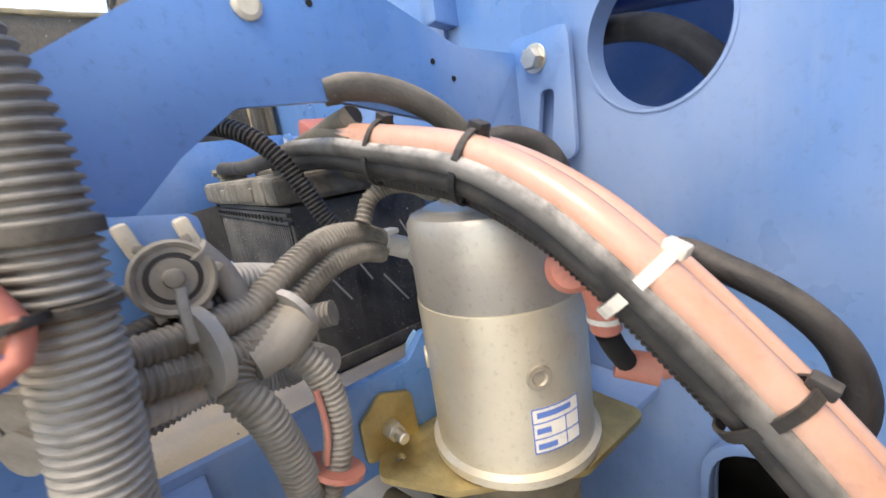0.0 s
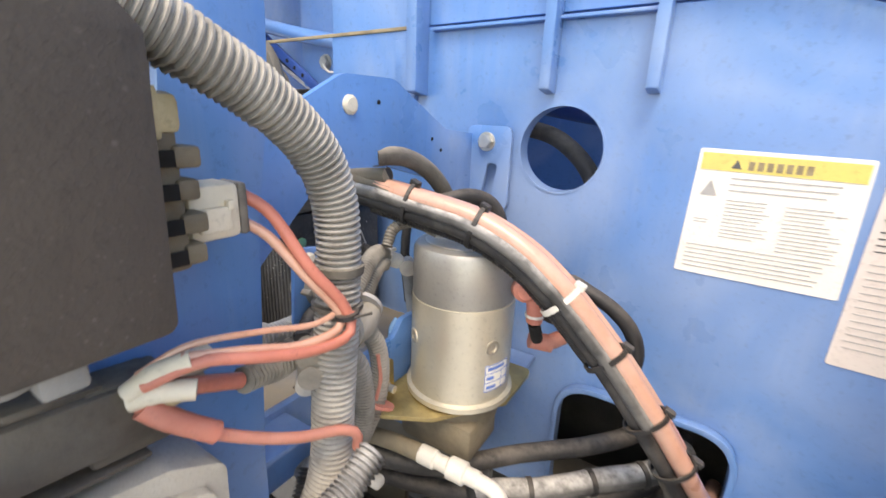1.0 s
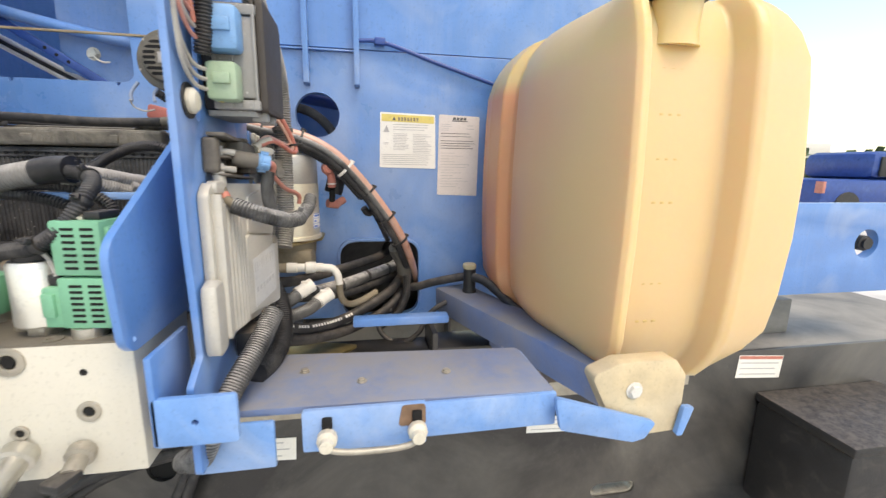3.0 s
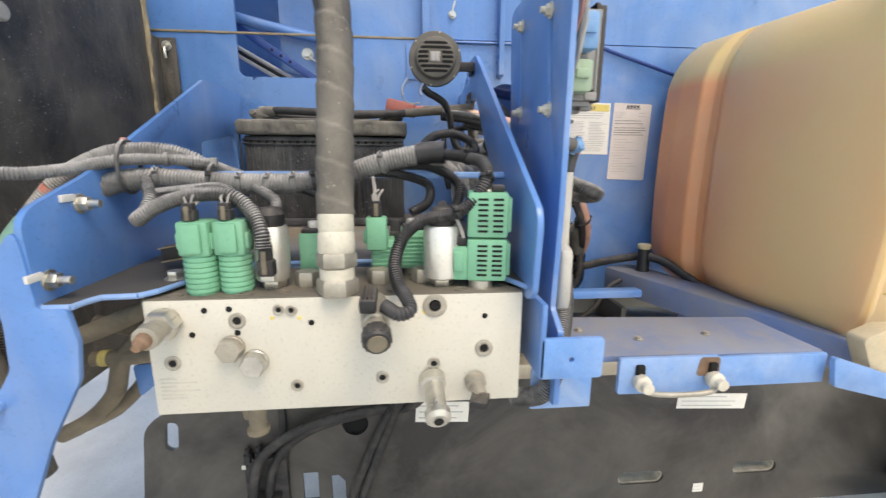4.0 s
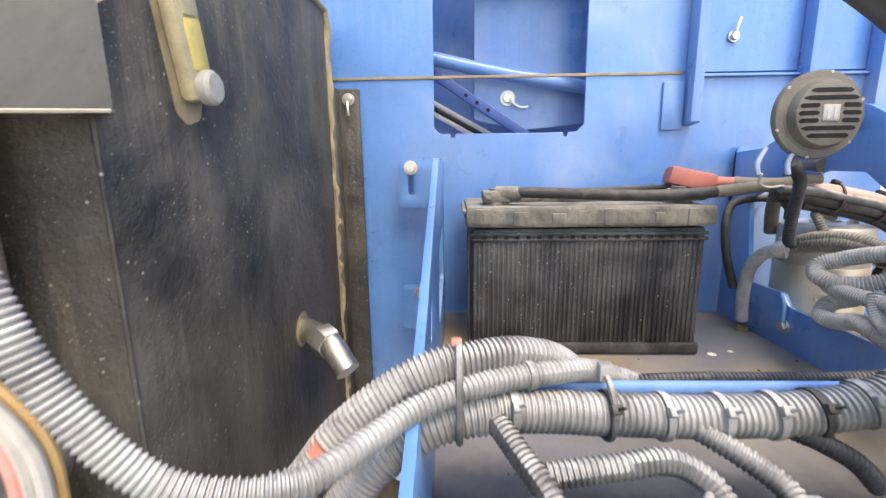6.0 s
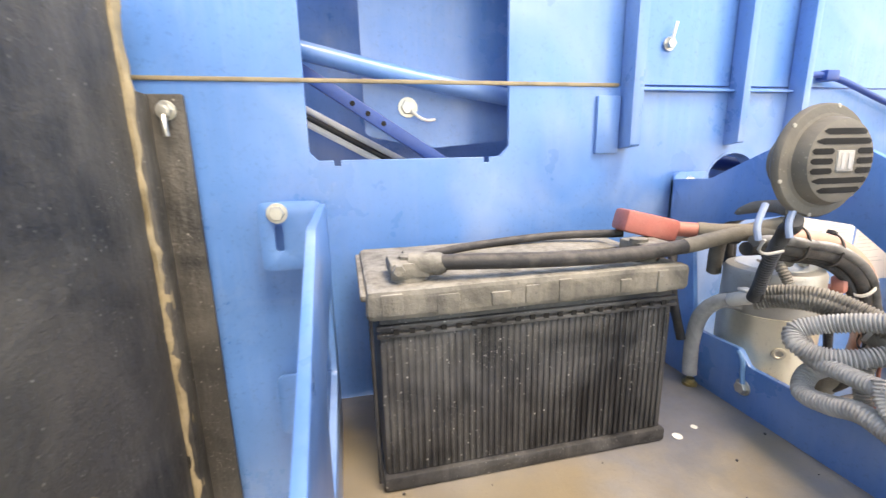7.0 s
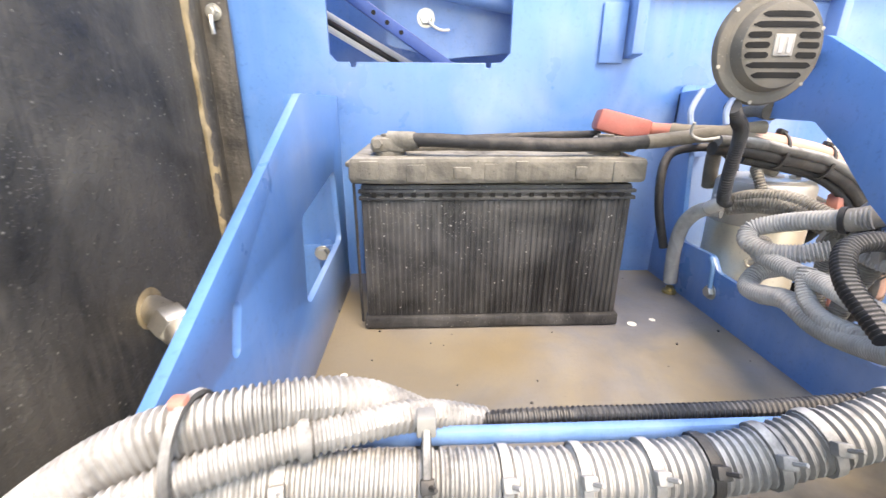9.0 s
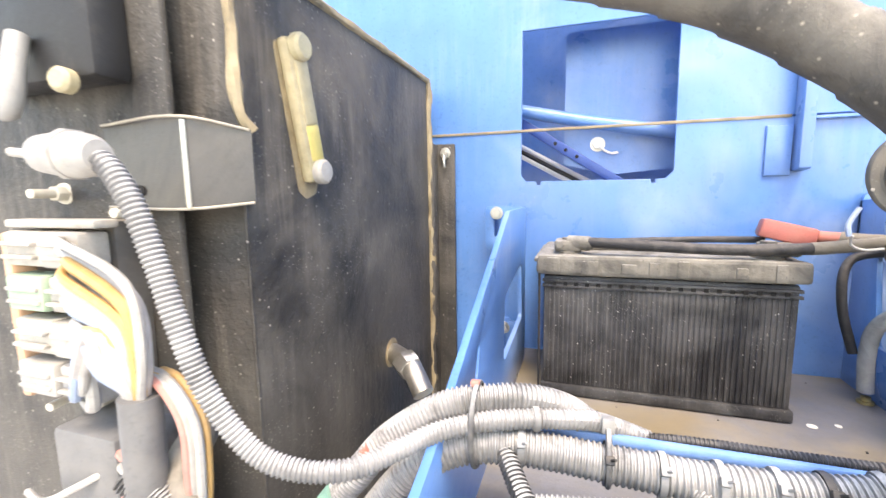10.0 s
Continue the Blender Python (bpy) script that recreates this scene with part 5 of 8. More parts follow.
can_coil(-0.573, -0.252, 0.9785)
can_coil(-0.366, -0.258, 0.9785, 0.0225, 0.066, False)


def square_coil(x, y, z, w, h, ribs_=0, cap=True):
    th = thing("solenoid_coil", "green square plastic coil with a white top nut" if cap else "green square plastic coil with side fins", "solenoid coil", (x, y, z), "coils on the manifold")
    part("foot", lathe([(0, 0.013), (0.012, 0.013)], (x, y, z), (0, 0, 1), 16), m_dull, th)
    part("body", nbox(x - w / 2, x + w / 2, y - 0.019, y + 0.019, z + 0.010, z + h, 0.003), m_green, th)
    for i in range(ribs_):
        zz = z + 0.016 + (h - 0.024) * i / max(1, ribs_ - 1)
        part("fin", nbox(x - w / 2 + 0.002, x + w / 2 - 0.002, y - 0.0212, y - 0.018, zz - 0.0012, zz + 0.0012, 0.0005), m_green, th)
    if cap:
        part("cover", nbox(x - w / 2 + 0.003, x + w / 2 - 0.003, y - 0.016, y + 0.016, z + h, z + h + 0.006, 0.002), m_black, th)
        bm = bmesh.new()
        hexa(bm, (x, y, z + h + 0.004), (x, y, z + h + 0.014), 0.0078)
        part("top_nut", bm, m_white, th)
    return th


square_coil(-0.531, -0.205, 0.9785, 0.034, 0.060)
square_coil(-0.400, -0.200, 0.9785, 0.034, 0.062, 8)
square_coil(-0.440, -0.215, 0.9785, 0.030, 0.052, 6, False)
# the tall plug beside the hose
th = thing("coil_plug", "green cable plug with grey latch beside the hose", "connector", (-0.447, -0.235, 1.03))
part("body", nbox(-0.460, -0.434, -0.246, -0.222, 1.020, 1.062, 0.003), m_green, th)
part("shoulder", nbox(-0.464, -0.432, -0.240, -0.224, 1.028, 1.045, 0.002), m_green, th)
two_wire_plug(th, -0.447, -0.234, 1.062, m_rubber)
for x, y, z in ((-0.400 - 0.024, -0.190, 1.00), (-0.384, -0.205, 1.005)):
    t2 = thing("small_plug", "small black plug standing between the coils", "connector", (x, y, z))
    part("body", nbox(x - 0.007, x + 0.007, y - 0.008, y + 0.008, z - 0.022, z + 0.052, 0.002), m_black, t2)
    part("collar", nbox(x - 0.0085, x + 0.0085, y - 0.0095, y + 0.0095, z + 0.030, z + 0.036, 0.001), m_rubber, t2)

# the tall double coil at the right end
dc = thing("double_coil", "tall green two-stage solenoid coil with slotted cooling fins", "solenoid coil", (-0.318, -0.265, 0.9785), "coils on the manifold")
part("foot", lathe([(0, 0.015), (0.010, 0.015)], (-0.318, -0.272, 0.9785), (0, 0, 1), 18), m_steel, dc)
RZ = Matrix.Translation((-0.310, -0.262, 0)) @ Matrix.Rotation(radians(-8), 4, "Z")
for k, (z0, z1) in enumerate(((0.988, 1.040), (1.042, 1.096))):
    sec = part("section", box(bmesh.new(), -0.024, 0.024, -0.022, 0.022, z0, z1, 0.003, RZ), m_green, dc)
    for i in range(7):
        zz = z0 + 0.008 + (z1 - z0 - 0.016) * i / 6
        for s in (-0.012, 0.006):
            part("fin_slot", box(bmesh.new(), s, s + 0.012, -0.0226, -0.0215, zz - 0.0013, zz + 0.0013, 0.0, RZ), m_dark, sec, smooth=False)
    part("side_fin", box(bmesh.new(), 0.0235, 0.0285, -0.016, 0.016, z0 + 0.006, z1 - 0.006, 0.0015, RZ), m_green, sec)
part("connector_block", box(bmesh.new(), -0.044, -0.022, -0.020, 0.016, 0.988, 1.030, 0.003, RZ), m_green, dc)
part("latch", box(bmesh.new(), -0.040, -0.028, -0.0235, -0.019, 1.000, 1.024, 0.0015, RZ), m_green, dc)
part("pin_socket", box(bmesh.new(), -0.041, -0.025, -0.015, 0.004, 1.030, 1.042, 0.002, RZ), m_black, dc)
part("top_nut", lathe([(0, 0.013), (0.003, 0.013), (0.005, 0.010)], (-0.315, -0.264, 1.096), (0, 0, 1), 6), m_steel, dc)
part("top_plug", box(bmesh.new(), 0.004, 0.020, -0.014, 0.014, 1.096, 1.104, 0.002, RZ), m_black, dc)

# pressure transducer on the front face
pt = thing("pressure_switch", "grey pressure switch with black ribbed knob on the manifold", "pressure switch", (-0.447, -0.297, 0.965))
ax = Vector((0.10, -1.0, -0.24)).normalized()
p0 = Vector((-0.449, -0.295, 0.968))
part("body", lathe([(0, 0.016), (0.006, 0.0165), (0.044, 0.0155), (0.046, 0.0130), (0.058, 0.0130)], p0, ax, 24), m_dull, pt)
kn = part("knob", lathe([(0, 0.0135), (0.002, 0.0148), (0.018, 0.0148), (0.021, 0.0128), (0.0215, 0.006)], p0 + ax * 0.056, ax, 30), m_black, pt)
part("end_disc", lathe([(0, 0.0105), (0.0012, 0.0100)], p0 + ax * 0.0772, ax, 24), m_brownpipe, kn, "brown worn end face")
side = ax.orthogonal().normalized()
for k in range(14):
    d = Matrix.Rotation(2 * math.pi * k / 14, 3, ax) @ side
    bm = bmesh.new()
    cyl(bm, p0 + ax * 0.058 + d * 0.0146, p0 + ax * 0.074 + d * 0.0146, 0.0014, 6, 0.0004)
    part("knob_rib", bm, m_black, kn)
for k in range(3):
    part("plug_rib", box(bmesh.new(), -0.0055 + k * 0.0045, -0.0040 + k * 0.0045, -0.026, 0.006, 0.0118, 0.0150, 0.0006, Matrix.Translation((-0.452, -0.320, 0.982)) @ Matrix.Rotation(radians(8), 4, "X")), m_black, pt)
part("plug", box(bmesh.new(), -0.009, 0.009, -0.030, 0.010, -0.004, 0.012, 0.003, Matrix.Translation((-0.452, -0.320, 0.982)) @ Matrix.Rotation(radians(8), 4, "X")), m_black, pt)

# ---- wiring harness over the manifold ----
LOOM_G = "harness over the manifold"
TRUNK = [(-0.806, -0.212, 1.084), (-0.785, -0.205, 1.097), (-0.760, -0.199, 1.105), (-0.730, -0.194, 1.107), (-0.700, -0.190, 1.105), (-0.659, -0.188, 1.102), (-0.590, -0.187, 1.100), (-0.514, -0.187, 1.106), (-0.449, -0.188, 1.126), (-0.404, -0.190, 1.137), (-0.366, -0.193, 1.143)]
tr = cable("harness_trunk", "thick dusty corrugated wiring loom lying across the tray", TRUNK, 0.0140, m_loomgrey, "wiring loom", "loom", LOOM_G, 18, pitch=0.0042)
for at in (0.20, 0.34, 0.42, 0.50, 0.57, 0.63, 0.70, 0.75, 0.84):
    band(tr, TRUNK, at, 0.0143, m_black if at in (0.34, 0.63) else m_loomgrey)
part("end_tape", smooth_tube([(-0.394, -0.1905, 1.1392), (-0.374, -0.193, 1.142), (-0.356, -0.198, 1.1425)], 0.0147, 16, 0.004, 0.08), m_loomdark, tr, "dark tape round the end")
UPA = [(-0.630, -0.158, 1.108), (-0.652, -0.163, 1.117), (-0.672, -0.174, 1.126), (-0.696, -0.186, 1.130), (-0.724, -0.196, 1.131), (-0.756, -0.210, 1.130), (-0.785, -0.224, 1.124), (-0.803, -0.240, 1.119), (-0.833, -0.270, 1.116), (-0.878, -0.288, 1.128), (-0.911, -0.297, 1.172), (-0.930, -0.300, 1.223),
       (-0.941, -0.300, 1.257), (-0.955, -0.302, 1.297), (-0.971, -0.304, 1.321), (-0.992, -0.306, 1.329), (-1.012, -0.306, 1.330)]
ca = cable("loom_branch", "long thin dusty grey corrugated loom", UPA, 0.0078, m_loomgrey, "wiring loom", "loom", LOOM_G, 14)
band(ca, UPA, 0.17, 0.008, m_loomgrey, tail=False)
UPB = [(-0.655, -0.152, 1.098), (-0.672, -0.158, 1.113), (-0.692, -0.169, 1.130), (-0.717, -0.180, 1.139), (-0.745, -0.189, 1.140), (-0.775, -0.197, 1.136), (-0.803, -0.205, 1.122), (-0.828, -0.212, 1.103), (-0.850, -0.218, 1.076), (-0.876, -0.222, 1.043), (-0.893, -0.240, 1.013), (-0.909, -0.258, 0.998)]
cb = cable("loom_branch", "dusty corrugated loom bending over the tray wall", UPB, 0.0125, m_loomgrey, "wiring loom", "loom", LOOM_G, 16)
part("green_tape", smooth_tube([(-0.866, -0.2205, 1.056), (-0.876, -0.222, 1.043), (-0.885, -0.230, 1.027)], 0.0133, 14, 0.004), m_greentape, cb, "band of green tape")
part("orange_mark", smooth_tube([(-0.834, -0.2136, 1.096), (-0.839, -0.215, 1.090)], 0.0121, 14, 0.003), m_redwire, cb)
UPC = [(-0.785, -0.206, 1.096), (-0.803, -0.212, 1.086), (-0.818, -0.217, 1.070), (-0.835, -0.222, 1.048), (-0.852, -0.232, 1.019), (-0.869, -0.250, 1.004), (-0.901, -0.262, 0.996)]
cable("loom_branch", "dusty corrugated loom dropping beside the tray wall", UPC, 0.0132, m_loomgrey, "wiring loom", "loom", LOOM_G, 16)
rt = thing("bundle_tie", "grey cable tie with a red tag round the looms", "cable tie", (-0.756, -0.188, 1.128))
loop_ = [Vector((-0.756, -0.195 + 0.0235 * math.cos(2 * math.pi * i / 28), 1.1215 + 0.0325 * math.sin(2 * math.pi * i / 28))) for i in range(29)]
bm = sweep(bmesh.new(), loop_, lambda i, a: 0.0024, 8)
part("strap", bm, m_loom, rt)
rt2 = thing("bundle_tie", "pale dusty cable tie round the loom and the cross bar", "cable tie", (-0.660, -0.178, 1.104))
part("strap", sweep(bmesh.new(), [Vector((-0.660, -0.178 + 0.0255 * math.cos(2 * math.pi * i / 28), 1.1045 + 0.0215 * math.sin(2 * math.pi * i / 28))) for i in range(29)], lambda i, a: 0.0021, 8), m_loom, rt2)
part("head", nbox(-0.6645, -0.6555, -0.184, -0.176, 1.122, 1.1335, 0.001), m_grey, rt2, "square pale tie head")
cable("thin_loom", "thin dark corrugated loom lying behind the cross bar", [(-0.640, -0.160, 1.110), (-0.600, -0.161, 1.113), (-0.540, -0.161, 1.113), (-0.480, -0.161, 1.114), (-0.440, -0.163, 1.118), (-0.410, -0.172, 1.128)], 0.0048, m_loomdark, "wiring loom", "loom", LOOM_G, 12, pitch=0.003)
part("red_tag", nbox(-0.761, -0.754, -0.199, -0.193, 1.1525, 1.1575, 0.0015), m_redwire, rt, "faded red tag")
cable("loom_branch", "dusty corrugated loom dropping to the coils", [(-0.741, -0.190, 1.112), (-0.722, -0.222, 1.098), (-0.707, -0.248, 1.086), (-0.706, -0.262, 1.074)], 0.0078, m_loom, "wiring loom", "loom", LOOM_G)
cable("loom_branch", "dusty corrugated loom looping to a metal coil", [(-0.713, -0.268, 1.064), (-0.704, -0.272, 1.070), (-0.686, -0.272, 1.081), (-0.648, -0.268, 1.092), (-0.611, -0.264, 1.091), (-0.588, -0.268, 1.074), (-0.575, -0.280, 1.050), (-0.573, -0.284, 1.032)], 0.0088, m_loom, "wiring loom", "loom", LOOM_G)
cable("loom_branch", "dusty corrugated loom running to a ribbed coil", [(-0.710, -0.232, 1.090), (-0.671, -0.230, 1.095), (-0.636, -0.228, 1.097), (-0.620, -0.236, 1.090), (-0.614, -0.248, 1.080)], 0.0075, m_loom, "wiring loom", "loom", LOOM_G)
cable("loom_branch", "dusty corrugated loom running to a coil", [(-0.612, -0.190, 1.098), (-0.590, -0.208, 1.090), (-0.572, -0.225, 1.080), (-0.568, -0.240, 1.072)], 0.0072, m_loom, "wiring loom", "loom", LOOM_G)
cable("loom_branch", "short dusty loom running to a coil", [(-0.560, -0.188, 1.100), (-0.530, -0.193, 1.088), (-0.508, -0.200, 1.076), (-0.498, -0.206, 1.064)], 0.0068, m_loomdark, "wiring loom", "loom", LOOM_G)
cable("loom_branch", "dark loom curling down to a coil", [(-0.470, -0.190, 1.116), (-0.414, -0.180, 1.112), (-0.376, -0.175, 1.096), (-0.378, -0.185, 1.075), (-0.402, -0.198, 1.062)], 0.0068, m_loomdark, "wiring loom", "loom", LOOM_G)
cable("loom_branch", "dark loom curling down to a coil", [(-0.430, -0.190, 1.126), (-0.370, -0.180, 1.122), (-0.335, -0.175, 1.098), (-0.338, -0.185, 1.072), (-0.356, -0.205, 1.064), (-0.364, -0.240, 1.076)], 0.0072, m_loomdark, "wiring loom", "loom", LOOM_G)
BLACKR = [(-0.380, -0.192, 1.142), (-0.335, -0.214, 1.137), (-0.314, -0.242, 1.130), (-0.312, -0.264, 1.115), (-0.325, -0.274, 1.091), (-0.351, -0.276, 1.071), (-0.390, -0.270, 1.062), (-0.414, -0.268, 1.040), (-0.424, -0.286, 1.014), (-0.420, -0.308, 0.994),
          (-0.411, -0.330, 0.985), (-0.408, -0.347, 0.977), (-0.418, -0.350, 0.974), (-0.436, -0.338, 0.980)]
cr = cable("sensor_loom", "black corrugated loom looping to the pressure switch", BLACKR, 0.0080, m_loomdark, "wiring loom", "loom", LOOM_G)
for at in (0.16, 0.30, 0.45):
    band(cr, BLACKR, at, 0.0082, m_black)
for pts in ([(-0.648, -0.276, 1.080), (-0.640, -0.262, 1.092), (-0.628, -0.248, 1.094)], [(-0.612, -0.272, 1.080), (-0.606, -0.262, 1.090), (-0.602, -0.258, 1.094)], [(-0.447, -0.234, 1.078), (-0.449, -0.222, 1.096), (-0.452, -0.205, 1.110)],
            [(-0.340, -0.272, 1.040), (-0.345, -0.270, 1.055), (-0.350, -0.272, 1.066)]):
    cable("coil_wire", "thin pale twisted wires feeding a coil plug", pts, 0.0022, m_wires[4], "wire", seg=8)
cable("wire_hoop", "loose hoop of dark cable behind the manifold", [(-0.385, -0.130, 1.135), (-0.378, -0.090, 1.155), (-0.358, -0.066, 1.170), (-0.328, -0.062, 1.173), (-0.300, -0.066, 1.160), (-0.297, -0.085, 1.146), (-0.320, -0.10, 1.140)], 0.0075, m_loomdark, "wiring loom", "loom")

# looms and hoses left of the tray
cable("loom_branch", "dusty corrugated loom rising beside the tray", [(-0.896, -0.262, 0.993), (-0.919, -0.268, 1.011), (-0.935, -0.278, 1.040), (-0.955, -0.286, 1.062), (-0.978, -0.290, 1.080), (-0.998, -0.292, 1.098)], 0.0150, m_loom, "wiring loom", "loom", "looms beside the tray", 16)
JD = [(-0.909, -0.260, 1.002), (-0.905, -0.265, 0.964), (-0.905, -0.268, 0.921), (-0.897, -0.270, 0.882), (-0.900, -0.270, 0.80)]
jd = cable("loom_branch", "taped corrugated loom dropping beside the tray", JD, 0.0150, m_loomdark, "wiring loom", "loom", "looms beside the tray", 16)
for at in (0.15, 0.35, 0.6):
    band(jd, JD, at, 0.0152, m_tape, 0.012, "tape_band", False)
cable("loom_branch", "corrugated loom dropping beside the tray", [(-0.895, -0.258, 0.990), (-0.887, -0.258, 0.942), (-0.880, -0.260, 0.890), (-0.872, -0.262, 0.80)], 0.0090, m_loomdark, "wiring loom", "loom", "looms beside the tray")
for k, pts in enumerate(([(-1.005, -0.225, 1.09), (-0.975, -0.270, 1.085), (-0.935, -0.295, 1.04), (-0.900, -0.298, 0.975), (-0.878, -0.298, 0.920), (-0.862, -0.296, 0.86), (-0.85, -0.290, 0.76)],
                         [(-1.01, -0.225, 1.01), (-0.985, -0.275, 1.005), (-0.945, -0.295, 0.955), (-0.912, -0.298, 0.900), (-0.895, -0.296, 0.83), (-0.885, -0.290, 0.74)])):
    hs = thing("hydraulic_hose", "fat black rubber hose running down beside the tray", "hose", pts[0], "fat hoses beside the tray")
    part("hose", smooth_tube(pts, 0.0150, 16, 0.006, 0.03), m_tape, hs)
    bm = bmesh.new()
    sp = spline(pts, 0.004)
    for i in range(22, min(len(sp) - 3, 60), 3):
        d = (sp[i + 1] - sp[i]).normalized()
        q = d.to_track_quat("Z", "Y").to_matrix().to_4x4()
        nrm = (Vector((0.25, -1, 0.1)) - d * d.dot(Vector((0.25, -1, 0.1)))).normalized()
        box(bm, -0.0014, 0.0014, -0.0004, 0.0004, -0.0022, 0.0022, 0.0, Matrix.Translation(sp[i] + nrm * 0.0150) @ Matrix((( *d.cross(nrm), 0), (*nrm, 0), (*d, 0), (0, 0, 0, 1))).transposed())
    part("print", bm, m_inkgrey, hs, smooth=False)
# pipework under the left of the manifold
for k, (pts, r, mm, lab) in enumerate((([(-0.90, -0.05, 0.93), (-0.80, -0.12, 0.935), (-0.72, -0.20, 0.925), (-0.66, -0.21, 0.922)], 0.011, m_rubber, "black hose with a yellow band under the manifold"),
                                       ([(-0.86, 0.05, 0.85), (-0.79, -0.05, 0.90), (-0.72, -0.15, 0.945), (-0.69, -0.16, 0.955)], 0.013, m_brownpipe, "brown dirt-coated hose under the tray"),
                                       ([(-0.90, 0.12, 0.90), (-0.80, -0.02, 0.93), (-0.70, -0.14, 0.950)], 0.012, m_brownpipe, "brown dirt-coated hose under the tray"),
                                       ([(-0.92, 0.10, 0.80), (-0.84, 0.02, 0.84), (-0.77, -0.06, 0.82), (-0.73, 0.0, 0.72), (-0.74, 0.06, 0.60)], 0.012, m_brownpipe, "brown dirt-coated hose under the tray"))):
    hb = cable("under_tray_hose", lab, pts, r, mm, "hose")
    if k == 0:
        part("yellow_band", lathe([(0, 0.0122), (0.006, 0.0122)], (-0.795, -0.1240, 0.9348), (0.08, -0.07, -0.01), 16), m_yellowpl, hb)
for k, (pts, r) in enumerate((([(-0.33, -0.15, 0.838), (-0.345, 0.06, 0.68), (-0.390, 0.20, 0.520), (-0.443, 0.255, 0.480), (-0.594, 0.255, 0.456), (-0.669, 0.255, 0.432), (-0.745, 0.255, 0.394), (-0.800, 0.258, 0.338), (-0.826, 0.26, 0.25), (-0.835, 0.26, 0.012)], 0.0125),
                              ([(-0.35, -0.14, 0.838), (-0.365, 0.07, 0.67), (-0.410, 0.20, 0.510), (-0.460, 0.262, 0.470), (-0.600, 0.268, 0.436), (-0.672, 0.270, 0.408), (-0.735, 0.270, 0.364), (-0.775, 0.272, 0.300), (-0.792, 0.27, 0.20), (-0.80, 0.27, 0.012)], 0.0115),
                              ([(-0.40, -0.14, 0.838), (-0.405, 0.08, 0.66), (-0.430, 0.20, 0.52), (-0.459, 0.255, 0.452), (-0.499, 0.26, 0.366), (-0.540, 0.26, 0.266), (-0.566, 0.26, 0.19), (-0.585, 0.26, 0.012)], 0.0130),
                              ([(-0.42, -0.14, 0.838), (-0.42, 0.08, 0.66), (-0.436, 0.20, 0.52), (-0.448, 0.250, 0.446), (-0.478, 0.255, 0.362), (-0.514, 0.258, 0.262), (-0.536, 0.26, 0.19), (-0.550, 0.26, 0.012)], 0.0120))):
    cable("drop_hose", "black hose hanging below the manifold to the ground", pts, r, m_rubber, "hose", group="hoses below the manifold")
pb = thing("pipe_block", "dirty black block of pipe fittings on the chassis plate", "fittings", (-0.79, 0.30, 0.20))
part("body", nbox(-0.858, -0.742, 0.285, 0.3045, 0.06, 0.318, 0.006), m_rubber, pb)
for x, z in ((-0.846, 0.326), (-0.816, 0.332), (-0.756, 0.326)):
    bm = bmesh.new()
    hexa(bm, (x, 0.292, z - 0.016), (x, 0.292, z + 0.006), 0.0125)
    cyl(bm, (x, 0.292, z + 0.006), (x, 0.292, z + 0.022), 0.008, 12)
    part("fitting", bm, m_rubber, pb)
part("upright", nbox(-0.758, -0.738, 0.288, 0.3045, 0.316, 0.470, 0.004), m_rubber, pb)
part("cross_clip", nbox(-0.850, -0.760, 0.246, 0.2845, 0.196, 0.216, 0.004), m_black, pb)
part("tag", nbox(-0.862, -0.850, 0.280, 0.2848, 0.292, 0.304, 0.001), m_white, pb, "small white tag")
# dirt-coated pipework between the skirt and the manifold
for lab_, pts, r in (("grey-brown pipe slanting under the tray", [(-0.90, -0.19, 0.878), (-0.823, -0.20, 0.907), (-0.742, -0.20, 0.941), (-0.69, -0.16, 0.962)], 0.0125),
                     ("olive-brown hose with a yellow end under the tray", [(-0.835, -0.200, 0.865), (-0.783, -0.20, 0.866), (-0.744, -0.20, 0.870), (-0.69, -0.17, 0.872)], 0.0105),
                     ("dirt-coated hose dropping behind the skirt", [(-0.775, -0.16, 0.90), (-0.798, -0.20, 0.862), (-0.815, -0.20, 0.812), (-0.849, -0.20, 0.776), (-0.90, -0.19, 0.745)], 0.0115),
                     ("dirt-coated hose dropping behind the skirt", [(-0.755, -0.14, 0.915), (-0.775, -0.17, 0.872), (-0.790, -0.17, 0.82), (-0.83, -0.17, 0.775), (-0.89, -0.16, 0.74)], 0.0100),
                     ("brown pipe curving under the tray", [(-0.86, -0.15, 0.90), (-0.80, -0.15, 0.885), (-0.755, -0.15, 0.90), (-0.735, -0.14, 0.945)], 0.0100)):
    pp = cable("under_tray_hose", lab_, pts, r, m_brownpipe, "hose", group="hoses under the tray", lump=0.06)
    if "yellow" in lab_:
        part("yellow_band", lathe([(0, 0.0112), (0.010, 0.0112)], (-0.824, -0.200, 0.8654), (1, 0, 0.01), 16), m_yellowpl, pp)
gl = thing("clip_bracket", "small blue bracket under the tray edge", "bracket", (-0.785, -0.19, 0.83))
part("plate", plate(rounded([(-0.792, 0.848), (-0.755, 0.852), (-0.760, 0.822), (-0.788, 0.800)], 0.004), [], "y", -0.192, -0.188, 0.0008), m_blue, gl)
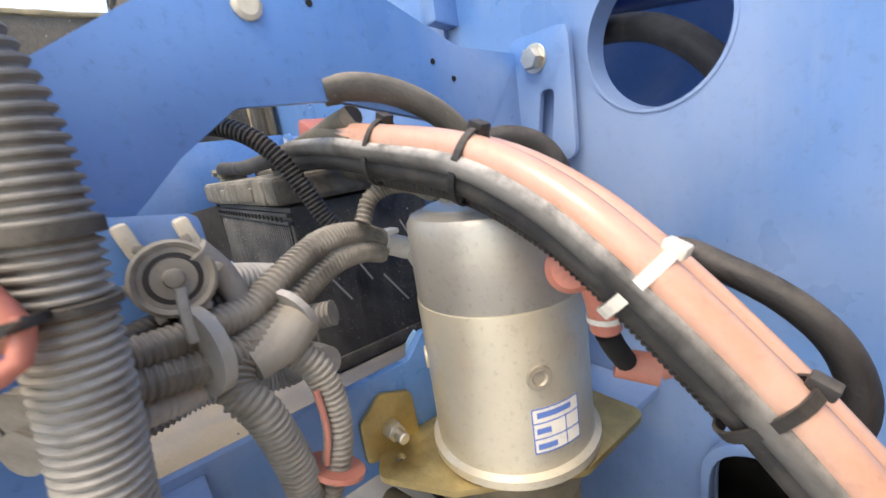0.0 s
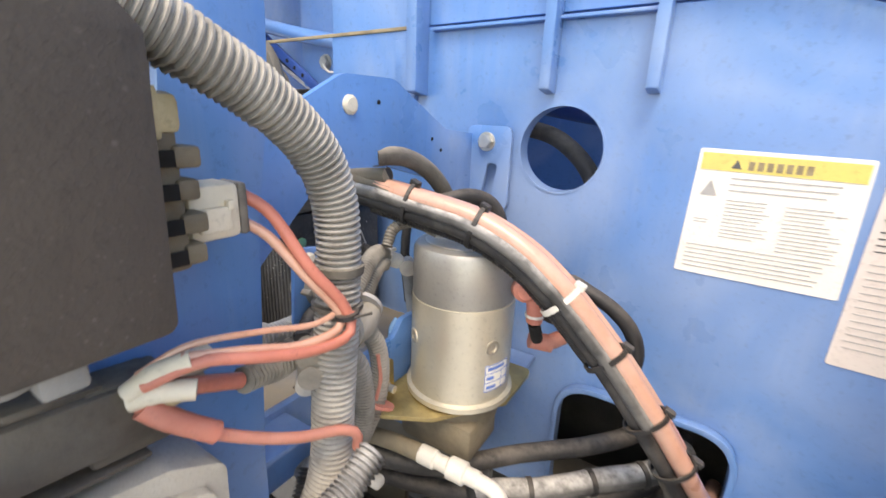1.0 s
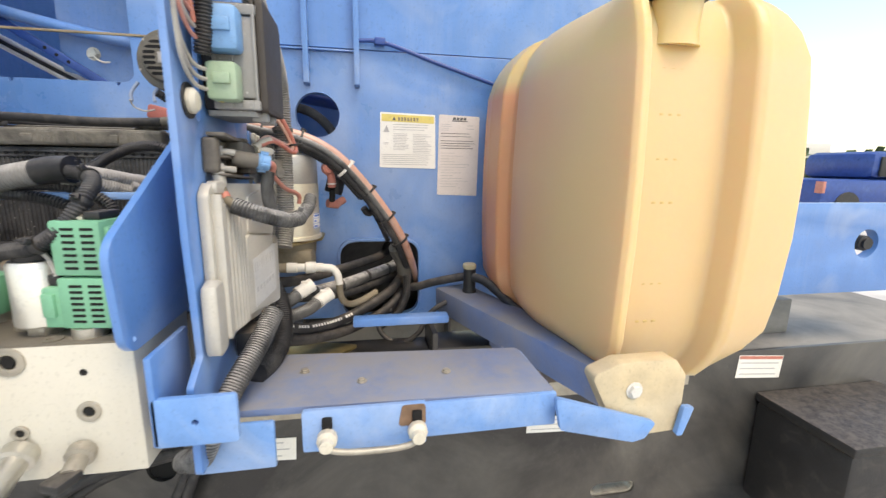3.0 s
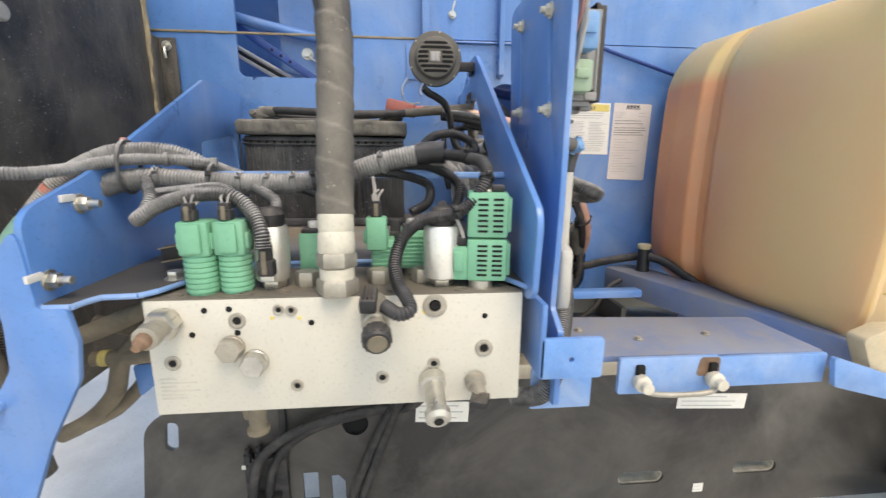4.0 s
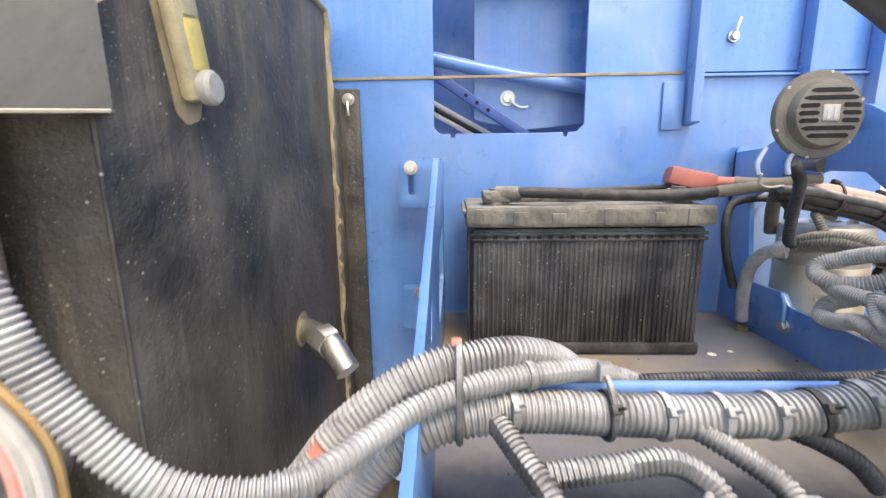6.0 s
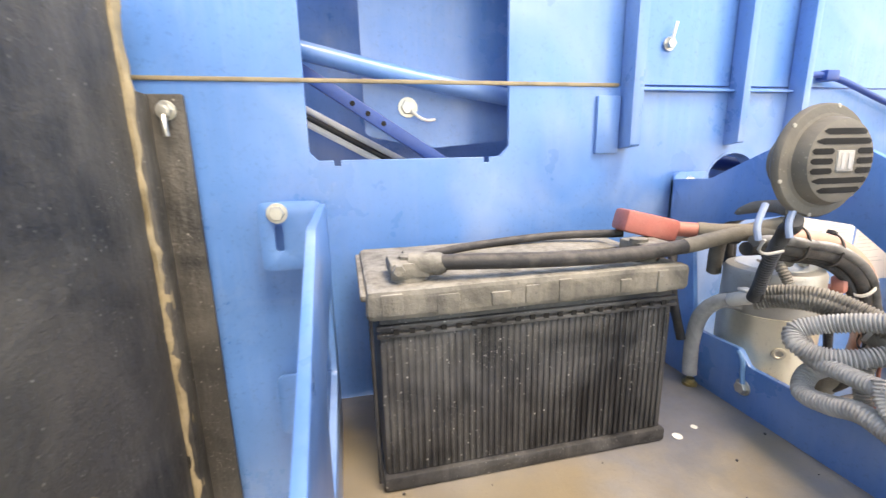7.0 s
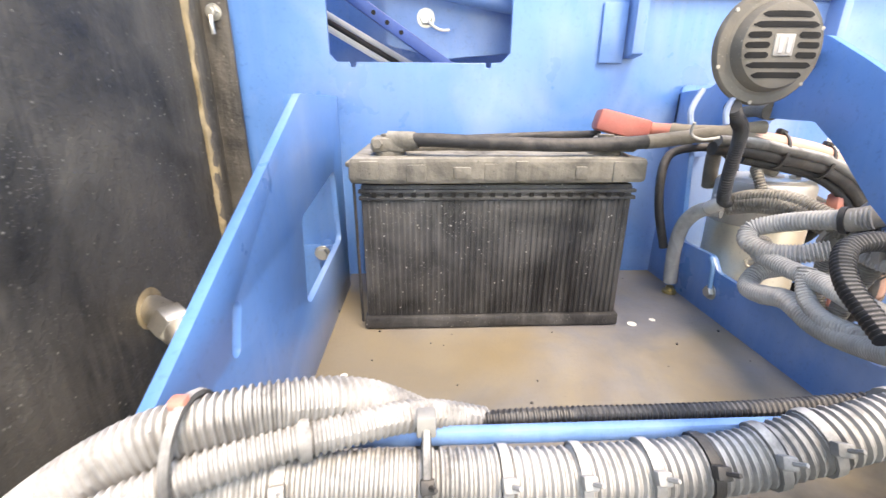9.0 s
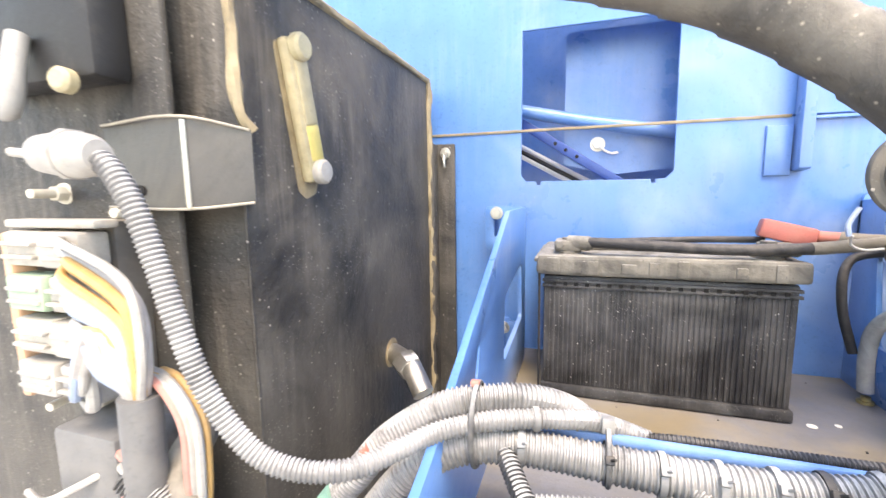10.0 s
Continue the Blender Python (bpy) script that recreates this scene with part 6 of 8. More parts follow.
# yellow-edged connector lying between the coils and the looms
yc = thing("floor_connector", "black connector with yellowed edges on the tray floor", "connector", (-0.675, -0.22, 1.0))
YR = Matrix.Translation((-0.711, -0.184, 1.010)) @ Matrix.Rotation(radians(12), 4, "Z") @ Matrix.Rotation(radians(-8), 4, "Y")
part("body", box(bmesh.new(), -0.022, 0.022, -0.010, 0.010, -0.008, 0.010, 0.002, YR), m_black, yc)
for z in (-0.0085, 0.0095):
    part("edge", box(bmesh.new(), -0.024, 0.024, -0.0115, -0.0085, z - 0.0008, z + 0.0008, 0.0003, YR), m_oilseam, yc, "yellowed plastic edge")
part("clip", box(bmesh.new(), 0.008, 0.024, -0.012, 0.010, 0.0102, 0.014, 0.001, YR), m_wires[2], yc)


# ---- horn ----
hn = thing("horn", "round black electric horn with a slotted face", "horn", (-0.357, 0.055, 1.31))
HC, HA = Vector((-0.349, 0.066, 1.314)), Vector((-0.02, -1.0, 0.03)).normalized()
rim_ = lathe([(-0.014, 0.030), (-0.012, 0.042), (-0.006, 0.0475), (-0.002, 0.0475), (0.0, 0.046), (0.001, 0.041)], HC, HA, 48)
part("rim", rim_, m_horn, hn)
part("dome", lathe([(0.0, 0.0405), (0.002, 0.0375), (0.0022, 0.0365), (0.008, 0.0355), (0.0125, 0.0335), (0.0148, 0.028), (0.0158, 0.016), (0.016, 0.001)], HC, HA, 48), m_horn, hn)
zax = (Vector((0, 0, 1)) - HA * HA.z).normalized()
xax = zax.cross(HA)
RG = Matrix.Translation(HC) @ Matrix(((*xax, 0), (*(-HA), 0), (*zax, 0), (0, 0, 0, 1))).transposed()


def dome_depth(r):
    """How far the horn's dome stands out at this distance from its middle."""
    ks = ((0.0, 0.016), (0.016, 0.0158), (0.028, 0.0148), (0.0335, 0.0125), (0.0355, 0.008))
    for (r0, d0), (r1, d1) in zip(ks, ks[1:]):
        if r <= r1:
            return d0 + (d1 - d0) * (r - r0) / (r1 - r0)
    return 0.008


def dome_slot(x0, x1, z, h):
    """A flush dark strip with round ends on the dome; its colour is the opening's shade."""
    bm = bmesh.new()
    rows_ = []
    for i in range(13):
        x = x0 + (x1 - x0) * i / 12
        e = min(x - x0, x1 - x)
        hh = h * math.sqrt(max(0.04, 1 - max(0, 1 - e / h) ** 2))
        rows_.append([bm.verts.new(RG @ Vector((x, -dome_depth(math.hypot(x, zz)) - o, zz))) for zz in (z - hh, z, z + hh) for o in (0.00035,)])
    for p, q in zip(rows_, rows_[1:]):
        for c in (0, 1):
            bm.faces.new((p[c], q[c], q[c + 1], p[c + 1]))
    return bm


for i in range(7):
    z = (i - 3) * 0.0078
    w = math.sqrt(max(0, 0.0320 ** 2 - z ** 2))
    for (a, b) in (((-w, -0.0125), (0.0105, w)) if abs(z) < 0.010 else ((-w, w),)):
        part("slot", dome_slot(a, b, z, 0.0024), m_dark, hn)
part("badge", box(bmesh.new(), -0.0095, 0.0075, -0.0172, -0.0145, -0.0085, 0.0085, 0.001, RG), m_dustywhite, hn, "plain pale badge")
for s in (-0.0045, 0.0025):
    part("badge_bar", box(bmesh.new(), s - 0.0018, s + 0.0022, -0.0178, -0.0170, -0.0065, 0.0065, 0.0005, RG, 1), m_inkgrey, hn)
for k in range(6):
    a = radians(20 + 60 * k)
    part("rivet", lathe([(0, 0.002), (0.001, 0.0016)], HC + xax * 0.0455 * math.cos(a) + zax * 0.0455 * math.sin(a) + HA * -0.0005, HA, 10), m_dull, hn)
part("magnet_can", lathe([(0.0, 0.024), (0.018, 0.024), (0.022, 0.018)], HC - HA * 0.013, -HA, 24), m_horn, hn)
part("bracket", nbox(-0.345, -0.268, 0.104, 0.108, 1.300, 1.318, 0.0015), m_black, hn)
part("bracket_eye", nbox(-0.275, -0.269, 0.114, 0.140, 1.296, 1.322, 0.002), m_black, hn)
for x in (-0.405, -0.372):
    part("spade_terminal", smooth_tube([(x + 0.006, 0.070, 1.280), (x - 0.004, 0.066, 1.262), (x - 0.003, 0.064, 1.250)], 0.0027, 8, 0.003), m_wires[2], hn, "pale blue spade terminal")
for ob in hn.children:
    # all of the horn drawn to its size round its middle
    for v in ob.data.vertices:
        w = ob.matrix_world @ v.co
        v.co = ob.matrix_world.inverted() @ (HC + (w - HC) * 1.03) if not ob.name.startswith("bracket") else v.co
cable("horn_wire", "thin pale wire looping below the horn", [(-0.410, 0.058, 1.250), (-0.408, 0.064, 1.240), (-0.394, 0.068, 1.234), (-0.378, 0.066, 1.236)], 0.0014, m_wires[0], "wire", seg=8)
cable("horn_loom", "black corrugated loom hanging from the horn", [(-0.372, 0.066, 1.264), (-0.362, 0.074, 1.256), (-0.342, 0.094, 1.249), (-0.327, 0.108, 1.240), (-0.317, 0.121, 1.224), (-0.310, 0.134, 1.197), (-0.302, 0.146, 1.168), (-0.290, 0.160, 1.153), (-0.276, 0.168, 1.148)], 0.0074, m_loomdark, "wiring loom", "loom")

# ---- pump motor ----
MX, MY, MR = -0.197, 0.215, 0.058
mo = thing("pump_motor", "dull metal electric pump motor with a stepped can", "pump motor", (MX, MY, 0.985))
part("can", lathe([(0.0, MR + 0.001), (0.002, MR + 0.0045), (0.008, MR + 0.0045), (0.010, MR), (0.118, MR), (0.1185, MR - 0.0012)], (MX, MY, 0.994), (0, 0, 1), 72), m_motor, mo)
part("drive_cap", lathe([(0.0, MR - 0.0012), (0.001, MR - 0.0006), (0.052, MR - 0.0010), (0.057, MR - 0.004), (0.060, MR - 0.012)], (MX, MY, 1.1125), (0, 0, 1), 72), m_motorcap, mo, "duller grey upper housing")
part("end_cap", lathe([(0, MR - 0.012), (0.002, MR - 0.014), (0.003, 0.020), (0.006, 0.018), (0.006, 0.001)], (MX, MY, 1.1715), (0, 0, 1), 48), m_bright, mo)
for (a, z, r) in ((-2.15, 1.067, 0.005), (-0.46, 1.070, 0.005)):
    p = Vector((MX + math.cos(a) * MR, MY + math.sin(a) * MR, z))
    part("screw", revolve(bmesh.new(), [(-0.001, r * 1.7), (0.0012, r * 1.6), (0.0014, r), (0.0002, r * 0.8), (0.0001, 0.0002)], p, (math.cos(a), math.sin(a), 0), 16), m_dull, mo)
for (dx, dy) in ((-0.026, -0.012), (0.022, -0.020)):
    bm = bmesh.new()
    hexa(bm, (MX + dx, MY + dy, 1.1725), (MX + dx, MY + dy, 1.178), 0.007)
    cyl(bm, (MX + dx, MY + dy, 1.177), (MX + dx, MY + dy, 1.182), 0.0035, 10)
    part("stud", bm, m_steel, mo)
# name plate wrapped round the can
LA0, LSPAN = -34, 34
lab = bmesh.new()
vs = []
for i in range(9):
    a = radians(LA0 + LSPAN * i / 8)
    vs.append([lab.verts.new((MX + math.cos(a) * (MR + 0.0005), MY + math.sin(a) * (MR + 0.0005), z)) for z in (1.018, 1.050)])
for a, b in zip(vs, vs[1:]):
    lab.faces.new((a[0], b[0], b[1], a[1]))
plt = part("name_plate", lab, m_paper, mo, "white sticker with blue print")
for (z0, z1, a0, a1) in ((1.012, 1.013, -52, -12), (1.043, 1.044, -52, -12), (1.022, 1.023, -52, -12), (1.033, 1.034, -52, -12), (1.012, 1.044, -52, -51), (1.012, 1.044, -13, -12), (1.012, 1.034, -26, -25),
                         (1.037, 1.041, -48, -20), (1.026, 1.030, -49, -38), (1.015, 1.019, -49, -34)):
    b2 = bmesh.new()
    prev = None
    for i in range(5):
        a = radians(LA0 + LSPAN * (a0 + 52 + (a1 - a0) * i / 4) / 40)
        cur = [b2.verts.new((MX + math.cos(a) * (MR + 0.0009), MY + math.sin(a) * (MR + 0.0009), z + 0.006)) for z in (z0, z1)]
        if prev:
            b2.faces.new((prev[0], cur[0], cur[1], prev[1]))
        prev = cur
    part("print", b2, m_inkblue, plt, smooth=False)
# bracket, pump body and reservoir below
part("mount_plate", plate(rounded([(MX - 0.064, MY - 0.085), (MX - 0.040, MY - 0.100), (MX + 0.010, MY - 0.072), (MX + 0.062, MY + 0.0), (MX + 0.062, MY + 0.08), (MX - 0.062, MY + 0.08)], 0.012), [ring(MX - 0.045, MY - 0.078, 0.004, 12)], "z", 0.988, 0.993, 0.0006), m_yellowzinc, mo, "yellow-plated mounting plate")
part("mount_lug", plate(rounded([(MY - 0.098, 0.990), (MY - 0.050, 0.984), (MY - 0.052, 1.030), (MY - 0.078, 1.040), (MY - 0.098, 1.024)], 0.006), [], "x", MX - 0.063, MX - 0.059, 0.0006), m_yellowzinc, mo)
bm = bmesh.new()
hexa(bm, (MX - 0.059, MY - 0.075, 1.010), (MX - 0.049, MY - 0.075, 1.010), 0.008)
cyl(bm, (MX - 0.049, MY - 0.075, 1.010), (MX - 0.038, MY - 0.075, 1.010), 0.0045, 12)
part("mount_bolt", bm, m_steel, mo)
part("pump_body", lathe([(0.0, 0.034), (0.010, 0.040), (0.045, 0.049), (0.064, 0.050)], (MX, MY, 0.924), (0, 0, 1), 28), m_brownpipe, mo, "dirt-caked pump body")
part("pump_ear", nbox(MX - 0.052, MX + 0.046, MY - 0.050, MY + 0.02, 0.930, 0.976, 0.010), m_brownpipe, mo)
part("support", nbox(MX - 0.05, MX + 0.05, MY + 0.02, 0.342, 0.979, 0.987, 0.002), m_blue, mo)
# red insulated terminals on the motor
tm = thing("motor_terminal", "orange-red insulated cable terminals beside the motor", "terminal", (-0.118, 0.205, 1.10))
part("boot", lathe([(0, 0.010), (0.004, 0.0125), (0.012, 0.0125), (0.016, 0.009)], (-0.121, 0.194, 1.143), (0.6, -0.75, 0.1), 20), m_redwire, tm)
part("boot", smooth_tube([(-0.113, 0.202, 1.136), (-0.110, 0.204, 1.122), (-0.110, 0.207, 1.104)], 0.0085, 14, 0.004, 0.08), m_redwire, tm)
part("clip", lathe([(0, 0.0095), (0.003, 0.0095)], (-0.110, 0.206, 1.110), (0, 0, 1), 14), m_white, tm)
part("strap", smooth_tube([(-0.110, 0.207, 1.102), (-0.110, 0.216, 1.088), (-0.112, 0.228, 1.075)], 0.0065, 12, 0.004), m_dark, tm)
part("boot", smooth_tube([(-0.122, 0.234, 1.068), (-0.112, 0.240, 1.066), (-0.100, 0.246, 1.064)], 0.0095, 14, 0.004, 0.08), m_redwire, tm)
part("boot", smooth_tube([(-0.102, 0.246, 1.066), (-0.088, 0.256, 1.074)], 0.0085, 14, 0.004, 0.08), m_redwire, tm)
sol = thing("starter_solenoid", "small black solenoid behind the cables", "solenoid", (-0.105, 0.27, 1.11))
part("body", lathe([(0, 0.018), (0.003, 0.020), (0.034, 0.020), (0.037, 0.016)], (-0.112, 0.262, 1.088), (0.3, 0.1, 1), 24), m_black, sol)
part("bracket", nbox(-0.118, -0.096, 0.280, 0.343, 1.100, 1.106, 0.002), m_black, sol)

# ---- heavy orange cable bundle ----
AX = [(-0.330, 0.150, 1.225), (-0.278, 0.158, 1.221), (-0.236, 0.165, 1.213), (-0.165, 0.176, 1.198), (-0.120, 0.180, 1.177), (-0.088, 0.184, 1.152), (-0.037, 0.200, 1.093), (0.004, 0.214, 1.036), (0.034, 0.235, 0.983), (0.055, 0.270, 0.930), (0.072, 0.33, 0.878), (0.085, 0.42, 0.83)]


def beside(points, side_, up):
    """The same path moved sideways, square to its run."""
    P = [Vector(p) for p in points]
    out = []
    for i, p in enumerate(P):
        d = (P[min(i + 1, len(P) - 1)] - P[max(i - 1, 0)]).normalized()
        view = Vector((-0.15, 0.95, -0.25))
        s = d.cross(view).normalized()
        v = s.cross(d).normalized()
        out.append(tuple(p + s * up + v * side_))
    return out


ORANGE = [(-0.305, 0.160, 1.232)] + beside(AX, -0.005, 0.0080)[2:]
oc = cable("motor_cable", "heavy orange battery cable arching over the motor", ORANGE, 0.0096, m_orange, group="cables over the motor", seg=16)
part("dusty_end", smooth_tube([(-0.362, 0.180, 1.234), (-0.345, 0.170, 1.233), (-0.320, 0.162, 1.2325), (-0.300, 0.160, 1.232)] + [tuple(Vector(ORANGE[0]).lerp(Vector(ORANGE[1]), f)) for f in (0.35, 0.7)], 0.0101, 16, 0.005, 0.05), m_dustcable, oc, "length caked with brown dust")
part("red_end", smooth_tube([(-0.392, 0.200, 1.236), (-0.375, 0.188, 1.235), (-0.355, 0.176, 1.234)], 0.0088, 14, 0.005), m_redwire, oc)
o2 = beside(AX[1:9], 0.015, 0.011)
cable("motor_cable", "second orange cable behind the first", o2, 0.0078, m_orange, group="cables over the motor", seg=14)
BLK = beside(AX, -0.004, -0.0085)
cable("motor_cable", "black cable strapped under the orange cable", BLK, 0.0078, m_rubber, group="cables over the motor", seg=14)
GRY = beside(AX[:8], -0.012, -0.001)
cable("motor_cable", "grey dust-coated cable strapped beside the orange cable", GRY, 0.0062, m_loom, group="cables over the motor")
LB = beside(AX[1:7], 0.006, -0.016)
cable("motor_loom", "thin corrugated loom under the orange cable", LB, 0.0062, m_loomdark, "wiring loom", "loom", "cables over the motor")
for k, (i, mm, w) in enumerate(((2, m_black, 0.004), (3, m_black, 0.0045), (5, m_white, 0.0055), (6, m_black, 0.005), (7, m_black, 0.005), (8, m_black, 0.006))):
    p = Vector(AX[i]).lerp(Vector(AX[i + 1]), 0.15 if mm is m_white else 0.0)
    d = (Vector(AX[i + 1]) - Vector(AX[i - 1])).normalized()
    view = Vector((-0.15, 0.95, -0.25))
    s = d.cross(view).normalized()
    v = s.cross(d).normalized()
    bm = bmesh.new()
    loops = []
    for j in range(26):
        t_ = 2 * math.pi * j / 26
        rim_p = [p + s * (0.0200 + o) * math.cos(t_) + v * ((0.0130 + o) * math.sin(t_) - 0.003) for o in (0.0, 0.0016)]
        loops.append([bm.verts.new(rim_p[0] - d * w / 2), bm.verts.new(rim_p[1] - d * w / 2), bm.verts.new(rim_p[1] + d * w / 2), bm.verts.new(rim_p[0] + d * w / 2)])
    for la, lb in zip(loops, loops[1:] + loops[:1]):
        for c in range(4):
            bm.faces.new((la[c], la[(c + 1) % 4], lb[(c + 1) % 4], lb[c]))
    h = p + s * 0.0215 - v * 0.004
    head = nbox(-0.005, 0.005, -0.004, 0.004, -0.003, 0.003, 0.001, m=Matrix.Translation(h) @ Matrix.Rotation(0.4, 4, "Y"))
    th = thing("cable_tie", "white cable tie round the cables" if mm is m_white else "black cable tie round the cables", "cable tie", p, "ties on the orange cables")
    part("strap", bm, mm, th, smooth=False)
    part("head", head, mm, th)
# black cable coiled behind the bundle
cable("coiled_cable", "black cable coiled behind the orange cable", [(-0.112, 0.264, 1.128), (-0.095, 0.262, 1.135), (-0.072, 0.260, 1.128), (-0.045, 0.262, 1.114), (-0.026, 0.264, 1.095), (-0.017, 0.264, 1.070), (-0.020, 0.262, 1.050), (-0.034, 0.258, 1.042), (-0.044, 0.252, 1.056)], 0.0080, m_rubber, group="coiled black cables")
cable("coiled_cable", "black corrugated loom coiled behind the orange cable", [(-0.106, 0.244, 1.134), (-0.084, 0.242, 1.124), (-0.062, 0.244, 1.106), (-0.042, 0.246, 1.086), (-0.026, 0.250, 1.056), (-0.008, 0.258, 1.02), (0.012, 0.266, 0.975)], 0.0066, m_loomdark, "wiring loom", "loom", "coiled black cables")
# hoses through the tray wall
cable("vent_hose", "dirt-brown open-ended rubber hose over the battery", [(-0.268, 0.146, 1.258), (-0.262, 0.168, 1.259), (-0.261, 0.200, 1.253), (-0.256, 0.231, 1.236), (-0.250, 0.250, 1.214), (-0.244, 0.262, 1.185), (-0.235, 0.272, 1.15)], 0.0098, m_tape, "hose", seg=16)
cable("vent_hose", "dark rubber hose behind the motor", [(-0.245, 0.235, 1.206), (-0.222, 0.262, 1.212), (-0.205, 0.280, 1.204), (-0.194, 0.288, 1.186), (-0.190, 0.29, 1.15)], 0.0085, m_rubber, "hose")
cable("drop_cable", "black cable hanging behind the battery", [(-0.204, 0.280, 1.170), (-0.206, 0.280, 1.190), (-0.230, 0.280, 1.203), (-0.271, 0.280, 1.204), (-0.298, 0.278, 1.196), (-0.312, 0.268, 1.177), (-0.314, 0.258, 1.124), (-0.300, 0.250, 1.060)], 0.0062, m_rubber)
dl = cable("grey_lead", "grey dusty cable with a ring terminal on the tray floor", [(-0.262, 0.196, 1.130), (-0.276, 0.214, 1.128), (-0.286, 0.233, 1.104), (-0.287, 0.243, 1.060), (-0.284, 0.246, 1.030), (-0.282, 0.246, 1.004)], 0.0098, m_loomlit)
part("ring_terminal", lathe([(0, 0.010), (0.004, 0.010), (0.005, 0.006), (0.010, 0.006)], (-0.282, 0.244, 0.989), (0, 0, 1), 12), m_yellowzinc, dl)
cable("latch_wire", "thin bent white wire clip on the tray wall", [(-0.270, 0.186, 1.068), (-0.271, 0.178, 1.060), (-0.271, 0.175, 1.040), (-0.272, 0.172, 1.026)], 0.003, m_ltblue, "clip")
lb = thing("loose_bolt", "plated bolt head on the tray wall", "bolt", (-0.270, 0.172, 1.026))
bolt(lb, (-0.268, 0.174, 1.022), (-1, 0, 0), 0.008, 0.006)

# loom knot in the opening of the tray wall
KNOT = "loom knot beside the motor"
LA = [(-0.238, 0.028, 1.166), (-0.246, 0.044, 1.160), (-0.258, 0.070, 1.152), (-0.272, 0.096, 1.141), (-0.287, 0.110, 1.130), (-0.294, 0.102, 1.120), (-0.287, 0.082, 1.114), (-0.272, 0.062, 1.118), (-0.252, 0.045, 1.128)]
cable("loom_branch", "dusty grey corrugated loom looping through the wall opening", LA, 0.0105, m_loomlit, "wiring loom", "loom", KNOT, 16)
cable("loom_branch", "dusty grey loom running through the wall opening", [(-0.262, 0.118, 1.112), (-0.285, 0.092, 1.108), (-0.288, 0.054, 1.107), (-0.290, 0.010, 1.109), (-0.305, -0.05, 1.112), (-0.335, -0.12, 1.128), (-0.368, -0.185, 1.142)], 0.0092, m_loomlit, "wiring loom", "loom", KNOT, 16)
cable("loom_branch", "dusty grey loom curling through the wall opening", [(-0.245, 0.100, 1.088), (-0.276, 0.098, 1.082), (-0.292, 0.088, 1.070), (-0.296, 0.062, 1.072), (-0.296, 0.034, 1.080), (-0.300, -0.010, 1.074), (-0.310, -0.06, 1.085), (-0.34, -0.13, 1.115), (-0.372, -0.188, 1.136)], 0.0105, m_loomlit, "wiring loom", "loom", KNOT, 16)
cable("loom_branch", "dusty grey loom branching in the wall opening", [(-0.289, 0.028, 1.116), (-0.294, 0.020, 1.100), (-0.299, 0.004, 1.088), (-0.304, -0.020, 1.085), (-0.310, -0.07, 1.095), (-0.335, -0.13, 1.122)], 0.0078, m_loomlit, "wiring loom", "loom", KNOT)
for kk, (lab_, pts, r) in enumerate((("dusty brown loom rising to the plug beside the motor", [(-0.172, -0.022, 1.150), (-0.195, -0.001, 1.149), (-0.205, 0.022, 1.146), (-0.212, 0.041, 1.146), (-0.220, 0.059, 1.146), (-0.230, 0.082, 1.155), (-0.246, 0.115, 1.165), (-0.264, 0.148, 1.161), (-0.276, 0.172, 1.150)], 0.0082),
                                     ("dusty brown loom rising beside the first", [(-0.170, -0.024, 1.138), (-0.192, -0.004, 1.138), (-0.200, 0.018, 1.134), (-0.207, 0.037, 1.130), (-0.215, 0.057, 1.131), (-0.228, 0.085, 1.140), (-0.245, 0.118, 1.150), (-0.262, 0.148, 1.148), (-0.275, 0.170, 1.140)], 0.0082),
                                     ("dusty brown loom behind the rising pair", [(-0.182, -0.016, 1.144), (-0.200, 0.006, 1.142), (-0.214, 0.034, 1.140), (-0.224, 0.060, 1.140), (-0.238, 0.092, 1.152), (-0.254, 0.122, 1.158), (-0.272, 0.160, 1.150)], 0.0078),
                                     ("pale dusty loom ending under the tie", [(-0.180, -0.020, 1.126), (-0.195, -0.006, 1.124), (-0.205, 0.013, 1.120), (-0.212, 0.026, 1.118), (-0.220, 0.044, 1.122)], 0.0070),
                                     ("dark dusty loom behind the buzzer", [(-0.190, -0.012, 1.152), (-0.212, 0.012, 1.152), (-0.222, 0.034, 1.152), (-0.228, 0.056, 1.152)], 0.0066),
                                     ("dusty brown loom dropping beside the motor", [(-0.216, 0.052, 1.132), (-0.208, 0.042, 1.114), (-0.203, 0.049, 1.099), (-0.203, 0.055, 1.077), (-0.205, 0.059, 1.053), (-0.209, 0.060, 1.030), (-0.218, 0.050, 0.985)], 0.0100))):
    lk = cable("loom_branch", lab_, pts, r, m_loombrown if kk not in (3, 4) else (m_loomlit, m_loomdark)[kk - 3], "wiring loom", "loom", KNOT, 16)
kt = thing("cable_tie", "grey cable tie hanging over the loom bundle", "cable tie", (-0.200, 0.030, 1.135))
part("strap", lathe([(-0.003, 0.0205), (-0.003, 0.0220), (0.003, 0.0220), (0.003, 0.0205)], (-0.208, 0.033, 1.137), (-0.35, 0.93, 0.0), 22), m_grey, kt)
part("tail", smooth_tube([(-0.192, 0.030, 1.148), (-0.190, 0.030, 1.160), (-0.192, 0.031, 1.172)], 0.0022, 8, 0.003), m_grey, kt)
kj = thing("loom_joint", "bulging dusty joint where the looms branch", "wiring loom", (-0.222, 0.070, 1.125))
part("joint", smooth_tube([(-0.214, 0.052, 1.120), (-0.216, 0.068, 1.124), (-0.220, 0.084, 1.132)], 0.0125, 16, 0.004, 0.22), m_loombrown, kj)
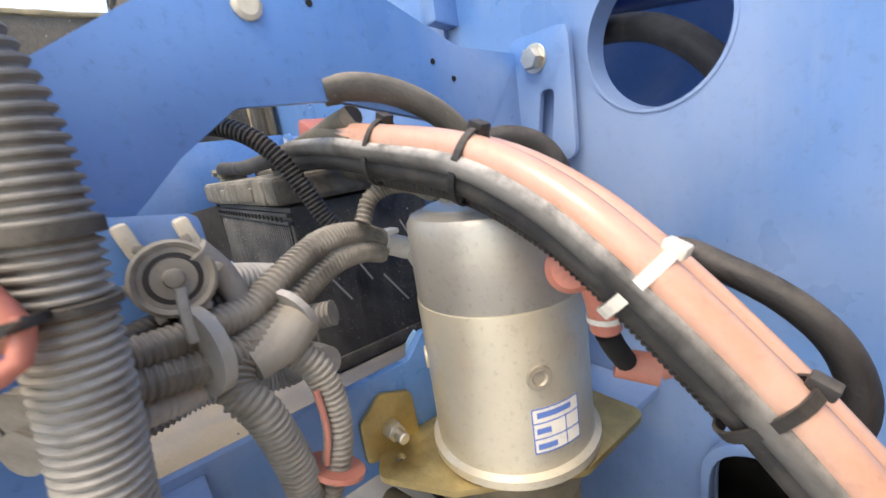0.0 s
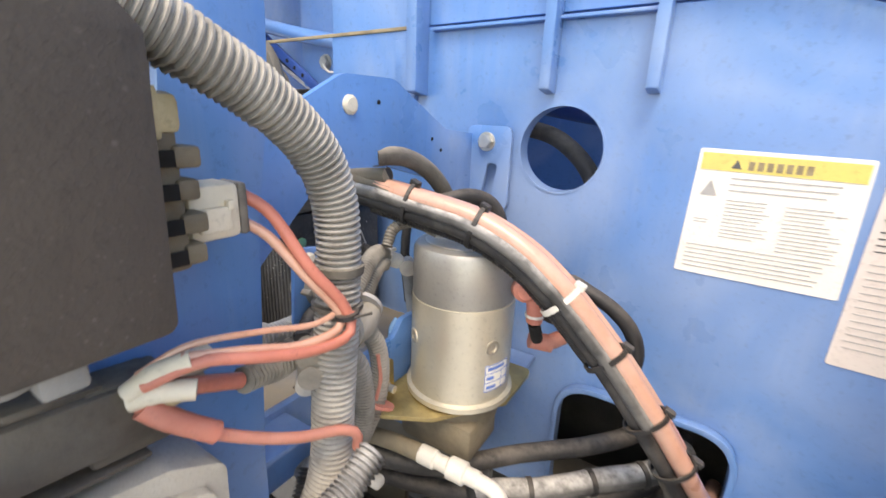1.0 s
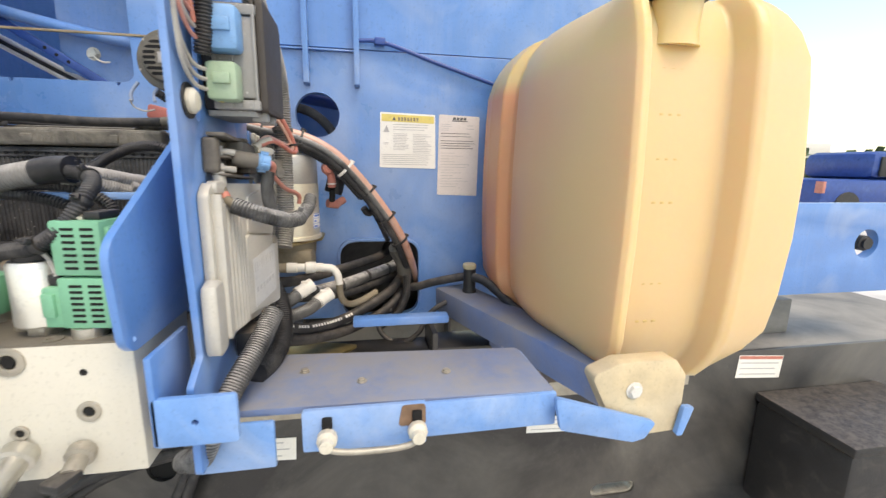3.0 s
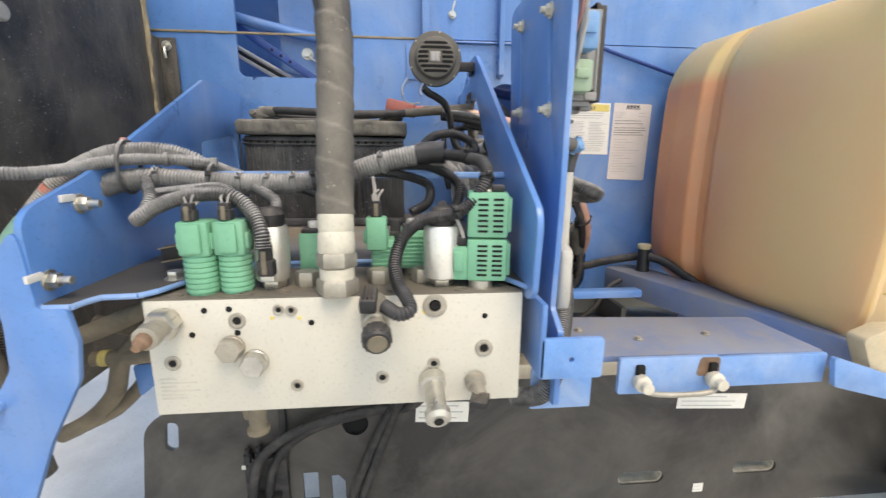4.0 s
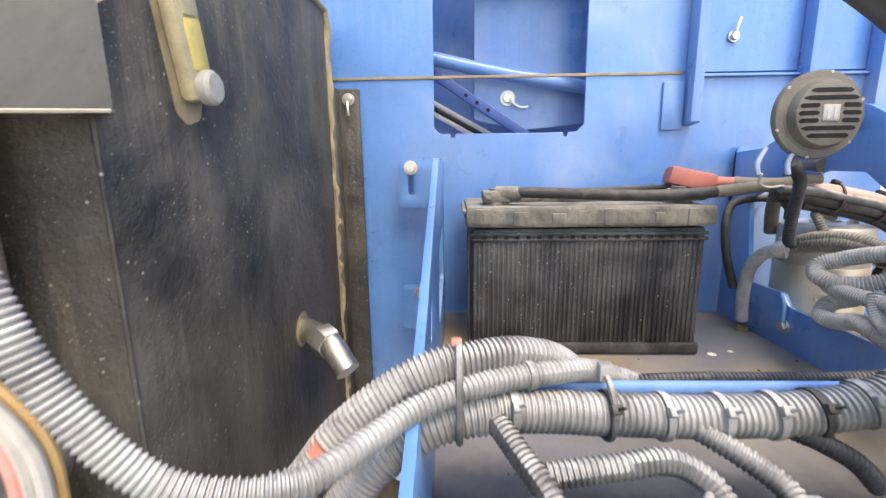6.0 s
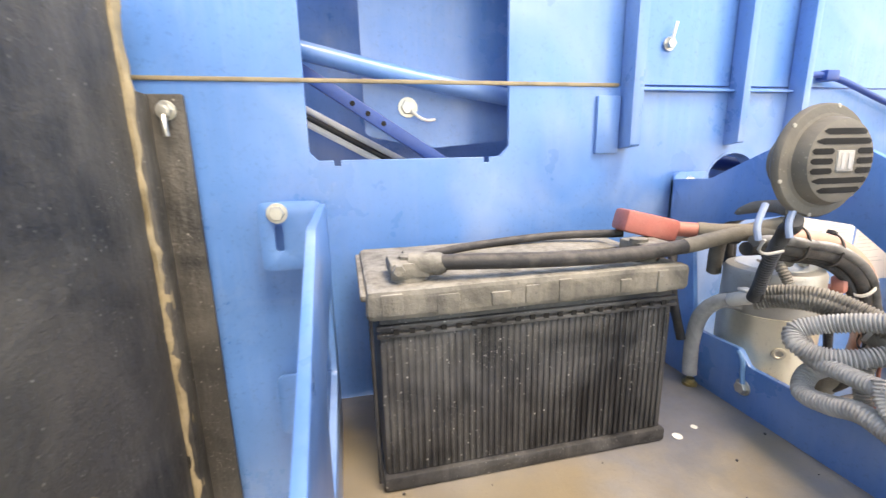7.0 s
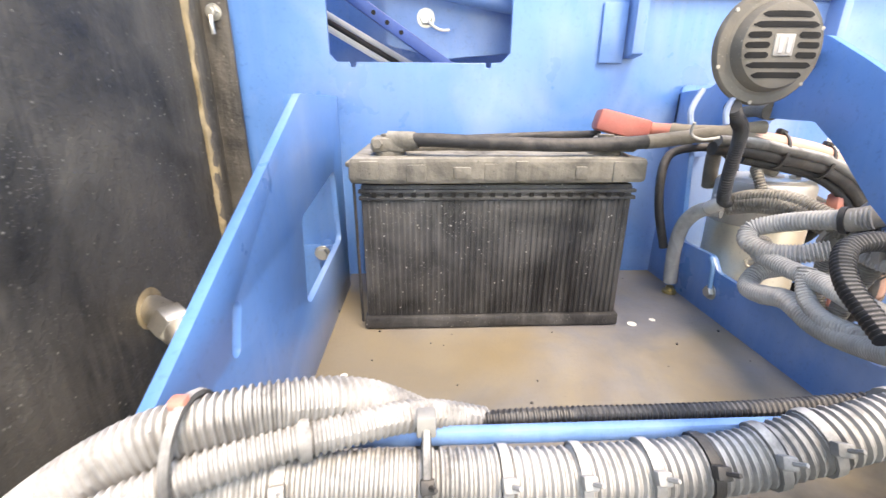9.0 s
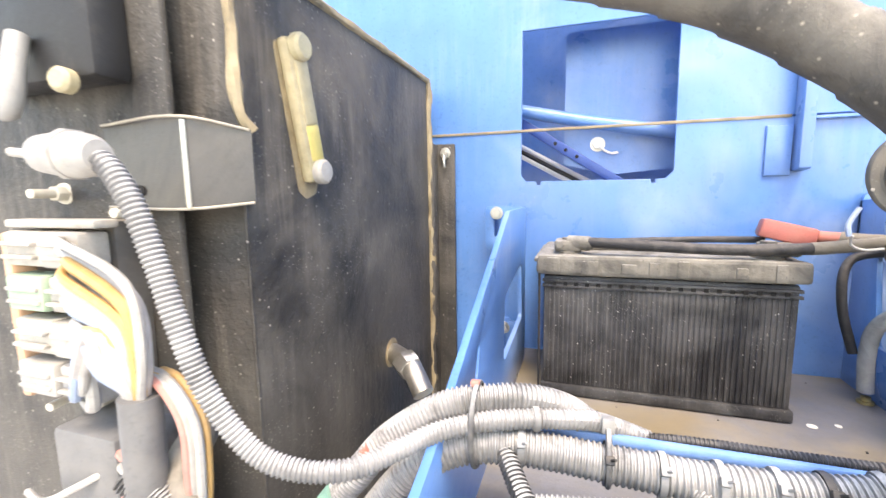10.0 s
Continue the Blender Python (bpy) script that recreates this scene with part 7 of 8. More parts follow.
part("tie", lathe([(-0.002, 0.0145), (-0.002, 0.0158), (0.002, 0.0158), (0.002, 0.0145)], (-0.221, 0.080, 1.136), (-0.3, 0.8, 0.35), 18), m_loomlit, kj)
SPL = [(-0.219, 0.070, 1.122), (-0.213, 0.083, 1.103), (-0.210, 0.087, 1.077), (-0.209, 0.083, 1.050), (-0.210, 0.072, 1.028), (-0.220, 0.058, 0.990)]
sp_ = cable("loom_branch", "split brown loom with a red tie dropping beside the motor", SPL, 0.0088, m_loombrown, "wiring loom", "loom", KNOT)
band(sp_, SPL, 0.62, 0.0165, m_redwire, 0.003, tail=False)
cable("spare_wire", "thin red wire inside the split loom", [(-0.205, 0.078, 1.094), (-0.202, 0.078, 1.070), (-0.204, 0.074, 1.050)], 0.0018, m_redwire, "wire", seg=8)
cable("loom_branch", "brown loom arching to the motor", [(-0.254, 0.149, 1.169), (-0.255, 0.159, 1.184), (-0.250, 0.171, 1.190), (-0.236, 0.180, 1.190), (-0.215, 0.182, 1.184)], 0.0062, m_loombrown, "wiring loom", "loom", KNOT)
kn_ = thing("loom_plug", "white plug at the end of the looms", "connector", (-0.278, 0.182, 1.145))
part("body", smooth_tube([(-0.276, 0.172, 1.147), (-0.280, 0.184, 1.142), (-0.278, 0.198, 1.135)], 0.0090, 12, 0.004), m_white, kn_)
part("latch", nbox(-0.284, -0.272, 0.174, 0.188, 1.1515, 1.1555, 0.001), m_white, kn_)
bz = thing("round_buzzer", "round dusty brown buzzer on a blue bracket with pale ears", "buzzer", (-0.215, 0.03, 1.17))
BA = Vector((1, -0.03, 0.16)).normalized()
BC = Vector((-0.221, 0.0315, 1.171))
part("body", lathe([(0, 0.015), (0.003, 0.0175), (0.012, 0.0175), (0.0135, 0.0160), (0.0125, 0.0142), (0.0120, 0.0140)], BC, BA, 36), m_loombrown, bz)
part("face", lathe([(0.0112, 0.0142), (0.0118, 0.0138), (0.0122, 0.0095), (0.0112, 0.0085), (0.0118, 0.0070), (0.0118, 0.0005)], BC, BA, 32), m_loomdark, bz, "dark recessed face")
part("boot", smooth_tube([(-0.247, 0.046, 1.159), (-0.240, 0.036, 1.163), (-0.228, 0.030, 1.169)], 0.0112, 16, 0.004, 0.08), m_loombrown, bz, "dusty boot on the back")
part("clamp", lathe([(-0.0025, 0.0118), (-0.0025, 0.0135), (0.0025, 0.0135), (0.0025, 0.0118)], (-0.247, 0.046, 1.159), (-0.45, 0.85, -0.22), 20), m_black, bz, "black clamp ring")
part("boss", lathe([(0.0115, 0.0046), (0.0150, 0.0040), (0.0155, 0.0020)], BC, BA, 16), m_loombrown, bz)
for k in range(6):
    a = radians(60 * k + 15)
    u_ = BA.orthogonal().normalized()
    d_ = Matrix.Rotation(a, 3, BA) @ u_
    part("rim_clip", nbox(-0.002, 0.002, -0.0022, 0.0022, -0.005, 0.005, 0.0008, m=Matrix.Translation(BC + BA * 0.007 + d_ * 0.0182) @ BA.to_track_quat("Z", "Y").to_matrix().to_4x4() @ Matrix.Rotation(a, 4, "Z")), m_loombrown, bz)
part("bracket", plate(rounded([(0.006, 1.142), (0.032, 1.140), (0.050, 1.165), (0.049, 1.198), (0.010, 1.204)], 0.006), [], "x", -0.2255, -0.2225, 0.0006), m_blue, bz)
for y, z in ((0.0195, 1.192), (0.042, 1.190), (0.022, 1.149)):
    part("tab", box(bmesh.new(), -0.004, 0.004, -0.0035, 0.0035, -0.008, 0.008, 0.002, Matrix.Translation((-0.217, y, z)) @ Matrix.Rotation(radians(14), 4, "X")), m_cream, bz)
cable("grey_lead", "pale grey curved cable behind the buzzer", [(-0.214, 0.042, 1.183), (-0.220, 0.051, 1.169), (-0.224, 0.056, 1.152), (-0.222, 0.055, 1.138)], 0.0066, m_grey)

# ---- big corrugated conduit over the electrics ----
BIG = [(-0.172, -0.030, 1.020), (-0.169, -0.014, 1.060), (-0.168, -0.008, 1.118), (-0.168, -0.003, 1.170), (-0.168, 0.000, 1.222), (-0.168, -0.003, 1.250), (-0.168, -0.017, 1.278), (-0.168, -0.048, 1.303),
       (-0.168, -0.078, 1.319), (-0.170, -0.110, 1.336), (-0.172, -0.150, 1.364), (-0.178, -0.21, 1.405)]
bg = cable("large_conduit", "large dusty corrugated conduit arching over the black box", BIG, 0.0142, m_conduit, "conduit", "loom", "", 26, pitch=0.0039)
for at, w in ((0.335, 0.003), (0.385, 0.005)):
    band(bg, BIG, at, 0.0148, m_tape, w, "tape_band", False)


# ---- electrics on the mounting panel ----
fb = thing("fuse_box", "dusty dark plastic fuse box with a blank cover", "fuse box", (-0.18, -0.15, 1.21))
part("housing", nbox(-0.217, -0.156, -0.196, -0.103, 1.211, 1.326, 0.004), m_black, fb)
part("cover", plate(rounded([(-0.199, 1.210), (-0.103, 1.211), (-0.100, 1.318), (-0.109, 1.328), (-0.199, 1.330)], 0.006), [], "x", -0.156, -0.148, 0.0022), m_box, fb, "matt brown-black cover")
part("cover_rim", plate(rounded([(-0.201, 1.209), (-0.101, 1.209), (-0.098, 1.318), (-0.108, 1.330), (-0.201, 1.332)], 0.006), [rounded([(-0.198, 1.212), (-0.104, 1.212), (-0.102, 1.317), (-0.110, 1.327), (-0.198, 1.329)], 0.006)], "x", -0.162, -0.157, 0.0006), m_box, fb)
part("front_panel", nbox(-0.202, -0.157, -0.2025, -0.195, 1.224, 1.310, 0.002), m_dustgrey, fb, "dusty grey see-through lid")
for x in (-0.201, -0.158):
    part("panel_rim", nbox(x - 0.0018, x + 0.0018, -0.2045, -0.201, 1.211, 1.322, 0.001), m_dustgrey, fb)
for z in (1.211, 1.311):
    part("frame_bar", nbox(-0.204, -0.155, -0.2050, -0.196, z, z + 0.011, 0.002), m_dustgrey, fb)
for x in (-0.196, -0.173):
    part("latch", nbox(x, x + 0.012, -0.2068, -0.2042, 1.2115, 1.2215, 0.001), m_dustgrey, fb)
part("panel_ridge", nbox(-0.184, -0.181, -0.2040, -0.2015, 1.226, 1.306, 0.0008), m_dustgrey, fb)
part("base_flange", plate(rounded([(-0.214, -0.198), (-0.160, -0.198), (-0.156, -0.150), (-0.170, -0.120), (-0.214, -0.104)], 0.006), [], "z", 1.2045, 1.2105, 0.001), m_dustgrey, fb)
for y in (-0.178, -0.138):
    part("flange_clip", nbox(-0.170, -0.152, y - 0.007, y + 0.007, 1.200, 1.2105, 0.002), m_dustgrey, fb)
# connectors on the back end of the box
cs = part("connector_strip", nbox(-0.202, -0.176, -0.098, -0.080, 1.224, 1.292, 0.003), m_brownpipe, fb)
for k, z in enumerate((1.227, 1.241, 1.256, 1.270)):
    part("rib", nbox(-0.203, -0.173, -0.084, -0.0745 + 0.002 * (k % 2), z, z + 0.0095, 0.002), m_brownpipe, cs)
    part("socket", nbox(-0.1735, -0.1722, -0.094, -0.084, z + 0.001, z + 0.008, 0.0004), m_dark, cs)
part("connector", nbox(-0.203, -0.174, -0.100, -0.078, 1.284, 1.301, 0.004), m_gauge, fb)
part("connector_rib", nbox(-0.204, -0.173, -0.091, -0.087, 1.282, 1.303, 0.0015), m_gauge, fb)
pc = part("plug", nbox(-0.203, -0.182, -0.077, -0.051, 1.233, 1.261, 0.0035), m_cream, fb, "dirty cream plug")
part("latch", nbox(-0.1825, -0.179, -0.074, -0.058, 1.238, 1.250, 0.001), m_cream, pc)
part("latch_end", nbox(-0.1825, -0.178, -0.060, -0.056, 1.248, 1.253, 0.001), m_cream, pc)
part("seal", nbox(-0.202, -0.1825, -0.0515, -0.0465, 1.2335, 1.2605, 0.002), m_loombrown, pc)
# plugs on the front end of the box
FUSE_SHIFT = Vector((0.004, -0.006, -0.018))
gp = thing("cable_plug", "pale green cable plug with white wires", "connector", (-0.19, -0.21, 1.24))
part("body", nbox(-0.208, -0.176, -0.222, -0.196, 1.236, 1.276, 0.005), m_sage, gp)
part("latch", nbox(-0.200, -0.182, -0.226, -0.221, 1.252, 1.264, 0.002), m_sage, gp)
for k, z in enumerate((1.246, 1.256, 1.266)):
    part("wire", smooth_tube([(-0.205, -0.215, z), (-0.212, -0.235, z + 0.002), (-0.214, -0.26, z + 0.02), (-0.212, -0.275, z + 0.06)], 0.0022, 8, 0.004), m_wires[(0, 4, 0)[k]], gp)
bp_ = thing("cable_plug", "pale blue cable plug with red and grey wires", "connector", (-0.19, -0.21, 1.30))
part("body", nbox(-0.208, -0.172, -0.224, -0.196, 1.286, 1.332, 0.006), m_ltblue, bp_)
part("latch", nbox(-0.198, -0.178, -0.228, -0.223, 1.304, 1.318, 0.002), m_ltblue, bp_)
for k, z in enumerate((1.294, 1.304, 1.316)):
    part("wire", smooth_tube([(-0.205, -0.216, z), (-0.211, -0.236, z + 0.002), (-0.213, -0.258, z + 0.02), (-0.212, -0.27, z + 0.06)], 0.0022, 8, 0.004), m_wires[(3, 4, 3)[k]], bp_)
cable("panel_loom", "black corrugated loom hanging along the mounting panel", [(-0.195, -0.238, 1.42), (-0.196, -0.236, 1.34), (-0.199, -0.232, 1.290), (-0.204, -0.228, 1.262)], 0.0088, m_loomdark, "wiring loom", "loom")
cable("panel_wire", "red wires hanging along the mounting panel", [(-0.206, -0.25, 1.42), (-0.207, -0.248, 1.33), (-0.206, -0.238, 1.29)], 0.0026, m_redwire, "wire", seg=8)
cable("panel_wire", "thin yellow wire under the fuse box", [(-0.200, -0.212, 1.232), (-0.198, -0.218, 1.222), (-0.192, -0.212, 1.218)], 0.0018, m_yellowpl, "wire", seg=8)
nb = thing("panel_bolt", "white-capped bolt on the mounting panel", "bolt", (-0.217, -0.245, 1.215))
part("head", lathe([(0, 0.013), (0.006, 0.013), (0.010, 0.009)], (-0.217, -0.243, 1.214), (1, 0, 0), 18), m_cream, nb)
part("washer", lathe([(0, 0.018), (0.002, 0.018)], (-0.2168, -0.243, 1.214), (1, 0, 0), 18), m_black, nb)
for th in (gp, bp_):
    th.location += FUSE_SHIFT

# terminal block
RT = Matrix.Translation((-0.217, -0.152, 1.158)) @ Matrix.Rotation(radians(-4), 4, "X") @ Matrix.Diagonal((0.78, 0.82, 0.80, 1))
tbk = thing("terminal_block", "dusty black relay block with plated studs", "terminal block", (-0.20, -0.17, 1.18))
part("base", box(bmesh.new(), 0.0, 0.014, -0.0655, 0.070, -0.026, 0.022, 0.003, RT), m_block, tbk)
part("end_block", box(bmesh.new(), 0.0005, 0.022, -0.085, -0.066, -0.027, 0.0220, 0.006, RT, 3), m_block, tbk)
part("top_rail", box(bmesh.new(), 0.008, 0.034, -0.086, 0.040, 0.0225, 0.028, 0.002, RT), m_block, tbk)
part("bottom_rail", box(bmesh.new(), 0.008, 0.034, -0.074, 0.060, -0.031, -0.0275, 0.002, RT), m_block, tbk)
part("clip", box(bmesh.new(), 0.014, 0.038, 0.000, 0.018, 0.026, 0.031, 0.002, RT), m_block, tbk)
part("rib", box(bmesh.new(), 0.012, 0.030, -0.066, -0.022, -0.005, -0.002, 0.001, RT), m_block, tbk)
part("relay", box(bmesh.new(), 0.012, 0.040, -0.022, 0.060, -0.014, 0.024, 0.003, RT), m_block, tbk)
part("relay_lid", box(bmesh.new(), 0.010, 0.036, 0.030, 0.072, -0.022, 0.026, 0.003, RT), m_block, tbk)
for z in (1.165, 1.1455):
    p = Vector((-0.209, -0.204, z))
    bm = bmesh.new()
    cyl(bm, p, p + Vector((0.002, 0.001, 0)), 0.0085, 18)
    hexa(bm, p + Vector((0.002, 0.001, 0)), p + Vector((0.0085, 0.0035, 0)), 0.0068)
    cyl(bm, p + Vector((0.008, 0.0033, 0)), p + Vector((0.020, 0.0095, -0.0015)), 0.0037, 12)
    part("stud", bm, m_dustywhite, tbk, "dusty plated stud and nut")
for (y, z, mm) in ((0.066, 0.020, m_cream), (0.060, 0.006, m_dull)):
    p = RT @ Vector((0.034, y, z))
    part("ring_lug", smooth_tube([p, p + Vector((0.004, 0.012, 0.002)), p + Vector((0.004, 0.024, 0.004))], 0.0062, 10, 0.004), mm, tbk)
p = RT @ Vector((0.030, 0.066, 0.012))
bm = bmesh.new()
hexa(bm, p, p + Vector((0.012, 0, 0)), 0.0085)
cyl(bm, p + Vector((0.010, 0, 0)), p + Vector((0.016, 0, 0)), 0.0045, 12)
part("nut", bm, m_gauge, tbk)
plug_ = thing("sealed_plug", "grey sealed plug with a pale blue collar", "connector", (-0.162, -0.18, 1.178))
pa_ = Vector((0.86, 0.42, -0.15)).normalized()
part("barrel", lathe([(0, 0.0075), (0.003, 0.0092), (0.028, 0.0092), (0.031, 0.0085)], (-0.196, -0.184, 1.159), pa_, 20), m_block, plug_)
part("collar", lathe([(0, 0.0098), (0.003, 0.0112), (0.006, 0.0100), (0.009, 0.0110), (0.014, 0.0096)], Vector((-0.196, -0.184, 1.159)) + pa_ * 0.029, pa_, 10), m_ltblue, plug_, "pale blue locking collar")
for k, a in enumerate((0.3, 1.9, 3.6, 5.2)):
    part("collar_tab", box(bmesh.new(), -0.0018, 0.0018, -0.0022, 0.0022, 0.0, 0.010, 0.0006, Matrix.Translation(Vector((-0.196, -0.184, 1.159)) + pa_ * 0.031) @ pa_.to_track_quat("Z", "Y").to_matrix().to_4x4() @ Matrix.Rotation(a, 4, "Z") @ Matrix.Translation((0, 0.0112, 0))), m_ltblue, plug_)
part("wire", smooth_tube([(-0.160, -0.166, 1.153), (-0.154, -0.160, 1.150), (-0.157, -0.154, 1.141)], 0.0036, 10, 0.003), m_redwire, plug_)
cable("plug_lead", "grey tape-wrapped lead below the sealed plug", [(-0.161, -0.154, 1.143), (-0.164, -0.153, 1.128), (-0.165, -0.150, 1.110), (-0.163, -0.138, 1.090), (-0.156, -0.116, 1.076), (-0.146, -0.095, 1.074)], 0.0078, m_loom, "wiring loom")
LOWL = [(-0.205, -0.207, 1.141), (-0.203, -0.2085, 1.126), (-0.198, -0.2105, 1.112), (-0.188, -0.2155, 1.104), (-0.172, -0.218, 1.098), (-0.155, -0.213, 1.092), (-0.143, -0.203, 1.087), (-0.137, -0.179, 1.082), (-0.133, -0.139, 1.078), (-0.131, -0.092, 1.080), (-0.129, -0.042, 1.085), (-0.128, -0.014, 1.098)]
ll = cable("controller_loom", "dusty grey corrugated loom sagging across the controller", LOWL[3:], 0.0098, m_loom, "wiring loom", "loom", "", 18)
band(ll, LOWL[3:], 0.55, 0.0102, m_loom, 0.005)
part("heat_shrink", smooth_tube(LOWL[:4], 0.0056, 12, 0.004), m_brownpipe, ll, "brown taped end of the loom")
part("ring_barrel", smooth_tube([LOWL[0], tuple(Vector(LOWL[0]).lerp(Vector(LOWL[1]), 0.9))], 0.0070, 14, 0.003), m_dustywhite, ll, "pale crimped barrel")
part("red_end", smooth_tube([(-0.2005, -0.2095, 1.117), (-0.1975, -0.211, 1.112)], 0.0059, 12, 0.003), m_redwire, ll)

# controller
ec = thing("engine_controller", "dusty cast-aluminium controller with cooling ribs and a label", "controller", (-0.19, -0.19, 0.96))
part("case", plate(rounded([(-0.278, 0.972), (-0.110, 0.966), (-0.104, 1.135), (-0.130, 1.146), (-0.262, 1.152), (-0.278, 1.140)], 0.010), [], "x", -0.215, -0.172, 0.004), m_ecu, ec)
part("raised_face", plate(rounded([(-0.204, 0.980), (-0.118, 0.974), (-0.116, 1.070), (-0.198, 1.085)], 0.008), [], "x", -0.174, -0.160, 0.004), m_ecu, ec)
part("shoulder", plate(rounded([(-0.190, 1.086), (-0.122, 1.074), (-0.114, 1.126), (-0.150, 1.138), (-0.186, 1.132)], 0.006), [ring(-0.140, 1.118, 0.007, 16)], "x", -0.174, -0.164, 0.002), m_ecu, ec)
for i in range(8):
    y = -0.272 + i * 0.0088
    part("rib", plate(rounded([(y, 0.974), (y + 0.0042, 0.974), (y + 0.0042, 1.138 - i * 0.005), (y, 1.141 - i * 0.005)], 0.0015), [], "x", -0.176, -0.128 - 0.004 * i, 0.001), m_ecu, ec)
for y, z in ((-0.252, 1.128), (-0.128, 1.066), (-0.262, 0.986)):
    part("case_screw", lathe([(0, 0.0055), (0.003, 0.0055), (0.004, 0.004)], (-0.160, y, z), (1, 0, 0), 12), m_dull, ec)
part("corner_lug", nbox(-0.200, -0.150, -0.264, -0.238, 1.139, 1.154, 0.006), m_ecu, ec)
part("corner_lug", nbox(-0.212, -0.140, -0.304, -0.268, 0.962, 1.048, 0.014), m_ecu, ec)
el_ = part("label", plate([(-0.188, 0.984), (-0.130, 0.994), (-0.128, 1.062), (-0.188, 1.050)], [], "x", -0.1602, -0.1592), m_label, ec, "greyish white printed label")
for k in range(9):
    y = -0.186 + k * 0.006
    part("bar_code", plate([(y, 1.032 + k * 0.0010), (y + (0.0014, 0.0026)[k % 2], 1.032 + k * 0.0010), (y + (0.0014, 0.0026)[k % 2], 1.044 + k * 0.0010), (y, 1.044 + k * 0.0010)], [], "x", -0.1592, -0.1588), m_inkgrey, el_, smooth=False)
for k in range(6):
    y = -0.184 + k * 0.0085
    part("bar_code", plate([(y, 1.004 + k * 0.0015), (y + 0.005, 1.005 + k * 0.0015), (y + 0.005, 1.011 + k * 0.0015), (y, 1.010 + k * 0.0015)], [], "x", -0.1592, -0.1588), m_inkgrey, el_, smooth=False)
for ob in ec.children_recursive:
    # the case leans back towards the panel at its front end
    for v in ob.data.vertices:
        k = min(1.0, max(0.0, (-0.11 - v.co.y) / 0.14))
        v.co.x = -0.216 + (v.co.x + 0.216) * (1 - 0.72 * k)
        v.co.y = -0.246 + (v.co.y + 0.278) * 0.97
        v.co.x = -0.216 + (v.co.x + 0.216) * 0.88
        v.co.z -= 0.022
for k, (y, z) in enumerate(((-0.112, 0.946), (-0.162, 0.936))):
    cp = thing("controller_plug", "black multi-pin plug under the controller", "connector", (-0.17, y, z))
    part("body", nbox(-0.208, -0.174, y - 0.026, y + 0.020, z - 0.030, z + 0.002, 0.003), m_black, cp)
    for j in range(4):
        part("rib", nbox(-0.1745, -0.171, y - 0.022 + j * 0.011, y - 0.016 + j * 0.011, z - 0.027, z - 0.002, 0.001), m_black, cp)
cable("controller_loom", "dark taped loom dropping from the controller", [(-0.224, 0.020, 1.003), (-0.205, -0.015, 0.970), (-0.180, -0.040, 0.930), (-0.172, -0.070, 0.890), (-0.178, -0.12, 0.872), (-0.19, -0.17, 0.872)], 0.0150, m_loomdark, "wiring loom", "loom", "", 18)
cable("controller_loom", "corrugated loom bending under the panel foot", [(-0.165, -0.16, 0.955), (-0.178, -0.20, 0.925), (-0.196, -0.240, 0.895), (-0.212, -0.270, 0.860), (-0.228, -0.270, 0.825), (-0.26, -0.24, 0.80)], 0.0135, m_loom, "wiring loom", "loom", "", 18)

# red wires
RW = "red wires beside the fuse box"
cable("red_wire", "faded red wire from the cream plug", [(-0.192, -0.048, 1.255), (-0.180, -0.038, 1.245), (-0.161, -0.028, 1.214), (-0.152, -0.013, 1.190), (-0.150, -0.010, 1.180)], 0.0034, m_redwire, "wire", group=RW)
cable("red_wire", "faded orange wire from the cream plug", [(-0.192, -0.048, 1.240), (-0.180, -0.040, 1.232), (-0.164, -0.028, 1.208), (-0.156, -0.015, 1.188), (-0.153, -0.011, 1.179)], 0.0030, m_orange, "wire", group=RW)
cable("red_wire", "faded red wire bending back to the terminal block", [(-0.150, -0.009, 1.184), (-0.147, -0.013, 1.172), (-0.151, -0.035, 1.170), (-0.157, -0.063, 1.177), (-0.167, -0.088, 1.183), (-0.179, -0.108, 1.176)], 0.0032, m_redwire, "wire", group=RW)
cable("red_wire", "faded orange wire bending back to the terminal block", [(-0.153, -0.010, 1.184), (-0.151, -0.018, 1.176), (-0.155, -0.040, 1.174), (-0.162, -0.070, 1.182), (-0.172, -0.094, 1.186)], 0.0026, m_orange, "wire", group=RW)
cable("red_wire", "thin pink wire bending back to the terminal block", [(-0.156, -0.010, 1.184), (-0.158, -0.028, 1.181), (-0.166, -0.058, 1.186), (-0.175, -0.090, 1.189), (-0.183, -0.108, 1.180)], 0.0018, m_orange, "wire", group=RW, seg=8)
lw_ = cable("red_wire", "thick red wire with a sleeve below the terminal block", [(-0.184, -0.110, 1.166), (-0.178, -0.100, 1.154), (-0.171, -0.080, 1.135), (-0.160, -0.045, 1.114), (-0.150, -0.018, 1.106), (-0.146, -0.010, 1.100), (-0.147, -0.009, 1.088)], 0.0034, m_redwire, "wire", group=RW)
part("shrink_sleeve", smooth_tube([(-0.183, -0.108, 1.164), (-0.178, -0.100, 1.154), (-0.172, -0.083, 1.138)], 0.0058, 12, 0.004, 0.06), m_redwire, lw_)
cable("red_wire", "short red lead into a brown loom", [(-0.180, -0.102, 1.170), (-0.178, -0.086, 1.165), (-0.182, -0.062, 1.153)], 0.0046, m_redwire, "wire", group=RW)
lug_ = thing("ring_lugs", "dusty pale crimped lugs on the relay nut", "cable lug", (-0.180, -0.105, 1.176))
for z0, z1 in ((1.172, 1.184), (1.168, 1.168)):
    part("crimp", smooth_tube([(-0.185, -0.112, z0), (-0.178, -0.102, (z0 + z1) / 2 + 0.002), (-0.170, -0.090, z1)], 0.0050, 12, 0.004, 0.08), m_cream, lug_)
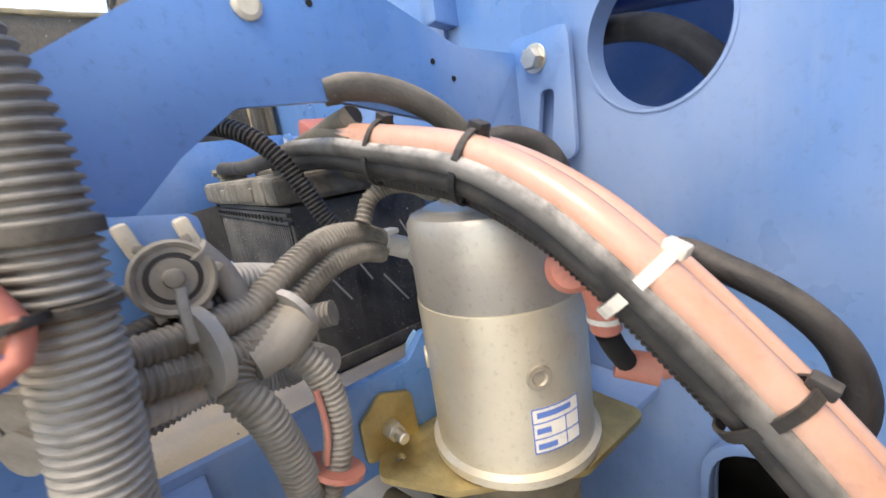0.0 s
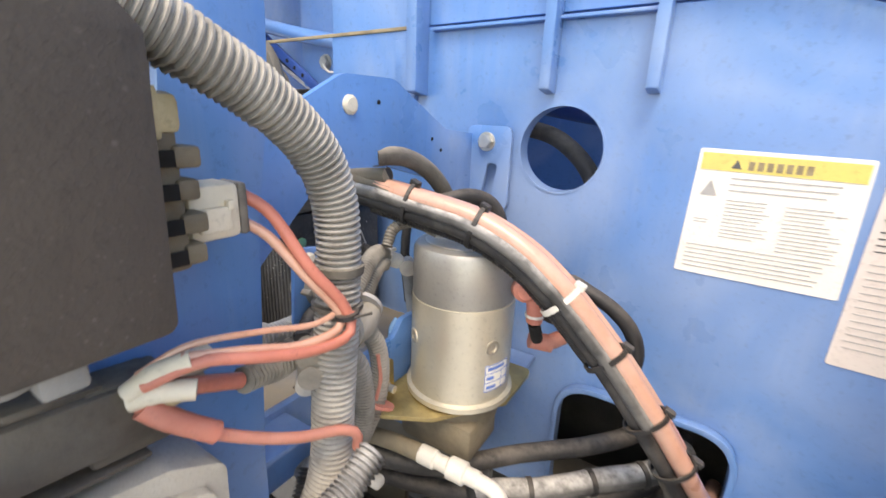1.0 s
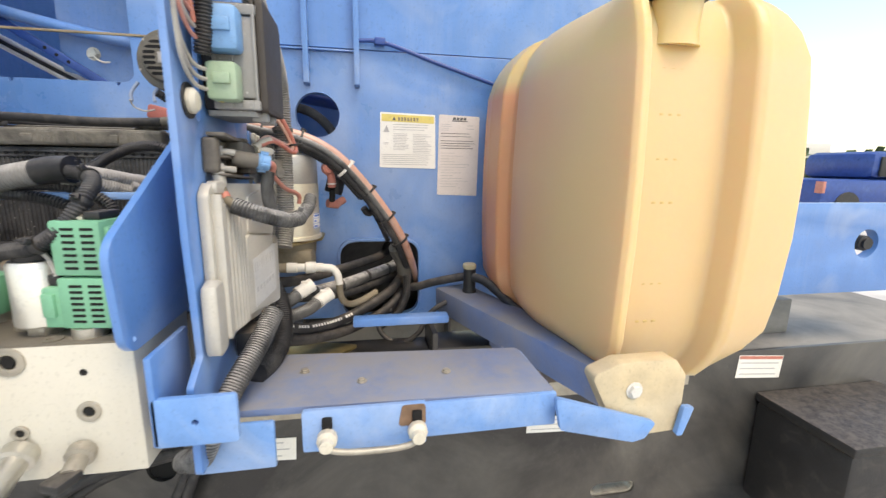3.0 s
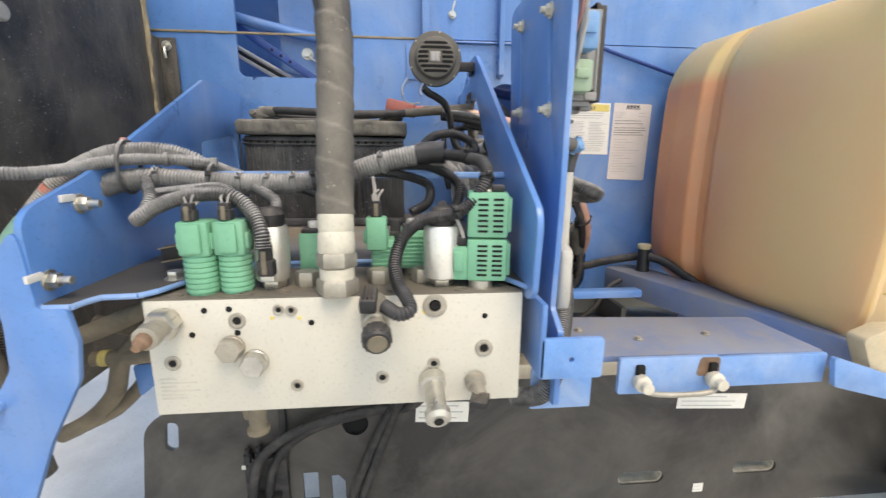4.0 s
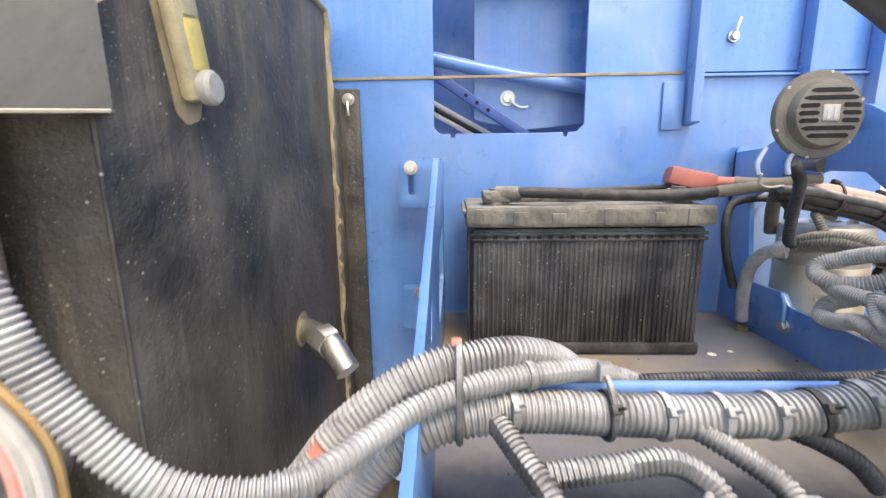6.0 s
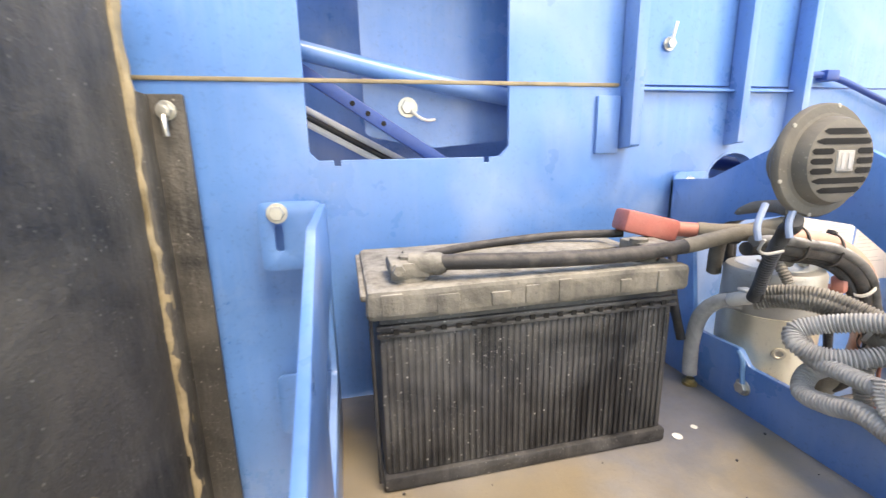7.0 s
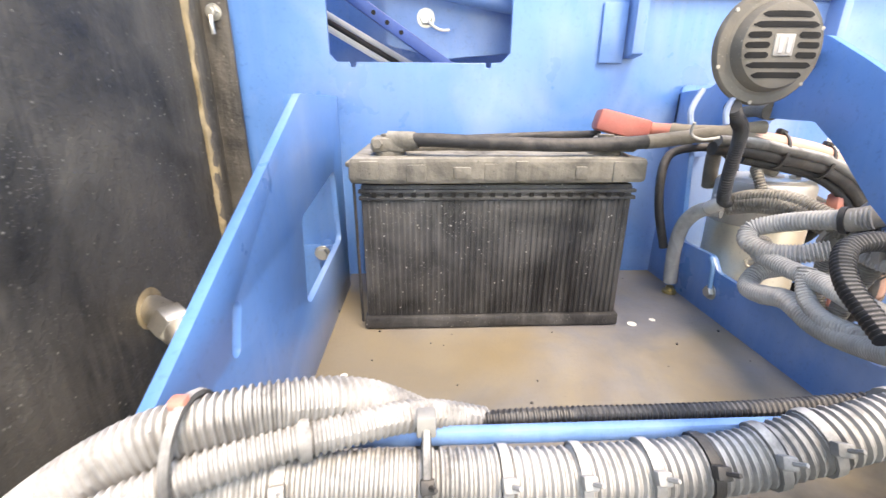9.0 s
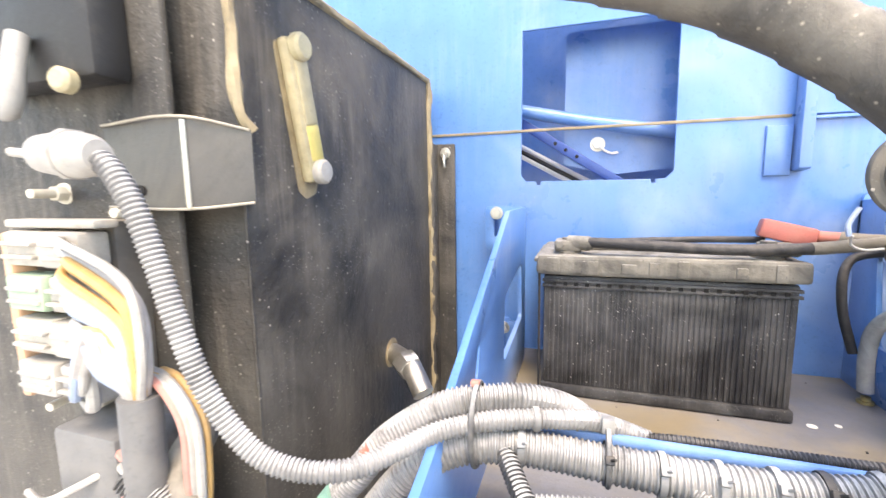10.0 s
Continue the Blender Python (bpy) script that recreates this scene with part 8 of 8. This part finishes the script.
wt = thing("cable_tie", "black cable tie gathering the red wires", "cable tie", (-0.151, -0.010, 1.181))
part("strap", lathe([(-0.0015, 0.0062), (-0.0015, 0.0072), (0.0015, 0.0072), (0.0015, 0.0062)], (-0.151, -0.0105, 1.182), (0.1, 0.1, -1), 18), m_black, wt)
part("tail", smooth_tube([(-0.145, -0.012, 1.182), (-0.135, -0.006, 1.186)], 0.0009, 6, 0.003), m_black, wt)
cable("loom_branch", "brown corrugated loom ending at the terminal block", [(-0.182, -0.060, 1.152), (-0.185, -0.050, 1.149), (-0.191, -0.032, 1.142), (-0.198, -0.008, 1.142), (-0.204, 0.020, 1.146)], 0.0078, m_loombrown, "wiring loom", "loom")

# ---- decals on the back wall ----
wd = thing("warning_decal", "white warning decal with yellow heading on the blue wall", "decal", (0.068, WALL, 1.21))


def slab(corners, y0, y1):
    return plate(corners, [], "y", y0, y1)


part("sheet", slab(rounded([(-0.003, 1.147), (0.137, 1.145), (0.135, 1.276), (0.000, 1.279)], 0.003), WALL - 0.0012, WALL - 0.0002), m_paper, wd, smooth=False)
part("heading", slab([(0.003, 1.258), (0.132, 1.255), (0.132, 1.272), (0.003, 1.275)], WALL - 0.0018, WALL - 0.0011), m_yellowink, wd, smooth=False)
part("heading_triangle", slab([(0.029, 1.2605), (0.038, 1.2603), (0.0335, 1.269)], WALL - 0.0023, WALL - 0.0017), m_ink, wd, smooth=False)
for k in range(7):
    part("heading_bar", slab([(0.043 + k * 0.0075, 1.2595 - k * 0.0001), (0.048 + k * 0.0075, 1.2595 - k * 0.0001), (0.048 + k * 0.0075, 1.2680 - k * 0.0001), (0.043 + k * 0.0075, 1.2680 - k * 0.0001)], WALL - 0.0021, WALL - 0.0017), m_oilseam, wd, smooth=False)
part("symbol", slab([(0.007, 1.232), (0.022, 1.232), (0.0145, 1.248)], WALL - 0.0018, WALL - 0.0011), m_inkgrey, wd, smooth=False)
rng = random.Random(11)


def print_lines(parent, x0, x1, z_top, z_bot, n_, h, y, material, ragged=0.35, slope=0.0):
    for i in range(n_):
        z = z_top + (z_bot - z_top) * i / max(1, n_ - 1)
        xe = x1 - (x1 - x0) * rng.random() * ragged
        part("print_line", slab([(x0, z), (xe, z - slope * (xe - x0)), (xe, z + h - slope * (xe - x0)), (x0, z + h)], y - 0.0017, y - 0.0011), material, parent, smooth=False)


print_lines(wd, 0.031, 0.125, 1.250, 1.238, 3, 0.0012, WALL, m_inkgrey, 0.2)
print_lines(wd, 0.031, 0.072, 1.228, 1.190, 11, 0.0010, WALL, m_inkgrey)
print_lines(wd, 0.080, 0.127, 1.227, 1.183, 12, 0.0010, WALL, m_inkgrey)
print_lines(wd, 0.004, 0.128, 1.178, 1.154, 6, 0.0011, WALL, m_inkgrey, 0.15)
print_lines(wd, 0.006, 0.022, 1.206, 1.203, 2, 0.0010, WALL, m_inkgrey)
sd = thing("instruction_decal", "tall off-white instruction decal on the blue wall", "decal", (0.195, WALL, 1.18))
part("sheet", slab(rounded([(0.142, 1.080), (0.246, 1.077), (0.249, 1.275), (0.145, 1.278)], 0.003), WALL - 0.0012, WALL - 0.0002), m_paperpink, sd, smooth=False)
for k in range(4):
    part("emblem", slab([(0.180 + k * 0.009, 1.2655), (0.187 + k * 0.009, 1.2655), (0.188 + k * 0.009, 1.272), (0.181 + k * 0.009, 1.272)], WALL - 0.0018, WALL - 0.0011), m_ink, sd, smooth=False)
part("emblem_rule", slab([(0.178, 1.2625), (0.218, 1.2622), (0.218, 1.2640), (0.178, 1.2643)], WALL - 0.0018, WALL - 0.0011), m_ink, sd, smooth=False)
print_lines(sd, 0.150, 0.180, 1.254, 1.240, 4, 0.0011, WALL, m_inkgrey)
print_lines(sd, 0.215, 0.240, 1.252, 1.244, 2, 0.0011, WALL, m_inkgrey)
print_lines(sd, 0.150, 0.238, 1.232, 1.225, 2, 0.0013, WALL, m_ink, 0.5)
print_lines(sd, 0.150, 0.240, 1.214, 1.196, 4, 0.0014, WALL, m_ink, 0.2)
print_lines(sd, 0.150, 0.225, 1.184, 1.100, 13, 0.0010, WALL, m_inkgrey, 0.6)

# ---- fuel sender and hoses by the tank ----
fs = thing("fuel_sender", "black fuel filter head with a cream cap on the bracket", "fuel filter", (0.207, 0.237, 0.80))
part("body", lathe([(0, 0.022), (0.004, 0.022), (0.006, 0.0165), (0.030, 0.0165), (0.034, 0.0150), (0.082, 0.0150), (0.084, 0.013)], (0.207, 0.237, 0.826), (0, 0, 1), 28), m_black, fs)
part("cap", lathe([(0, 0.0150), (0.002, 0.0165), (0.010, 0.0165), (0.012, 0.014)], (0.206, 0.237, 0.909), (0, 0, 1), 28), m_capcream, fs, "dirty cream cap")
part("clamp", lathe([(0, 0.0225), (0.001, 0.024), (0.009, 0.024), (0.010, 0.0225)], (0.207, 0.237, 0.838), (0, 0, 1), 28), m_steel, fs)
for k in range(4):
    a = math.pi / 4 + k * math.pi / 2
    bolt(fs, (0.207 + 0.031 * math.cos(a), 0.237 + 0.031 * math.sin(a), 0.828), (0, 0, 1), 0.0048, 0.005, stud=0.012)
part("base", lathe([(0, 0.040), (0.006, 0.040)], (0.207, 0.237, 0.820), (0, 0, 1), 8), m_dull, fs)
part("tag", nbox(0.216, 0.221, 0.222, 0.225, 0.880, 0.900, 0.001), m_white, fs)
cable("fuel_hose", "black rubber hose from the wall opening to the filter", [(0.050, 0.335, 0.842), (0.085, 0.315, 0.845), (0.12, 0.300, 0.858), (0.175, 0.285, 0.872), (0.222, 0.270, 0.882)], 0.0105, m_rubber, "hose")
cable("fuel_hose", "black rubber hose under the fuel tank", [(0.212, 0.225, 0.890), (0.232, 0.210, 0.886), (0.258, 0.170, 0.868), (0.285, 0.12, 0.842), (0.318, 0.07, 0.826), (0.38, 0.02, 0.812)], 0.0105, m_rubber, "hose")
cable("fuel_line", "thin black hose drooping below the filter", [(0.020, 0.275, 0.800), (-0.015, 0.270, 0.785), (-0.005, 0.250, 0.746), (0.038, 0.232, 0.726), (0.080, 0.222, 0.757), (0.108, 0.230, 0.800), (0.150, 0.236, 0.826), (0.175, 0.237, 0.828)], 0.0062, m_rubber, "hose")
tp = thing("tank_pad", "pale mounting pad under the tank edge", "pad", (0.33, 0.10, 0.80))
part("pad", box(bmesh.new(), -0.03, 0.03, -0.012, 0.012, -0.006, 0.006, 0.003, Matrix.Translation((0.300, 0.060, 0.846)) @ Matrix.Rotation(radians(-15), 4, "Y")), m_paper, tp)
part("finned_block", nbox(0.28, 0.345, 0.02, 0.07, 0.80, 0.836, 0.003), m_black, tp)

# ---- hoses through the lower opening ----
LG = "hoses through the lower opening"
cable("hydraulic_hose", "black hydraulic hose through the wall opening", [(-0.30, 0.10, 0.925), (-0.265, 0.125, 0.920), (-0.194, 0.165, 0.910), (-0.121, 0.240, 0.910), (-0.048, 0.300, 0.917), (0.0, 0.365, 0.920), (0.02, 0.45, 0.93)], 0.0110, m_rubber, "hose", group=LG, seg=16)
cable("hydraulic_hose", "black hydraulic hose through the wall opening", [(-0.33, 0.11, 0.888), (-0.277, 0.140, 0.880), (-0.199, 0.170, 0.872), (-0.097, 0.228, 0.862), (-0.023, 0.285, 0.866), (0.029, 0.35, 0.868), (0.05, 0.45, 0.87)], 0.0110, m_rubber, "hose", group=LG, seg=16)
PH = [(-0.32, 0.06, 0.850), (-0.218, 0.100, 0.833), (-0.157, 0.150, 0.810), (-0.092, 0.200, 0.809), (-0.019, 0.250, 0.832), (0.024, 0.295, 0.850), (0.045, 0.37, 0.862), (0.05, 0.45, 0.87)]
ph = cable("hydraulic_hose", "black hydraulic hose with a line of white print", PH, 0.0115, m_rubber, "hose", group=LG, seg=16)
sp = spline(PH, 0.0018)
bm = bmesh.new()
rng2 = random.Random(3)
for i in range(70, 165, 4):
    if rng2.random() < 0.16:
        continue
    d = (sp[i + 1] - sp[i]).normalized()
    nrm = (Vector((0.2, -0.75, 0.62)) - d * d.dot(Vector((0.2, -0.75, 0.62)))).normalized()
    w = rng2.uniform(0.0012, 0.0026)
    box(bm, -0.0028, 0.0028, -0.0004, 0.0004, -w, w, 0.0, Matrix.Translation(sp[i] + nrm * 0.0116) @ Matrix(((*d.cross(nrm), 0), (*nrm, 0), (*d, 0), (0, 0, 0, 1))).transposed())
part("print", bm, m_paper, ph, smooth=False)
cable("hydraulic_hose", "black hydraulic hose low in the bay", [(-0.33, 0.04, 0.83), (-0.236, 0.080, 0.813), (-0.154, 0.140, 0.790), (-0.082, 0.200, 0.783), (0.000, 0.270, 0.800), (0.045, 0.315, 0.828), (0.06, 0.38, 0.84)], 0.0110, m_rubber, "hose", group=LG, seg=16)
cable("hydraulic_hose", "black hydraulic hose low in the bay", [(-0.32, 0.09, 0.80), (-0.20, 0.15, 0.785), (-0.12, 0.20, 0.776), (-0.02, 0.27, 0.788), (0.05, 0.34, 0.81), (0.07, 0.42, 0.82)], 0.0105, m_rubber, "hose", group=LG, seg=16)
GT = [(-0.150, 0.175, 0.882), (-0.132, 0.200, 0.880), (-0.089, 0.230, 0.882), (-0.034, 0.275, 0.890), (0.023, 0.322, 0.898), (0.05, 0.38, 0.90)]
gt = cable("grey_sleeve_hose", "hose in a grey dusty sleeve through the opening", GT, 0.0138, m_loom, "hose", seg=18, lump=0.04)
for at in (0.25, 0.5, 0.72):
    band(gt, GT, at, 0.0140, m_black, 0.006, "clamp", False)
cable("loom_end", "black loom dropping from the cable bundle", [(0.030, 0.250, 0.985), (0.048, 0.282, 0.930), (0.058, 0.290, 0.880), (0.054, 0.280, 0.830), (0.028, 0.275, 0.785), (-0.01, 0.27, 0.76)], 0.0105, m_loomdark, "wiring loom", "loom", "", 16)
bn = thing("taped_joint", "dusty taped joint where the cables enter the wall", "tape", (0.050, 0.29, 0.91))
part("wrap", smooth_tube([(0.030, 0.262, 0.962), (0.045, 0.285, 0.925), (0.055, 0.300, 0.890)], 0.0185, 16, 0.005, 0.25), m_tape, bn)
wf = thing("white_elbow_fitting", "whitish plated elbow hose fitting below the pump", "fitting", (-0.16, 0.142, 0.944))
part("tube", lathe([(0, 0.0085), (0.002, 0.0105), (0.020, 0.0105), (0.022, 0.0085), (0.036, 0.0085), (0.038, 0.0120), (0.056, 0.0120), (0.058, 0.0090), (0.072, 0.0090)], (-0.200, 0.140, 0.945), (1, 0.06, -0.02), 16), m_white, wf)
part("elbow", smooth_tube([(-0.130, 0.144, 0.9435), (-0.110, 0.145, 0.940), (-0.100, 0.145, 0.926), (-0.097, 0.145, 0.906)], 0.0078, 14, 0.004), m_white, wf)
part("tail", smooth_tube([(-0.097, 0.145, 0.910), (-0.096, 0.145, 0.890), (-0.090, 0.148, 0.868), (-0.076, 0.156, 0.858), (-0.048, 0.172, 0.862), (-0.02, 0.20, 0.87)], 0.0070, 14, 0.004), m_brownpipe, wf)
part("stub", smooth_tube([(-0.262, 0.130, 0.946), (-0.230, 0.136, 0.946), (-0.198, 0.140, 0.945)], 0.0095, 14, 0.005), m_brownpipe, wf)
for k, (pts, wp) in enumerate((([(-0.250, 0.030, 0.985), (-0.238, 0.040, 0.950), (-0.222, 0.042, 0.915), (-0.195, 0.055, 0.898), (-0.168, 0.085, 0.906)], (-0.160, 0.092, 0.912)),
                               ([(-0.245, 0.00, 0.955), (-0.231, 0.020, 0.905), (-0.196, 0.048, 0.874), (-0.155, 0.076, 0.876), (-0.135, 0.100, 0.884)], (-0.127, 0.108, 0.889)))):
    cable("plug_loom", "grey corrugated loom ending in a white plug", pts, 0.0125, m_loom, "wiring loom", "loom", "plugs below the pump", 18)
    wpg = thing("white_plug", "dirty white round plug on a loom end", "connector", wp, "plugs below the pump")
    part("body", smooth_tube([(wp[0] - 0.012, wp[1] - 0.010, wp[2] - 0.006), wp, (wp[0] + 0.014, wp[1] + 0.010, wp[2] + 0.007)], 0.0135, 16, 0.004, 0.05), m_white, wpg)
    part("latch", nbox(wp[0] - 0.006, wp[0] + 0.008, wp[1] - 0.004, wp[1] + 0.006, wp[2] + 0.012, wp[2] + 0.017, 0.002), m_white, wpg)
ws = thing("small_plug", "small white plug among the black hoses", "connector", (-0.255, 0.12, 0.895))
part("body", nbox(-0.270, -0.235, 0.110, 0.125, 0.893, 0.906, 0.004), m_white, ws)
yl = thing("yellowed_plate", "dirty yellow-brown plate low in the bay", "plate", (-0.17, 0.14, 0.735))
part("plate", plate(rounded([(-0.30, 0.06), (-0.20, 0.06), (-0.06, 0.21), (-0.16, 0.24), (-0.30, 0.20)], 0.01), [], "z", 0.735, 0.741, 0.001), m_yellowzinc, yl)
lo = thing("lower_beam", "dark and pale steel beams below the bay", "chassis", (0.0, 0.17, 0.70))
part("dark_beam", nbox(-0.40, 0.10, 0.150, 0.250, 0.700, 0.735, 0.003), m_chassis, lo)
part("post", nbox(0.10, 0.112, 0.130, 0.250, 0.700, 0.790, 0.002), m_chassis, lo)
part("dark_beam", nbox(0.112, 0.30, 0.150, 0.250, 0.715, 0.745, 0.003), m_chassis, lo)
# panel added to hide the blue wall and keep the space below the manifold dark
part("dark_panel", nbox(-0.695, -0.275, 0.215, 0.225, 0.575, 0.834, 0.002), m_chassis, lo)
part("pale_beam", nbox(-0.45, 0.70, 0.060, 0.120, 0.655, 0.690, 0.003), m_dull, lo)

# ---- electrics left of the oil tank ----
lp = thing("side_panel", "dark metal panel carrying relays beside the oil tank", "panel", (-1.10, -0.215, 1.0))
part("sheet", nbox(-1.40, -1.012, -0.222, -0.214, 0.80, 1.60, 0.003), m_oiltank, lp)
part("cover", nbox(-1.20, -1.045, -0.255, -0.222, 1.395, 1.60, 0.006), m_black, lp, "black cover box")
for (x, z) in ((-1.050, 1.288), (-1.165, 1.104), (-1.095, 1.118), (-1.150, 1.305)):
    bolt(lp, (x, -0.222, z), (0.2, -1, 0), 0.0075, 0.010, stud=0.022, material=m_cream)
cg = thing("cable_gland", "big white cable gland with a loom running in", "cable gland", (-1.07, -0.28, 1.335))
part("gland", lathe([(0, 0.008), (0.005, 0.0125), (0.020, 0.0140), (0.036, 0.0150), (0.048, 0.0135), (0.055, 0.010)], (-1.028, -0.306, 1.330), (1.0, 0.0, -0.06), 24), m_dustywhite, cg)
part("pin", smooth_tube([(-1.062, -0.304, 1.333), (-1.044, -0.305, 1.331), (-1.024, -0.306, 1.330)], 0.0032, 10, 0.005), m_dustywhite, cg)
part("collar", lathe([(0, 0.0165), (0.006, 0.0165)], (-1.000, -0.306, 1.3285), (1.0, 0.0, -0.06), 10), m_dustywhite, cg)
sh = thing("hooked_fitting", "plated hook-shaped fitting under the cover", "fitting", (-1.10, -0.27, 1.37))
part("hook", smooth_tube([(-1.115, -0.262, 1.43), (-1.112, -0.270, 1.400), (-1.112, -0.272, 1.382), (-1.122, -0.272, 1.370), (-1.136, -0.270, 1.374)], 0.008, 12, 0.005), m_grey, sh)
part("cap", lathe([(0, 0.010), (0.008, 0.010), (0.011, 0.007)], (-1.072, -0.256, 1.392), (0.2, -1, 0), 16), m_gauge, sh)
rb = thing("relay_bank", "bank of pale relays edged by an orange strip", "relay bank", (-1.10, -0.25, 1.20))
part("frame", nbox(-1.160, -1.050, -0.250, -0.222, 1.124, 1.282, 0.004), m_block, rb, "dark carrier behind the relays")
part("edge_strip", nbox(-1.166, -1.154, -0.268, -0.2225, 1.122, 1.272, 0.003), m_orangestrip, rb, "faded orange edge strip")
part("top_strip", nbox(-1.152, -1.042, -0.270, -0.2505, 1.2765, 1.2835, 0.002), m_palewire, rb)
rng3 = random.Random(8)
for r_, (z, h) in enumerate(((1.131, 0.030), (1.168, 0.031), (1.206, 0.031), (1.244, 0.030))):
    mm = (m_dustywhite, m_palewire, m_sage, m_palewire)[r_]
    for c_ in range(2):
        x = -1.151 + c_ * 0.050
        rl = part("relay", nbox(x, x + 0.0475, -0.276 + 0.003 * ((r_ + c_) % 2), -0.2505, z, z + h, 0.004), mm if c_ == 0 or r_ != 2 else m_palewire, rb)
        for q in range(2):
            part("ridge", nbox(x + 0.004, x + 0.044, -0.2785, -0.2725, z + 0.007 + q * 0.011, z + 0.0105 + q * 0.011, 0.0012), m_dustywhite if q else m_palewire, rl)
wb = thing("wire_bundle", "fan of coloured wires gathered into a grey sleeve", "wiring", (-1.0, -0.29, 1.1))
for k in range(18):
    hue = (0, 4, 1, 1, 0, 4, 0, 2, 0, 1, 4, 0, 3, 0, 4, 0, 2, 0)[k]
    f = k / 17
    z0 = 1.268 - 0.128 * f
    x0 = -1.074 + 0.016 * rng3.random()
    j = Vector((rng3.uniform(-0.003, 0.003), rng3.uniform(-0.006, 0.004), rng3.uniform(-0.004, 0.004)))
    out = 0.060 * (1 - f) ** 0.6 + 0.010
    part("wire", smooth_tube([(x0, -0.2765, z0), Vector((x0 + 0.020, -0.286, z0 - 0.001)) + j, Vector((-1.044 + out, -0.294, max(1.200, z0 - 0.030))) + j, Vector((-1.026 + out * 0.85, -0.296, 1.188 - 0.012 * f)) + j * 0.8,
                              Vector((-0.988 + 0.012 * (1 - f), -0.293, 1.162)) + j * 0.6, Vector((-0.984 + 0.006 * (1 - f), -0.292, 1.138)) + j * 0.5], 0.0034 + 0.0008 * (k % 3), 8, 0.004), m_wires[hue], wb)
part("sleeve", smooth_tube([(-0.981, -0.292, 1.160), (-0.983, -0.292, 1.10), (-0.992, -0.292, 1.00), (-0.99, -0.29, 0.86)], 0.0140, 16, 0.005), m_greybox, wb, "dusty grey cable sleeve")
w2 = thing("wire_bundle", "second bundle of white, red and orange wires", "wiring", (-0.98, -0.27, 1.1))
for k in range(8):
    j = Vector((rng3.uniform(-0.008, 0.008), rng3.uniform(-0.006, 0.006), 0))
    part("wire", smooth_tube([Vector((-0.990, -0.274, 1.168)) + j, Vector((-0.966, -0.280, 1.166)) + j, Vector((-0.948, -0.280, 1.140)) + j, Vector((-0.949, -0.278, 1.09)) + j, Vector((-0.962, -0.270, 1.03)) + j * 0.6, Vector((-0.968, -0.265, 0.95)) + j * 0.6], 0.0034, 8, 0.004), m_wires[(0, 1, 0, 3, 0, 2, 1, 0)[k]], w2)
gb = thing("grey_box", "dark grey plastic box with red and white plug wires", "box", (-1.08, -0.26, 1.07))
part("body", nbox(-1.100, -1.026, -0.285, -0.222, 1.030, 1.112, 0.006), m_greybox, gb)
for k in range(6):
    part("pin_wire", smooth_tube([(-1.030, -0.278, 1.100 - k * 0.011), (-1.020, -0.284, 1.099 - k * 0.011), (-1.006, -0.280, 1.096 - k * 0.011)], 0.0030, 8, 0.004), m_wires[(3, 0, 2, 3, 0, 3)[k]], gb)
cable("white_wire", "loose white wire across the grey box", [(-1.14, -0.286, 1.045), (-1.10, -0.296, 1.052), (-1.060, -0.292, 1.072), (-1.045, -0.280, 1.080)], 0.0030, m_wires[0], "wire", seg=8)
